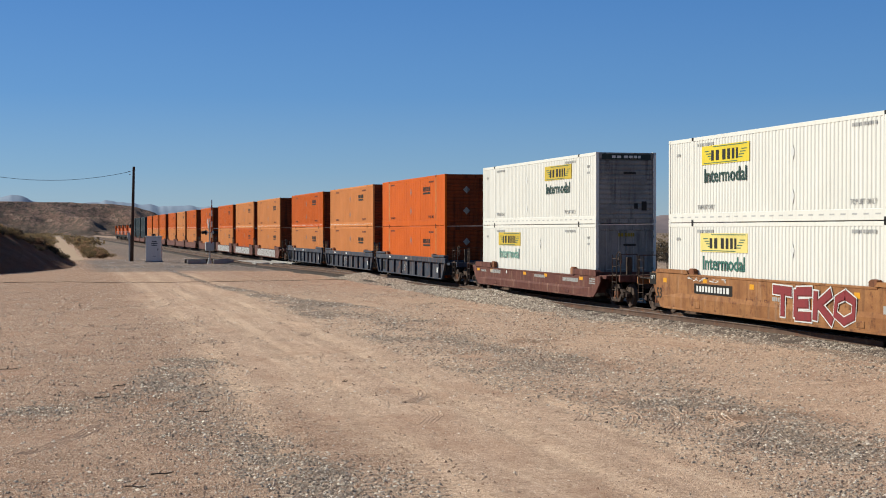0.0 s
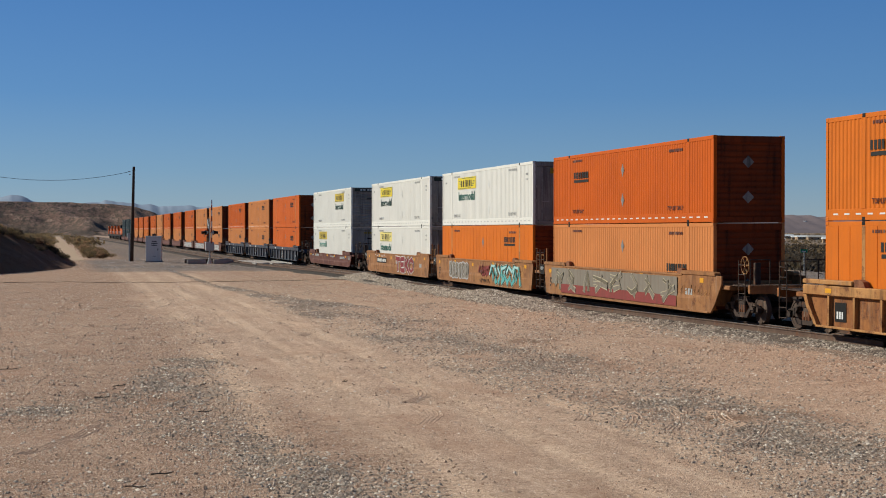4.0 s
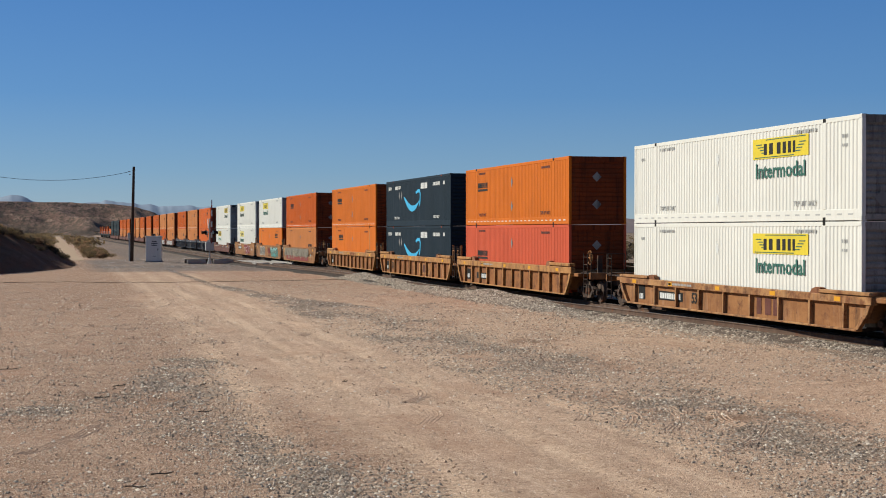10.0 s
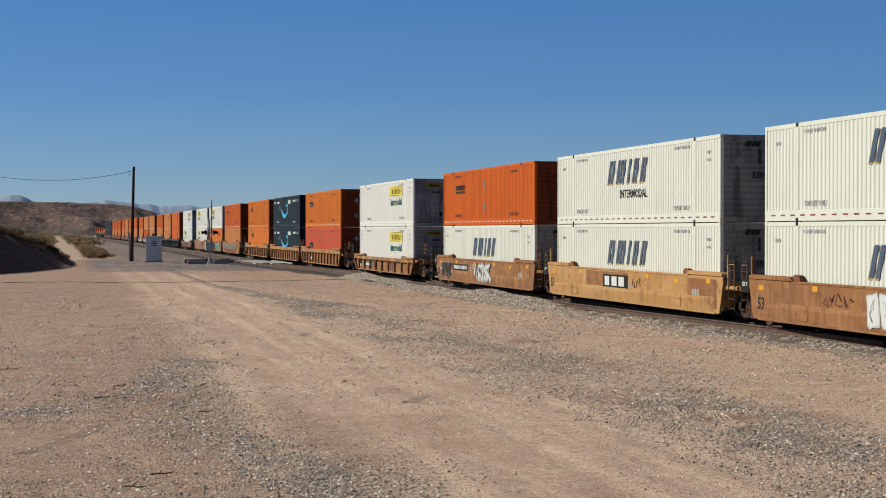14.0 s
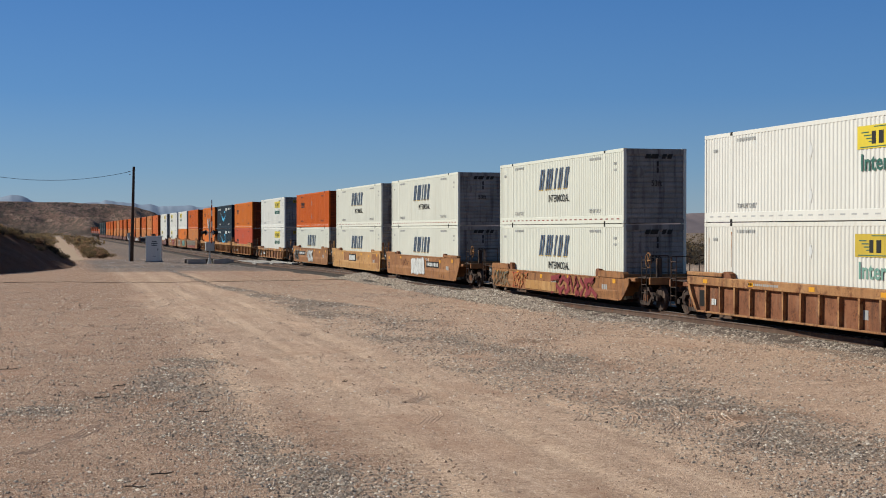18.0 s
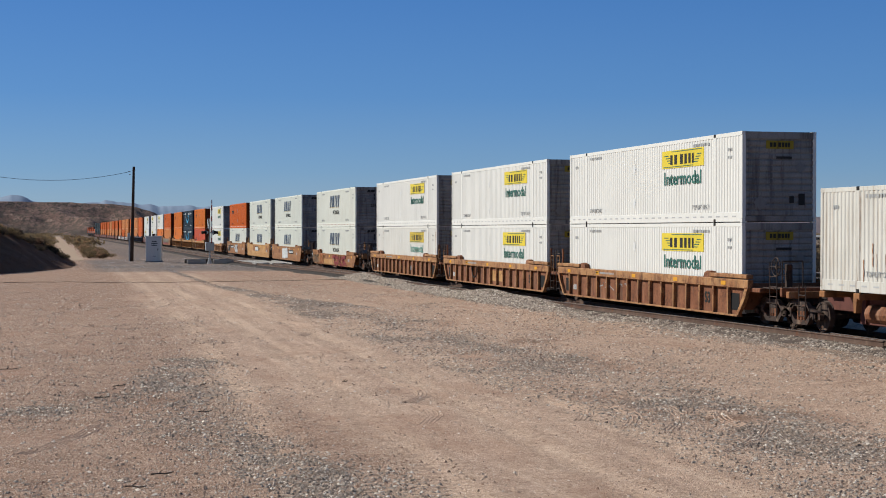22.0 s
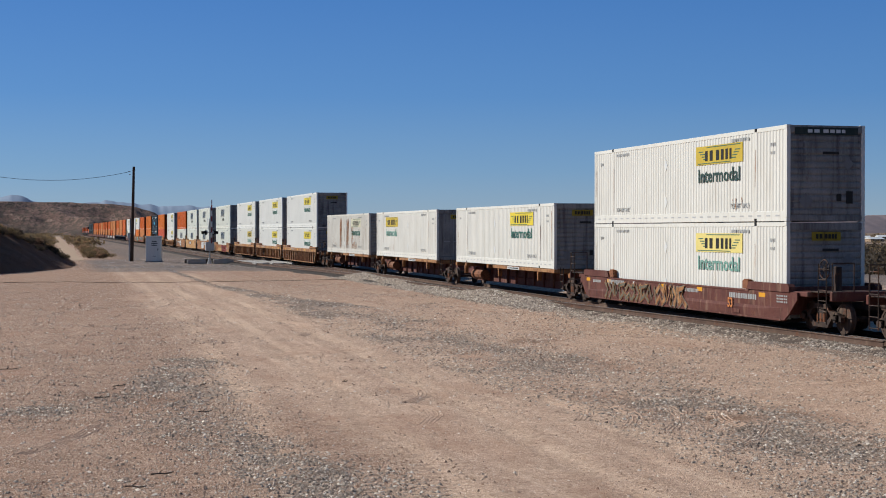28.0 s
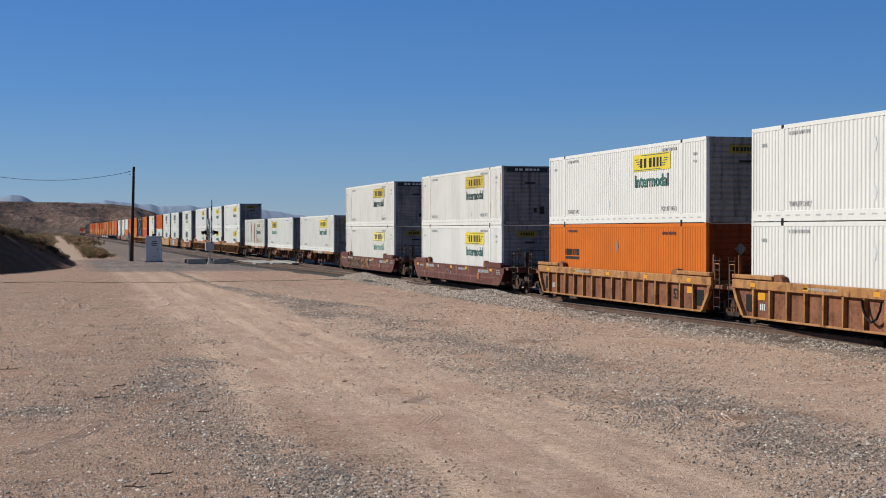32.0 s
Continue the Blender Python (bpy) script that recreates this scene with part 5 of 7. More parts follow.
def ends_of(k):
    """Couplings and trucks of the first, middle, last unit of an articulated car, or of a single one."""
    return ((1,), (), (-1,), (1, -1))[k], (1, -1) if k in (0, 3) else (-1,)


def train():
    for i in range(4):
        ride(locomotive(), 423.5 + 22.5 * i)
    dark = "dark teal steel container at the head of the train"
    for i, f in enumerate((406.0, 386.7, 367.4)):
        unit(f, smooth_well("brown_steel", "brown well car near the train's head", *ends_of(i)),
             container("teal", "doors", [small_marks], dark, full=False), container("teal", "doors", [small_marks], dark, full=False))
    ahead = [(343.95, "orange_red", "orange_pale", 0), (324.65, "orange_red", "orange_pale", 1), (305.35, "orange_red", "orange", 2),
             (281.9, "orange_red", "orange_pale", 0), (262.6, "orange_pale", "orange_pale", 1), (243.3, "orange_red", "orange_pale", 2),
             (219.85, "orange_red", "orange_pale", 3), (196.4, "orange_red", "orange_pale", 0), (177.09, "orange_pale", "orange_red", 1), (157.73, "orange_pale", "orange_pale", 2)]
    for f, up, low, k in ahead:
        marks = [graffiti("spray_silver", 6.4, -6.4, 11, int(f), "brown_steel", 0.8)] if f < 200 else []
        w = smooth_well("brown_steel", "dark brown smooth-sided well car" if f > 200 else "brown smooth-sided well car covered in pale sprayed shapes", *ends_of(k), marks)
        unit(f, w, obox(low, -4.6, full=False), obox(up, -4.6, full=False))
    for f, up, low, k in ((134.26, "orange_red", "orange_pale", 0), (114.80, "orange_pale", "orange_pale", 1), (95.69, "orange_red", "orange_red", 2)):
        w = ribbed_well("blue_steel", "blue_steel", "blue-grey ribbed well car with scuffed paint", *ends_of(k),
                        [lambda car: [wplate(car, "pale_patch", M["mark_white"], y, 1.27, 0.5, 0.1, -1.53) for y in (4.8, 0.3)], lambda car: wbars(car, M["mark_white"], -7.0, 0.7, 0.5, 0.3, 4, -1.432, 0.006, 8),
                         scrawl("mark_white", 2.0, 0.6, 0.7, 0.7, 3, int(f), -1.422)], 9)
        unit(f, w, obox(low, -3.9, plated=f < 100), obox(up, -3.9, plated=f < 100, z=2.15))
    red_marks = [lambda car: wbars(car, M["mark_grey"], 5.2, 1.14, 1.7, 0.17, 15, WOUT, 0.006, 3), lambda car: wbars(car, M["mark_grey"], -1.6, 1.10, 1.5, 0.12, 14, WOUT, 0.006, 4),
                 lambda car: [wplate(car, "reflector", M["reflect"], y, 1.18, 0.42, 0.13) for y in (8.2, 5.9, 0.6, -2.4, -6.9)],
                 lambda car: wbars(car, M["mark_grey"], -5.6, 1.06, 1.9, 0.16, 16, WOUT, 0.006, 6), lambda car: [wbars(car, M["mark_grey"], -8.2, z, 0.7, 0.05, 6, WOUT, 0.006, 7) for z in (1.2, 1.08, 0.96)],
                 lambda car: wplate(car, "white_square", M["mark_white"], 3.4, 1.16, 0.14, 0.14), lambda car: wbars(car, M["mark_grey"], 7.2, 1.12, 0.9, 0.10, 8, WOUT, 0.006, 9)]
    unit(72.0, smooth_well("brown_steel", "red-brown smooth-sided well car", *ends_of(3), red_marks), jbox(3.6, style="bare", panel="yellow_dull", word="green_faded"), jbox(-3.4, style="dark", panel="yellow_dull", word="green_dark"))
    unit(48.61, smooth_well("tan_steel", "tan smooth-sided well car with red sprayed shapes", *ends_of(0),
                            [car_marks(5.4, 8.4), piece("spray_red", -0.3, -5.0, (0, 1, 2, 3), 1, "spray_maroon", 0.95, halo="mark_white"), scrawl("mark_white", 6.0, 3.0, 1.2, 0.14, 7, 5, w=0.03), scrawl("brown_steel", 1.6, 0.0, 0.6, 0.4, 4, 15)]),
         jbox(3.65, style="bare", panel="yellow_faded"), jbox(3.55, style="dark", word="green_dark"))
    unit(29.6, smooth_well("tan_steel", "tan smooth-sided well car with teal sprayed shapes", *ends_of(1),
                           [car_marks(None, 7.8), graffiti("spray_grey", 5.75, 1.9, 6, 8, "spray_silver", 0.9), piece("spray_maroon", -0.1, -2.0, (4, 6, 5), 18, "spray_maroon", 0.55, z=0.85, thick=0.12), scrawl("ink", -0.2, -2.0, 0.42, 0.2, 9, 118, WOUT - 0.03),
                            piece("spray_teal", -2.1, -6.8, (4, 6, 5, 7, 4), 3, "ink", 1.02, z=0.75, halo="spray_cream", top="spray_sky"), patch("chord", -6.9, 0.8, 1.0, 0.9)]),
         obox("orange", -4.5, plated=True, z=2.2), jbox(3.1))
    unit(10.6, smooth_well("tan_steel", "rusty smooth-sided well car covered in grey and red sprayed shapes", *ends_of(2),
                           [patch("spray_grey", 1.0, 0.94, 13.3, 0.66, lift=0.03), patch("spray_maroon", 0.4, 0.48, 12.0, 0.36, lift=0.04), wildstyle(7.5, -5.7, 8, 5),
                            scrawl("chord", -5.9, -8.4, 0.8, 0.5, 8, 25), car_marks(None, 7.7)]),
         obox("orange_pale", -5.1, z=1.35), obox("orange_red", 4.6, z=2.02))
    yr = "yellow ribbed well car with dusty rust-stained webs"
    unit(-12.87, rib(0, "yellow_steel", "chord", yr, 12, -0.5, [scrawl("spray_red", -0.1, -2.5, 1.27, 0.22, 8, 31, -1.53)]), obox("orange", 4.3, plated=True, z=2.2), obox("orange", 4.85))
    name_board = [lambda car: wplate(car, "pale_panel", M["chord"], -2.7, 0.70, 2.7, 0.62, -1.422), lambda car: wbars(car, M["brown_steel"], -2.6, 0.72, 1.7, 0.46, 3, -1.43, 0.006, 21)]
    navy = "dark navy container with a light blue swoosh"
    unit(-32.4, rib(1, "yellow_steel", "chord", yr, 12, 5.6, name_board), container("navy", "front", [swoosh_mark], navy), container("navy", "front", [swoosh_mark], navy))
    unit(-51.67, rib(2, "yellow_steel", "chord", yr, 12, -0.6, [lambda car: wplate(car, "number_board", M["black"], 4.6, 0.66, 1.9, 0.3, -1.422), lambda car: wbars(car, M["mark_white"], 4.4, 0.66, 1.4, 0.2, 7, -1.43, 0.004, 5)]),
         obox("coral", 4.9, z=1.5), obox("orange", 4.9))
    unit(-75.08, rib(3, "tan_steel", "rusty_chord", "orange-brown ribbed well car, a single unit", 9, 2.4,
                     [lambda car: wplate(car, "number_board", M["black"], 4.4, 0.72, 2.1, 0.32, -1.422), lambda car: wbars(car, M["mark_white"], 4.4, 0.72, 1.8, 0.2, 9, -1.43, 0.004, 5), lambda car: wbars(car, M["brown_steel"], -3.0, 0.72, 1.6, 0.5, 3, -1.424, 0.006, 21)]),
         jbox(-3.4), jbox(-3.4))
    unit(-98.42, smooth_well("tan_steel", "tan smooth-sided well car with silver sprayed shapes", *ends_of(0),
                             [car_marks(5.2, 8.3), piece("ink", 7.4, 5.5, (6, 4, 6, 7), 2, "mark_grey", 0.95, thick=0.12), piece("mark_white", 0.9, -1.8, (4, 7, 6, 5), 9, "spray_silver", 0.95, halo="mark_grey", thick=0.17), scrawl("mark_white", 2.4, 1.0, 0.95, 0.4, 4, 33), scrawl("mark_white", 8.2, 7.6, 0.8, 0.4, 4, 34)]),
         sbox(False), obox("orange_red", 4.6))
    unit(-117.7, smooth_well("ochre_steel", "yellow smooth-sided well car with brown patches and a name board", *ends_of(1),
                             [car_marks(None, 8.1), patch("tan_steel", 1.7, 0.80, 4.5, 0.96), patch("tan_steel", -7.1, 0.80, 2.3, 0.96), lambda car: (wplate(car, "name_board", M["black"], 0.75, 0.92, 2.6, 0.5, lift=0.006), wbars(car, M["mark_white"], 0.75, 0.92, 2.2, 0.36, 3, WOUT, 0.012, 12)),
                              scrawl("brown_steel", -0.9, -1.8, 0.9, 0.45, 4, 41)]),
         sbox(False), sbox(True))
    unit(-136.96, smooth_well("tan_steel", "brown smooth-sided well car with a white sprayed patch", *ends_of(2),
                              [graffiti("mark_white", 1.8, -1.5, 5, 4, "spray_silver", 0.98, ink="spray_silver"), car_marks(-1.9, 7.9), scrawl("mark_white", -1.6, -2.6, 1.15, 0.24, 4, 43), scrawl("brown_steel", 4.2, 2.4, 0.95, 0.4, 5, 44)]),
         sbox(False), sbox(True))
    unit(-160.87, smooth_well("tan_steel", "tan smooth-sided well car with red sprayed shapes", *ends_of(3),
                              [patch("ochre_steel", 1.2, 0.55, 4.2, 0.4, lift=0.05), piece("spray_red", -0.4, -5.6, (5, 7, 4, 6, 5), 6, "spray_maroon", 0.85, z=0.72, thick=0.17), piece("spray_olive", 8.3, 6.0, (7, 4, 6, 5), 46, "chord", 0.8, thick=0.10), piece("chord", 5.2, 3.0, (6, 5, 7, 4, 5), 47, "coral", 0.75, thick=0.12), car_marks(None, None)], True),
         sbox(True), sbox(True))
    rr = "heavily rusted ribbed well car with tan chord"
    sling = lambda y: (lambda car: [part("hanging_strap", strap_mesh(), None, car, "", at=(0, y, 0))])
    unit(-184.27, rib(0, "rust_steel", "rusty_chord", rr, 15, -6.1, [patch("mark_grey", -2.2, 0.68, 0.5, 0.26, -1.42)]), jbox(-3.3, "white_old", panel="yellow_dull", word="green_faded"), jbox(-3.4))
    unit(-203.7, rib(1, "rust_steel", "rusty_chord", rr, 15, -6.1, [patch("ochre_steel", -0.4, 0.72, 0.8, 0.5, -1.422), patch("ochre_steel", -1.5, 0.72, 0.7, 0.5, -1.422), sling(2.6)]), jbox(-3.2), jbox(-3.45))
    unit(-222.83, rib(2, "rust_steel", "rusty_chord", rr, 15, -5.8, [scrawl("mark_grey", 4.6, 0.6, 0.75, 0.5, 4, 51, -1.422)]), jbox(-3.45), jbox(-3.45))
    for k, (f, y) in enumerate(((-243.9, -3.45), (-262.5, 3.5), (-282.9, -3.4))):
        ride(spine_car("low brown spine car under one container", *ends_of(k)), f - CY)
        ride(jbox(y, "white_rusty" if k == 0 else "white_old", None,
                  "rust-streaked white container with yellow name panel" if k == 0 else "aged white container with a yellow name panel",
                  panel="bleached" if k == 0 else "yellow_dull" if k == 1 else "yellow", word="green_faded" if k == 1 else "green", extra=[rust_streaks([(2.72, 1.95, 0.36, 2.62, 34), (0.15, -0.85, 0.36, 2.6, 38), (-1.8, -2.6, 0.36, 2.6, 18), (-1.9, -3.7, 0.34, 0.9, 34), (6.2, 4.0, 0.3, 1.6, 5), (-4.4, -7.6, 0.4, 2.4, 6)], 3)] if k == 0 else ()), f - CY, 1.24)
    unit(-304.0, smooth_well("brown_steel", "dark red-brown smooth-sided well car with tan scribbles", *ends_of(3),
                             red_marks + [piece("spray_olive", 6.1, 1.3, (6, 4, 5, 7, 6, 5, 4), 12, "rusty_chord", 0.72, z=0.72, thick=0.10), piece("rusty_chord", 1.1, -1.3, (7, 4, 6, 5), 13, "spray_grey", 0.8, z=0.74, thick=0.17), scrawl("mark_grey", -1.6, -7.4, 0.52, 0.2, 18, 61),
                                          lambda car: part("lettering", lettering("53", 0.42, M["orange_pale"], 0.01, 0.9), None, car, "figure 53", at=(WOUT - 0.05, -4.8, 0.72))]),
         jbox(-3.4, "white_old", panel="yellow_faded", word="green_faded"), jbox(-3.4, "white_old", style="dark", panel="yellow_dull", word="green_dark"))
    unit(-327.46, smooth_well("brown_steel", "dark red-brown smooth-sided well car", *ends_of(3),
                              red_marks + [scrawl("chord", 6.5, 4.4, 0.85, 0.45, 7, 63, w=0.045), scrawl("mark_grey", 1.8, 0.6, 0.85, 0.3, 4, 64),
                                           lambda car: part("lettering", lettering("53", 0.42, M["orange_pale"], 0.01, 0.9), None, car, "figure 53", at=(WOUT - 0.05, -4.8, 0.66))]),
         jbox(-3.3), jbox(-3.3, "white_old", style="dark", panel="yellow_dull", word="green_dark"))
    unit(-350.75, rib(0, "rust_steel", "chord", yr, 15, -5.9, [lambda car: wplate(car, "reflector", M["reflect"], -7.1, 0.92, 0.5, 0.22, -1.432)]), obox("orange", 5.1, z=1.75), jbox(-3.35))
    unit(-370.2, rib(1, "rust_steel", "chord", yr, 15, -5.9, [sling(0.6), lambda car: wplate(car, "reflector", M["reflect"], 7.1, 0.92, 0.5, 0.22, -1.432)]), jbox(-3.4), jbox(-3.4))


def strap_mesh():
    def make(bm):
        pts = [(0.5, 1.1), (0.42, 0.85), (0.25, 0.62), (0.0, 0.52), (-0.25, 0.62), (-0.42, 0.85), (-0.5, 1.1)]
        for p, q in zip(pts[:-1], pts[1:]):
            rod(bm, (-1.57, *p), (-1.57, *q), 0.035, 6)
    return shared("strap", make, M["black"])


# ---------------------------------------------------------------- ground
def spread(values):
    """A rising list of grid lines from (start, end, step) runs; the step grows outwards in the long runs."""
    out = []
    for a, b, n, power in values:
        for i in range(n):
            out.append(a + (b - a) * (i / n) ** power)
    out.append(values[-1][1])
    return np.array(out)


def near_line(px, py, pts):
    """Distance of grid points from a polyline."""
    best = np.full(px.shape, 1e9)
    for (x0, y0), (x1, y1) in zip(pts[:-1], pts[1:]):
        dx, dy = x1 - x0, y1 - y0
        t = np.clip(((px - x0) * dx + (py - y0) * dy) / (dx * dx + dy * dy), 0, 1)
        best = np.minimum(best, np.hypot(px - x0 - t * dx, py - y0 - t * dy))
    return best


def smooth_noise(px, py, scale, seed):
    """Value noise on a lattice."""
    rng = np.random.default_rng(seed)
    tab = rng.random((256, 256))
    u, v = px / scale, py / scale
    i, j = np.floor(u).astype(int), np.floor(v).astype(int)
    fu, fv = u - i, v - j
    fu, fv = fu * fu * (3 - 2 * fu), fv * fv * (3 - 2 * fv)
    g = lambda a, b: tab[a % 256, b % 256]
    return (g(i, j) * (1 - fu) + g(i + 1, j) * fu) * (1 - fv) + (g(i, j + 1) * (1 - fu) + g(i + 1, j + 1) * fu) * fv


WINDROW = [(7.5, 92), (9.0, 80), (10.6, 61), (11.2, 41), (10.6, 30), (11.6, 24), (12.2, 18), (12.4, 10)]
LEFT_STONES = [(-1.2, 27.2), (1.0, 28.4), (2.2, 31.0), (3.3, 37.5)]
LEFT_STONES_2 = [(2.9, 31.5), (2.2, 24.6), (3.3, 19.0), (4.0, 14.0)]
RUTS = [[(6.6, 150), (6.4, 100), (6.2, 60), (5.9, 36), (5.2, 24), (4.6, 14)], [(8.2, 150), (8.1, 100), (7.9, 60), (7.7, 36), (7.2, 24), (6.8, 14)],
        [(5.0, 150), (4.9, 90), (4.4, 50), (3.6, 30), (2.6, 16)], [(9.6, 110), (9.3, 60), (9.2, 36), (9.0, 24), (8.9, 14)]]


def gravel_at(px, py):
    """How stony the ground is, 0..1."""
    n = smooth_noise(px, py, 1.1, 3) * 0.6 + smooth_noise(px, py, 0.35, 4) * 0.4
    wide = smooth_noise(px, py * 0.4, 1.6, 7)
    mid = np.interp(py, [0, 20, 60, 70, 80, 92], [11.3, 11.2, 11.5, 10.6, 9.7, 9.2])
    half = np.interp(py, [0, 45, 60, 70, 80, 92], [2.0, 2.2, 2.0, 1.2, 0.8, 0.3])
    e = (px - mid) / half
    g = (0.32 + 0.95 * wide * smooth_noise(px, py, 0.8, 8) ** 0.4) * np.clip((1.25 - np.abs(e + 0.1)) / 0.45, 0, 1) * (1.0 - 0.25 * np.clip(e, 0, 1)) * np.interp(py, [45, 60], [1.0, 1.4])
    patchy = 0.55 + 1.15 * smooth_noise(px, py, 0.6, 44)
    g = np.maximum(g, patchy * 0.8 * np.exp(-(near_line(px, py, LEFT_STONES) / 0.9) ** 2))
    g = np.maximum(g, patchy * 0.78 * np.exp(-(near_line(px, py, LEFT_STONES_2) / 1.0) ** 2))
    g = np.maximum(g, 0.46 * np.clip((px - 10.6) / 1.5, 0, 1) * (0.12 + 1.2 * smooth_noise(px, py, 2.2, 9) * smooth_noise(px, py, 0.7, 10) ** 0.5))
    g = np.maximum(g, 0.20 * np.clip((4.4 - px) / 1.5, 0, 1) * (0.4 + smooth_noise(px, py, 2.0, 19)))
    g = np.maximum(g, np.clip((px - 18.9) / 0.8, 0, 1) * 0.85)
    cross = np.clip((py - 118) / 10, 0, 1) * np.clip((176 - py) / 8, 0, 1) * np.clip((px - 1.5) / 3, 0, 1)
    g = np.maximum(g, 0.85 * cross * smooth_noise(px, py, 6.0, 12) ** 0.5)
    g = np.maximum(g, 0.8 * np.clip((px - 9 + (py - 165) * -0.02) / 4, 0, 1) * np.clip((py - 165) / 10, 0, 1))
    g = g * (1 - 0.85 * np.exp(-((px - 11.2) / 0.75) ** 2 - ((py - 23.0) / 0.7) ** 2))
    return np.clip(g * (0.45 + 0.9 * n), 0, 1)


def track_at(px, py):
    """How much tyres have pressed the sand."""
    t = np.zeros(px.shape)
    for r in RUTS:
        t = np.maximum(t, np.exp(-(near_line(px, py, r) / 0.55) ** 2))
    return t * (0.5 + 0.5 * smooth_noise(px, py, 2.0, 21))


def rough_at(px, py):
    """Rough brown soil left of the wheel tracks and along the windrow."""
    spots = sum(np.exp(-((px - sx) / rx) ** 2 - ((py - sy) / ry) ** 2) for sx, sy, rx, ry in ((11.3, 23.2, 0.5, 0.35), (11.9, 24.4, 0.35, 0.4), (12.6, 23.6, 0.5, 0.3), (13.6, 41.5, 0.9, 0.7), (2.0, 28.6, 0.5, 0.4)))
    far = 1.0 * np.clip((py - 55) / 45, 0, 1) * np.clip((20 - px) / 2, 0, 1)
    return far + 1.6 * spots + 1.1 * np.clip((5.0 - px + 2.4 * (smooth_noise(px, py, 3.0, 91) - 0.5)) / 1.6, 0, 1) * np.clip((175 - py) / 20, 0, 1) + 0.25 * np.clip((px - 11.5) / 2, 0, 1) * np.clip((26 - px) / 2, 0, 1) + np.clip((py - 128) / 15, 0, 1) * np.clip((px - 4) / 3, 0, 1) * np.clip((30 - px) / 3, 0, 1)


def grey_at(px, py):
    """Dull grey gravel round the level crossing and along the far bank of the track."""
    n = smooth_noise(px, py, 5.0, 95) * 0.6 + smooth_noise(px, py, 1.5, 96) * 0.4
    cross = np.clip((py - 116 - 10 * (n - 0.5)) / 5, 0, 1) * np.clip((172 - py) / 6, 0, 1) * np.clip((px - 2.2) / 2, 0, 1)
    bank = 0.8 * np.clip((py - 165) / 10, 0, 1) * np.clip((px - 6.5 - 0.004 * (py - 165)) / 3, 0, 1) * np.clip((24 - px) / 2, 0, 1)
    return np.clip(np.maximum(cross, bank) * (0.45 + 0.9 * n), 0, 1)


def scrubby_at(px, py):
    """Desert scrub: across the track, and far out to the left."""
    right = 1.5 * np.clip((px - 88) / 8, 0, 1)
    left = np.clip((py - 420) / 120, 0, 1) * np.clip((18 - px) / 6, 0, 1) + np.clip((np.abs(px - 2.0) - 1.6) / 1.5, 0, 1) * np.clip((11 - px) / 4, 0, 1) * np.clip((py - 168) / 30, 0, 1) * 0.62
    bank = 0.75 * np.clip((py - 160) / 15, 0, 1) * np.clip((px - 4.5) / 3, 0, 1) * np.clip((21 - px) / 2, 0, 1)
    return np.clip(np.maximum(np.maximum(right, left), bank), 0, 1) * (0.55 + 0.6 * smooth_noise(px, py, 60, 93))


def drive_at(px, py):
    """The swept drive between the stony stretches."""
    left = np.interp(py, [10, 20, 30, 40, 60, 100], [4.6, 4.4, 4.2, 4.3, 4.6, 4.8])
    right = np.interp(py, [10, 20, 30, 45, 60, 100], [10.6, 10.2, 9.4, 9.0, 9.0, 9.0])
    return np.clip((px - left) / 0.9, 0, 1) * np.clip((right - px) / 0.9, 0, 1) * np.clip((130 - py) / 30, 0, 1)


def stain_at(px, py):
    """Dark damp or oily spots."""
    wob = 0.5 + smooth_noise(px, py, 0.35, 97)
    return np.clip(wob * sum(k * np.exp(-((px - sx) / rx) ** 2 - ((py - sy) / ry) ** 2) for sx, sy, rx, ry, k in (
        (11.25, 23.0, 0.42, 0.34, 1.0), (10.85, 23.2, 0.3, 0.2, 0.6), (12.9, 24.6, 0.5, 0.2, 0.45), (13.5, 41.0, 0.5, 0.5, 0.6), (12.0, 27.4, 0.6, 0.25, 0.35), (1.9, 29.4, 0.35, 0.4, 0.4))), 0, 1)


def height_at(px, py):
    h = (smooth_noise(px, py, 4.0, 31) - 0.5) * 0.06 + (smooth_noise(px, py, 0.9, 32) - 0.5) * 0.03 + (smooth_noise(px, py, 0.27, 33) - 0.5) * 0.028
    for r in RUTS:
        d = near_line(px, py, r)
        h += -0.016 * np.exp(-(d / 0.25) ** 2) + 0.008 * np.exp(-((d - 0.42) / 0.16) ** 2)
    h += 0.07 * np.exp(-(near_line(px, py, WINDROW) / 0.7) ** 2)
    far = np.hypot(px, py)
    h = h * np.clip((400 - far) / 200, 0, 1)
    # the land sinks a little right of the track, and the plain lies level far out
    h = h - 1.6 * np.clip((px - 27) / 25, 0, 1) - 3.0 * np.clip((px - 60) / 300, 0, 1)
    h = h - 0.35 * np.clip((px - 20.5) / 1.0, 0, 1) * np.clip((27 - px) / 1.0, 0, 1)
    return h


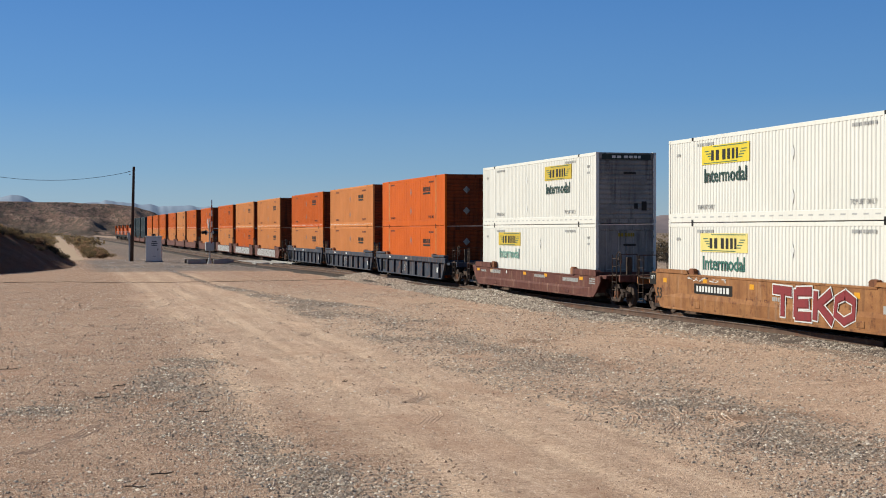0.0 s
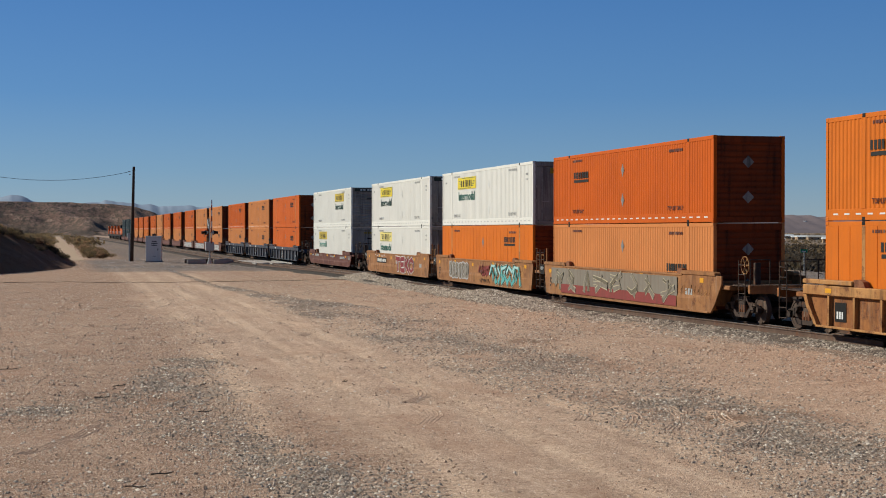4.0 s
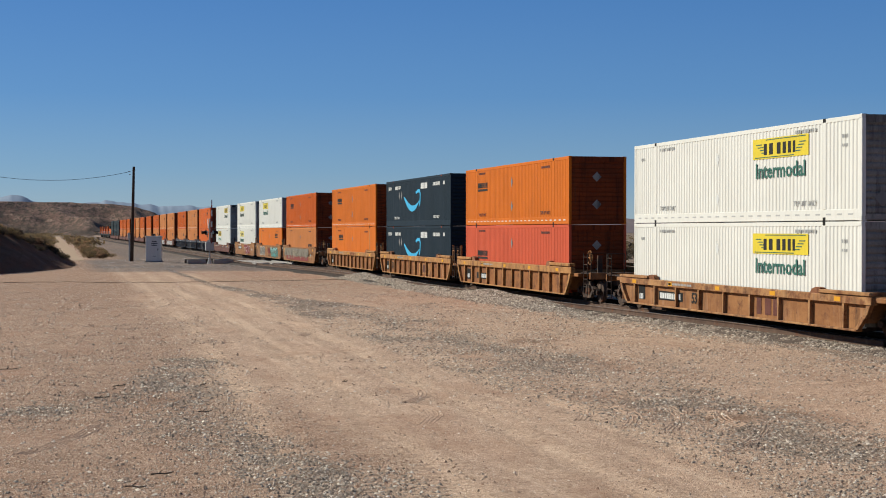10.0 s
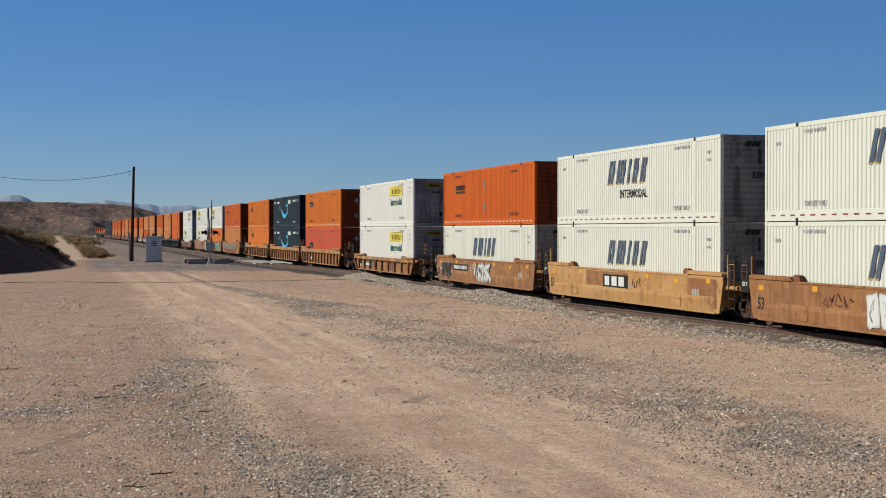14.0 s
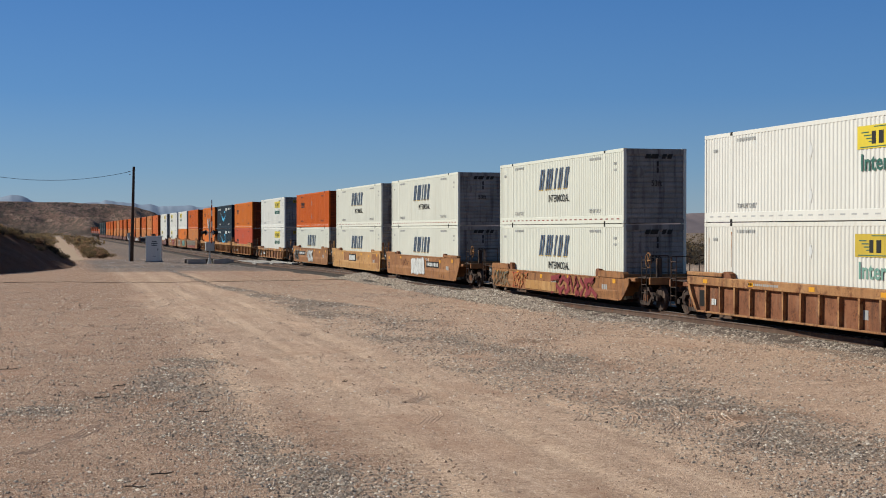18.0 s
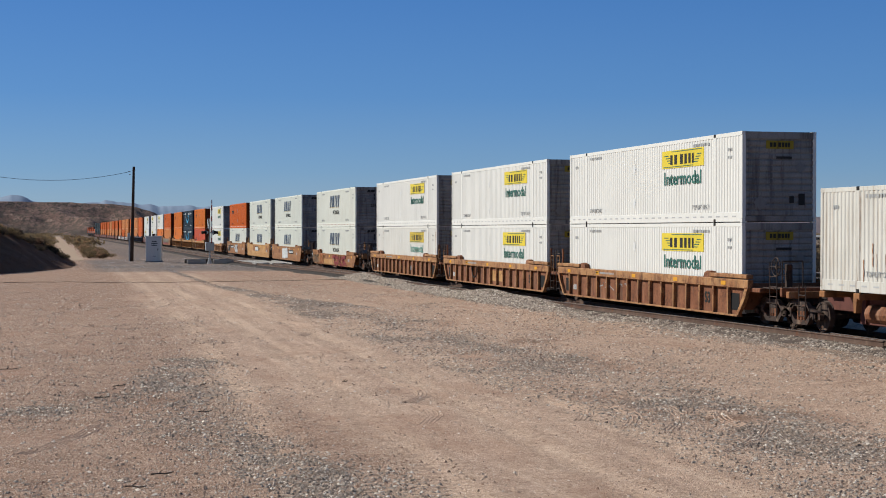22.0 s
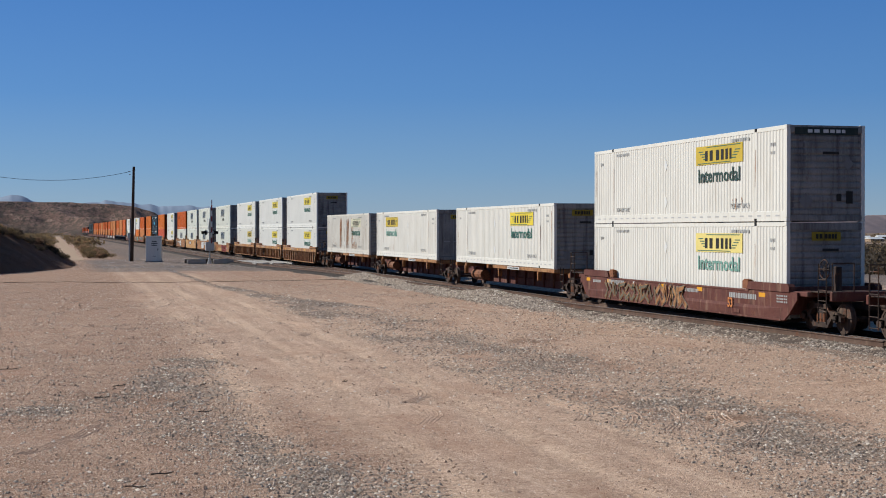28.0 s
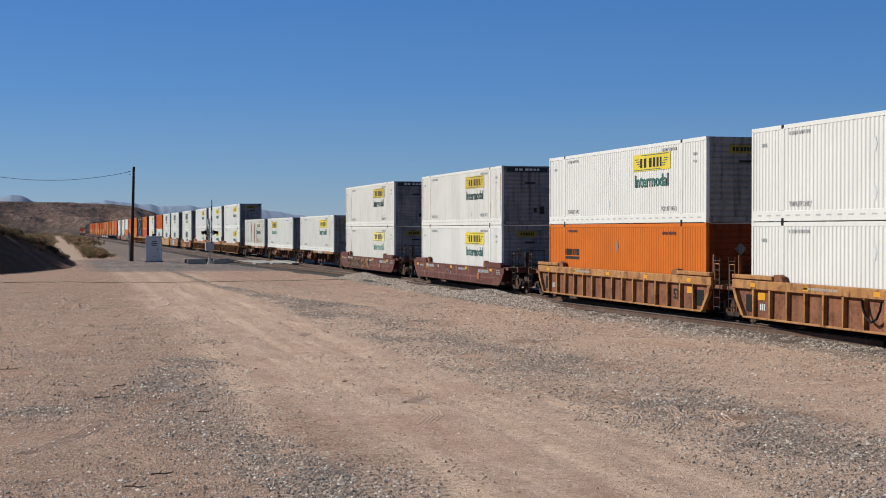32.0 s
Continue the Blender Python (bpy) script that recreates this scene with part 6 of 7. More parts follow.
def sheet(name, xs, ys, height, material, masks=None):
    px, py = np.meshgrid(xs, ys)
    pz = height(px, py)
    co = np.stack([px, py, pz], -1).reshape(-1, 3)
    ny, nx = px.shape
    idx = np.arange(nx * ny).reshape(ny, nx)
    faces = np.stack([idx[:-1, :-1], idx[:-1, 1:], idx[1:, 1:], idx[1:, :-1]], -1).reshape(-1, 4)
    me = bpy.data.meshes.new(name)
    me.vertices.add(len(co))
    me.vertices.foreach_set("co", co.astype(np.float32).ravel())
    me.loops.add(faces.size)
    me.loops.foreach_set("vertex_index", faces.astype(np.int32).ravel())
    me.polygons.add(len(faces))
    me.polygons.foreach_set("loop_start", np.arange(0, faces.size, 4, dtype=np.int32))
    me.polygons.foreach_set("use_smooth", np.ones(len(faces), dtype=bool))
    me.update(calc_edges=True)
    for key, f in (masks or {}).items():
        a = me.attributes.new(key, "FLOAT", "POINT")
        a.data.foreach_set("value", f(px, py).astype(np.float32).ravel())
    me.materials.append(material)
    return new(name, me)


def ground():
    xs = spread([(-4200, -60, 26, 0.35), (-60, -6, 30, 0.6), (-6, 21, 210, 1), (21, 60, 40, 1.3), (60, 4200, 30, 2.6)])
    ys = spread([(-700, 12, 30, 0.4), (12, 52, 330, 1), (52, 180, 320, 1.25), (180, 420, 60, 1.2), (420, 4800, 36, 2.2)])
    tagged(sheet("ground", xs, ys, height_at, M["ground"], {"gravel": gravel_at, "track": track_at, "rough": rough_at, "scrubby": scrubby_at, "grey": grey_at, "drive": drive_at, "stain": stain_at}), "pale sandy dirt lot with gravel and tyre tracks", "ground", kind="structure")


# ---------------------------------------------------------------- stones
def scatter(name, places, sizes, heights, material, label, seed, flat=0.36):
    """Many small angular stones as one mesh."""
    rng = np.random.default_rng(seed)
    n = len(places)
    base = np.array([(1, 1, -0.5), (-1, 1, -0.5), (-1, -1, -0.5), (1, -1, -0.5), (0.4, 0, 1), (-0.4, 0, 1)]) * 0.5
    tris = np.array([(0, 1, 5), (0, 5, 4), (1, 2, 5), (2, 3, 4), (2, 4, 5), (3, 0, 4)])
    co = base[None] * rng.uniform(0.6, 1.15, (n, 6, 3)) * np.array([1, 0.8, flat]) * np.stack([rng.uniform(0.6, 1.6, n), np.ones(n), rng.uniform(0.55, 1.2, n)], -1)[:, None] + rng.uniform(-0.16, 0.16, (n, 6, 3)) * np.array([1, 1, 0.3])
    a = rng.uniform(0, 2 * np.pi, n)
    c, s = np.cos(a)[:, None], np.sin(a)[:, None]
    x, y = co[..., 0] * c - co[..., 1] * s, co[..., 0] * s + co[..., 1] * c
    tilt = rng.uniform(-0.35, 0.35, (n, 1))
    z = co[..., 2] + x * tilt
    out = np.stack([x, y, z], -1) * sizes[:, None, None]
    out += np.stack([places[:, 0], places[:, 1], heights + sizes * 0.12], -1)[:, None]
    faces = (tris[None] + np.arange(n)[:, None, None] * 6).reshape(-1, 3)
    me = bpy.data.meshes.new(name)
    me.vertices.add(n * 6)
    me.vertices.foreach_set("co", out.astype(np.float32).ravel())
    me.loops.add(faces.size)
    me.loops.foreach_set("vertex_index", faces.astype(np.int32).ravel())
    me.polygons.add(len(faces))
    me.polygons.foreach_set("loop_start", np.arange(0, faces.size, 3, dtype=np.int32))
    me.update(calc_edges=True)
    me.materials.append(material)
    return tagged(new(name, me), label, "stones", kind="stuff")


def stones():
    rng = np.random.default_rng(5)

    def fan(count, near, far, power):
        """Random places in the wedge of the lot, thinning out with distance."""
        d = near + (far - near) * rng.random(count) ** power
        return np.stack([d * rng.uniform(-0.05, 0.62, count), d], -1)
    for name, span, count, lo, hi, label in (
            ("gravel", (15, 48, 1.15), 230000, 0.016, 0.060, "grey and white gravel strewn over the sandy lot"),
            ("gravel_far", (48, 112, 1.1), 120000, 0.035, 0.085, "grey gravel in a low ridge on the lot"),
            ("crossing_gravel", (116, 178, 1.0), 60000, 0.05, 0.13, "grey gravel round the level crossing")):
        pts = fan(count, *span)
        pts = pts[pts[:, 0] < 20]
        g = gravel_at(pts[:, 0], pts[:, 1])
        pts = pts[rng.random(len(pts)) < np.clip(g * 1.25 - 0.10, 0, 1) ** 1.2]
        size = lo * 0.8 + (hi * 1.1 - lo * 0.8) * rng.random(len(pts)) ** 2.8
        scatter(name, pts, size, height_at(pts[:, 0], pts[:, 1]), M["crossing_stone"] if name == "crossing_gravel" else M["lot_gravel"], label, 7, 0.68)
    pts = fan(235000, 15, 100, 1.85)
    pts = pts[pts[:, 0] < 20.3]
    clump = smooth_noise(pts[:, 0], pts[:, 1], 1.3, 61) * smooth_noise(pts[:, 0], pts[:, 1], 4.0, 62)
    pts = pts[rng.random(len(pts)) < (0.03 + 2.3 * clump ** 1.3) * (1.0 - 0.6 * drive_at(pts[:, 0], pts[:, 1]))]
    size = (0.012 + 0.040 * rng.random(len(pts)) ** 5) * np.clip(pts[:, 1] / 26, 0.9, 1.7)
    scatter("pebbles", pts, size, height_at(pts[:, 0], pts[:, 1]), M["pebble"], "small scattered tan and white pebbles on the dirt", 9, 0.95)


def tyre_prints():
    """Ribs of sand that turning tyres have pressed up, as curved ridges side by side; and rows of lug marks."""
    def ridge_line(bm, pts, w, h):
        last = None
        for x, y in pts:
            z = float(height_at(np.array([[x]]), np.array([[y]]))[0, 0])
            ring = [bm.verts.new((x - w, y, z - 0.004)), bm.verts.new((x, y, z + h)), bm.verts.new((x + w, y, z - 0.004))]
            if last:
                bm.faces.new((last[0], last[1], ring[1], ring[0]))
                bm.faces.new((last[1], last[2], ring[2], ring[1]))
            last = ring
    arcs = [((8.5, 23.6), (9.05, 26.4), 0.30), ((8.95, 22.6), (9.75, 25.8), 0.35), ((9.6, 22.4), (10.6, 25.0), 0.3), ((9.4, 19.9), (11.4, 22.2), 0.1),
            ((10.9, 22.2), (11.6, 24.4), -0.3), ((7.2, 45.0), (8.0, 52.0), 0.5), ((6.3, 27.0), (7.0, 30.5), 0.4), ((5.9, 24.0), (6.4, 26.6), 0.25), ((-0.6, 22.4), (1.0, 26.6), 0.1)]
    for a, b, bow in arcs:
        bm = bmesh.new()
        for r in range(4):
            pts = []
            for i in range(13):
                f = i / 12
                pts.append((a[0] + (b[0] - a[0]) * f + bow * math.sin(math.pi * f) + r * 0.085, a[1] + (b[1] - a[1]) * f))
            ridge_line(bm, pts, 0.024, 0.0075)
        tagged(part("tyre_print", bm, M["print"]), "ribbed tyre print pressed into the sand", "tyre print", "tyre prints", kind="stuff")
    for x0, y0, x1, y1, n in ((3.75, 17.4, 4.2, 20.2, 12), (4.5, 17.2, 4.9, 19.6, 10), (4.3, 36.0, 4.5, 45.0, 16)):
        bm = bmesh.new()
        for i in range(n):
            f = i / (n - 1)
            x, y = x0 + (x1 - x0) * f, y0 + (y1 - y0) * f
            z = float(height_at(np.array([[x]]), np.array([[y]]))[0, 0])
            v = [bm.verts.new(p) for p in ((x - 0.15, y - 0.03, z), (x + 0.15, y - 0.05, z), (x + 0.15, y + 0.06, z), (x - 0.15, y + 0.07, z), (x - 0.13, y + 0.01, z + 0.008), (x + 0.13, y, z + 0.008))]
            bm.faces.new((v[0], v[1], v[5], v[4]))
            bm.faces.new((v[4], v[5], v[2], v[3]))
        tagged(part("tyre_print", bm, M["print"]), "row of tyre lug marks in the sand", "tyre print", "tyre prints", kind="stuff")


def litter():
    """Dry sticks and dark lumps that lie about the lot."""
    rng = random.Random(77)
    for x, y, n, ang in ((1.4, 20.05, 0.30, 5), (-1.0, 36.0, 0.45, 8), (1.3, 31.2, 0.3, 30), (2.6, 26.5, 0.25, -20), (3.0, 31.0, 0.3, 60), (0.9, 29.4, 0.3, 10), (6.0, 31.0, 0.12, 0), (1.0, 19.1, 0.3, -30)):
        bm = bmesh.new()
        c, s = math.cos(radians(ang)), math.sin(radians(ang))
        pts = [(-n / 2 * c, -n / 2 * s, 0.03), (-n / 6 * c, -n / 6 * s + 0.02, 0.035), (n / 6 * c, n / 6 * s - 0.01, 0.03), (n / 2 * c, n / 2 * s, 0.05)]
        for p, q in zip(pts[:-1], pts[1:]):
            rod(bm, p, q, 0.011, 5, 0.008)
        rod(bm, pts[1], (pts[1][0] + 0.05, pts[1][1] + 0.07, 0.06), 0.01, 4, 0.006)
        z = float(height_at(np.array([[x]]), np.array([[y]]))[0, 0])
        tagged(part("stick", bm, M["tie"], at=(x, y, z - 0.01)), "short dark dry stick on the dirt", "stick", "sticks on the lot")


# ---------------------------------------------------------------- the track
def shoulder(d, y):
    """Height of the ballast at d metres from the centre line; on the lot side it widens with the turnout."""
    d = np.where(d < 0, np.maximum(-d - 0.66 * lead(y), 0.0), d)
    return np.where(d < 1.25, 0.12, 0.12 - 0.26 * np.clip((d - 1.25) / 1.0, 0, 1))


def lead(y):
    """How far the turnout's outer rail has left the main line's near rail."""
    return np.interp(np.asarray(y, dtype=float), [33, 38, 44, 50, 56, 62, 72], [0.22, 0.34, 0.62, 1.0, 1.35, 1.62, 1.745])


def along(y):
    return TRACK_X - 1.0e-5 * np.maximum(0.0, y - 150.0) ** 2


def mound_at(px, py):
    """Loose heaps of ballast left beside the rail."""
    h = np.zeros(np.shape(px))
    for mx, my, r, k in ((19.65, 95.5, 4.5, 0.36), (19.7, 86.5, 4.0, 0.22), (19.65, 66.5, 3.6, 0.40), (19.75, 60.5, 3.0, 0.24), (19.7, 76, 5.0, 0.15)):
        h = h + k * np.exp(-((px - mx) / 0.75) ** 2 - ((py - my) / r) ** 2)
    return h


def track():
    ys = np.concatenate([np.arange(-430, 24, 4.0), np.arange(24, 125, 0.3), np.arange(125, 420, 2.0), np.arange(420, 1500, 15.0)])
    ds = np.concatenate([np.arange(-4.0, -1.4, 0.12), np.arange(-1.4, 1.5, 0.35), np.arange(1.5, 3.5, 0.3)])
    bed = sheet("ballast_bed", ds, ys, lambda d, y: shoulder(d, y) + mound_at(d + TRACK_X, y) + (smooth_noise(d + 50, y, 0.4, 41) - 0.5) * 0.09 * (np.abs(d) > 1.3), M["ballast_bed"])
    co = np.empty(len(bed.data.vertices) * 3, dtype=np.float32)
    bed.data.vertices.foreach_get("co", co)
    co = co.reshape(-1, 3)
    co[:, 0] += along(co[:, 1])
    bed.data.vertices.foreach_set("co", co.ravel())
    tagged(bed, "grey crushed-stone ballast under the track", "ballast", kind="structure")
    prof = [(-0.07, 0.0), (0.07, 0.0), (0.07, 0.012), (0.012, 0.035), (0.012, 0.13), (0.035, 0.14), (0.036, 0.165), (0.028, 0.172), (-0.028, 0.172), (-0.036, 0.165), (-0.035, 0.14), (-0.012, 0.13), (-0.012, 0.035), (-0.07, 0.012)]
    stations = np.concatenate([np.arange(-430, 150, 20.0), np.arange(150, 1500, 25.0)])
    for s in (-1, 1):
        bm, head = bmesh.new(), bmesh.new()
        last = None
        for y in stations:
            x = float(along(y)) + s * 0.755
            ring = [bm.verts.new((x + a, y, RAIL_Z - 0.174 + b)) for a, b in prof]
            if last:
                for i in range(len(prof)):
                    j = (i + 1) % len(prof)
                    bm.faces.new((last[i], last[j], ring[j], ring[i]))
            last = ring
        rail = part("rail", bm, M["rail"])
        tagged(rail, "brown steel rail with a worn shiny head", "rail", "rails", kind="structure")
        last = None
        for y in stations:
            x = float(along(y)) + s * 0.755
            pair = [head.verts.new((x + a, y, RAIL_Z + 0.001)) for a in (-0.026, 0.026)]
            if last:
                head.faces.new((last[0], last[1], pair[1], pair[0]))
            last = pair
        part("rail_head", head, M["railhead"], rail, "polished running band")
    # ties: the ones that the camera sees best, one by one
    me = shared("tie", lambda bm: soft_box(bm, -1.3, 1.3, -0.115, 0.115, -0.17, 0.0, 0.012), M["tie"])
    bed_top = RAIL_Z - 0.176
    rng = random.Random(4)
    for i in range(170):
        y = 27.0 + 0.5 * i
        k = int(round(float(lead(y)) / 0.12))
        t = part("tie", shared(f"tie{k}", lambda bm: soft_box(bm, -1.25 - 0.73 * 0.12 * k, 1.3, -0.115, 0.115, -0.17, 0.0, 0.012), M["tie"]) if y < 98 else me, None, bed, at=(TRACK_X + rng.uniform(-0.05, 0.05), y, bed_top))
        t.rotation_euler = (0, 0, rng.uniform(-0.012, 0.012))
    bm = bmesh.new()
    for i in range(500):
        y = 112.0 + 0.5 * i
        x = float(along(y))
        bx(bm, x - 1.3, x + 1.3, y - 0.115, y + 0.115, bed_top - 0.17, bed_top)
    for i in range(260):
        y = 26.5 - 0.5 * i
        bx(bm, TRACK_X - 1.25, TRACK_X + 1.3, y - 0.115, y + 0.115, bed_top - 0.17, bed_top)
    far = part("ties_far", bm, M["tie"], bed)
    tagged(far, "weathered wooden ties", kind="stuff")
    # loose ballast
    rg = np.random.default_rng(11)
    n = 110000
    y = 24 + 100 * rg.random(n) ** 1.25
    d = np.where(rg.random(n) < 0.8, -0.8 - 3.2 * rg.random(n), rg.uniform(-0.8, 1.6, n))
    edge = 0.88 + lead(y)
    keep = (d < -edge) & (rg.random(n) < np.clip((1.5 + edge + d) / 0.8, 0.06, 1)) | (rg.random(n) < 0.09)
    keep |= mound_at(d + TRACK_X, y) > 0.12
    keep &= ~((np.abs(np.abs(d) - 0.755) < 0.1)) & ~(np.abs(d + 0.755 + lead(y)) < 0.09)
    y, d = y[keep], d[keep]
    z = np.maximum(shoulder(d, y), -0.01) + mound_at(d + TRACK_X, y)
    heap = np.stack([rg.uniform(-3.9, -1.4, 18000), rg.uniform(54, 106, 18000)], -1)
    heap = heap[mound_at(heap[:, 0] + TRACK_X, heap[:, 1]) > 0.05]
    hz = np.maximum(shoulder(heap[:, 0], heap[:, 1]), -0.02) + mound_at(heap[:, 0] + TRACK_X, heap[:, 1])
    scatter("heaped_ballast", heap + np.array([TRACK_X, 0.0]), 0.05 + 0.06 * rg.random(len(heap)), hz, M["ballast"], "heaps of loose grey ballast beside the rail", 15, 0.8)
    scatter("ballast_stones", np.stack([d + TRACK_X, y], -1), 0.03 + 0.05 * rg.random(len(y)), z, M["ballast"], "loose grey ballast stones beside the rails", 13, 0.8)
    # the level crossing: panels between and beside the rails
    crossing = tagged(new("level_crossing"), "grey concrete level crossing over the rails", "level crossing")
    crossing.location = (TRACK_X, 133.0, RAIL_Z - 0.01)
    for k, (x0, x1) in enumerate(((-1.5, -0.86), (-0.64, 0.64), (0.86, 2.0))):
        for i in range(5):
            part("crossing_panel", shared(f"crossing_panel{k}", lambda bm: soft_box(bm, x0, x1, 0.02, 2.56, -0.12, 0.0, 0.02), M["concrete"]), None, crossing, at=(0, i * 2.6, 0))


def siding_at(y):
    """Centre line of the siding, which swings out from the main line."""
    f = np.clip((np.asarray(y, dtype=float) - 98) / 46, 0, 1)
    return along(np.asarray(y, dtype=float)) - lead(y) - 2.5 * f * f * (3 - 2 * f)


def siding():
    ys = np.concatenate([np.arange(84, 180, 1.0), np.arange(180, 420, 3.0), np.arange(420, 1400, 15.0)])
    ds = np.arange(-2.6, 2.4, 0.25)
    bed = sheet("siding_bed", ds, ys, lambda d, y: 0.125 - 0.26 * np.clip((np.abs(d) - 1.6) / 0.6, 0, 1) + (smooth_noise(d + 50, y, 0.4, 43) - 0.5) * 0.07, M["oily_ballast"])
    co = np.empty(len(bed.data.vertices) * 3, dtype=np.float32)
    bed.data.vertices.foreach_get("co", co)
    co = co.reshape(-1, 3)
    co[:, 0] += siding_at(co[:, 1])
    bed.data.vertices.foreach_set("co", co.ravel())
    tagged(bed, "dark oily ballast under the siding", "ballast", kind="structure")
    prof = [(-0.07, 0.0), (0.07, 0.0), (0.07, 0.012), (0.012, 0.035), (0.012, 0.13), (0.035, 0.14), (0.036, 0.165), (0.028, 0.172), (-0.028, 0.172), (-0.036, 0.165), (-0.035, 0.14), (-0.012, 0.13), (-0.012, 0.035), (-0.07, 0.012)]
    for s, start in ((-1, 35), (1, 88)):
        bm, head = bmesh.new(), bmesh.new()
        last = pair0 = None
        for y in np.concatenate([np.arange(start, 150, 3.0), np.arange(150, 1400, 25.0)]):
            x = float(siding_at(y)) + s * 0.755
            ring = [bm.verts.new((x + a, y, RAIL_Z - 0.174 + b)) for a, b in prof]
            pair = [head.verts.new((x + a, y, RAIL_Z + 0.001)) for a in (-0.026, 0.026)]
            if last:
                for i in range(len(prof)):
                    j = (i + 1) % len(prof)
                    bm.faces.new((last[i], last[j], ring[j], ring[i]))
                head.faces.new((pair0[0], pair0[1], pair[1], pair[0]))
            last, pair0 = ring, pair
        rail = tagged(part("siding_rail", bm, M["rail"]), "brown steel rail of the siding", "rail", "rails", kind="structure")
        part("rail_head", head, M["railhead"], rail, "polished running band")
    bm = bmesh.new()
    for i in range(560):
        y = 90.0 + 0.5 * i
        x = float(siding_at(y))
        bx(bm, x - 1.3, x + 1.3, y - 0.115, y + 0.115, RAIL_Z - 0.34, RAIL_Z - 0.172)
    tagged(part("ties_far", bm, M["tie"], bed), "weathered wooden ties", kind="stuff")
    crossing = tagged(new("level_crossing"), "grey concrete level crossing over the siding", "level crossing")
    crossing.location = (float(siding_at(138)), 133.0, RAIL_Z - 0.008)
    for k, (x0, x1) in enumerate(((-0.64, 0.64), (0.86, 1.9))):
        for i in range(5):
            part("crossing_panel", shared(f"siding_panel{k}", lambda bm: soft_box(bm, x0, x1, 0.02, 2.56, -0.12, 0.0, 0.02), M["concrete"]), None, crossing, at=(0, i * 2.6, 0))


# ---------------------------------------------------------------- things by the crossing
def utility_pole():
    bm = bmesh.new()
    rod(bm, (0, 0, -0.3), (0.25, 0, 10.0), 0.19, 12, 0.13)
    p = tagged(part("pole_shaft", bm, M["pole"]), "")
    root = tagged(new("utility_pole"), "tall dark wooden utility pole with one wire", "utility pole")
    p.parent = root
    bm = bmesh.new()
    soft_box(bm, -0.30, -0.16, -0.03, 0.03, 0.0, 2.4, 0.01)
    part("conduit", bm, M["alu"], root, "pale metal conduit")
    bm = bmesh.new()
    soft_box(bm, -0.42, -0.14, -0.1, 0.1, 2.4, 3.0, 0.02)
    part("meter_box", bm, M["alu"], root)
    bm = bmesh.new()
    rod(bm, (-0.1, 0, 9.45), (-0.32, 0, 9.5), 0.05, 8)
    part("insulator", bm, M["alu"], root)
    bm = bmesh.new()
    rod(bm, (-0.1, 0, 9.15), (-0.26, 0, 9.2), 0.04, 8)
    part("insulator", bm, M["alu"], root)
    root.location = (8.0, 160.0, 0)
    # the wire sags away to the left
    w = bmesh.new()
    a, b = Vector((7.75, 160.0, 9.45)), Vector((-10.2, 158.0, 9.7))
    pts = []
    for i in range(33):
        f = i / 32
        q = a.lerp(b, f)
        q.z -= 1.12 * 4 * f * (1 - f)
        pts.append(q)
    for q, r in zip(pts[:-1], pts[1:]):
        rod(w, q, r, 0.022, 5)
    tagged(part("overhead_wire", w, M["black"]), "thin black overhead wire from the pole", "wire")
    # the next pole, which holds its other end
    bm = bmesh.new()
    rod(bm, (0, 0, -0.3), (0, 0, 10.2), 0.18, 12, 0.13)
    root2 = tagged(new("utility_pole"), "dark wooden utility pole beyond the lot", "utility pole")
    part("pole_shaft", bm, M["pole"], root2)
    root2.location = (-10.3, 158.0, 0)


def ground_line():
    """A rod added on the ground to draw a thin dark line across the lot."""
    bm = bmesh.new()
    last = None
    for i in range(61):
        x = -3.0 + 22.4 * i / 60
        y = 95.2 - 1.6 * math.sin(math.pi * min(1, max(0, (x - 1) / 16))) + 0.12 * math.sin(x * 1.7)
        z = float(height_at(np.array([[x]]), np.array([[y]]))[0, 0]) + 0.03
        if last:
            rod(bm, last, (x, y, z), 0.013, 5)
        last = (x, y, z)
    tagged(part("cable", bm, M["iron"]), "thin dark cable lying across the dirt lot", "cable")


def signal_cabinet():
    c = tagged(new("signal_cabinet"), "grey metal signal cabinet beside the track", "cabinet")
    bm = bmesh.new()
    soft_box(bm, -0.78, 0.78, -0.7, 0.7, 0.12, 2.55, 0.03)
    part("body", bm, M["white"], c)
    bm = bmesh.new()
    soft_box(bm, -0.84, 0.84, -0.76, 0.76, 2.55, 2.68, 0.03)
    part("roof", bm, M["white"], c)
    bm = bmesh.new()
    soft_box(bm, -0.9, 0.9, -0.8, 0.8, -0.05, 0.12, 0.02)
    part("plinth", bm, M["concrete"], c)
    d = bmesh.new()
    soft_box(d, -0.62, 0.62, -0.725, -0.69, 0.2, 2.45, 0.01)
    door = part("door", d, M["white"], c)
    bm = bmesh.new()
    soft_box(bm, 0.42, 0.50, -0.76, -0.72, 1.2, 1.4, 0.01)
    part("handle", bm, M["iron"], door)
    for z, w in ((2.1, 0.5), (1.9, 0.66), (1.72, 0.6), (0.6, 0.3)):
        bm = bmesh.new()
        bx(bm, -w / 2 + 0.1, w / 2 + 0.1, -0.729, -0.726, z - 0.04, z + 0.04)
        part("notice_bar", bm, M["ink"] if z > 1 else M["mark_grey"], door)
    bm = bmesh.new()
    soft_box(bm, -0.16, 0.16, -0.16, 0.16, 2.68, 2.9, 0.03)
    part("vent", bm, M["iron"], c)
    c.location = (10.0, 155.0, 0)
    c.rotation_euler = (0, 0, radians(-8))


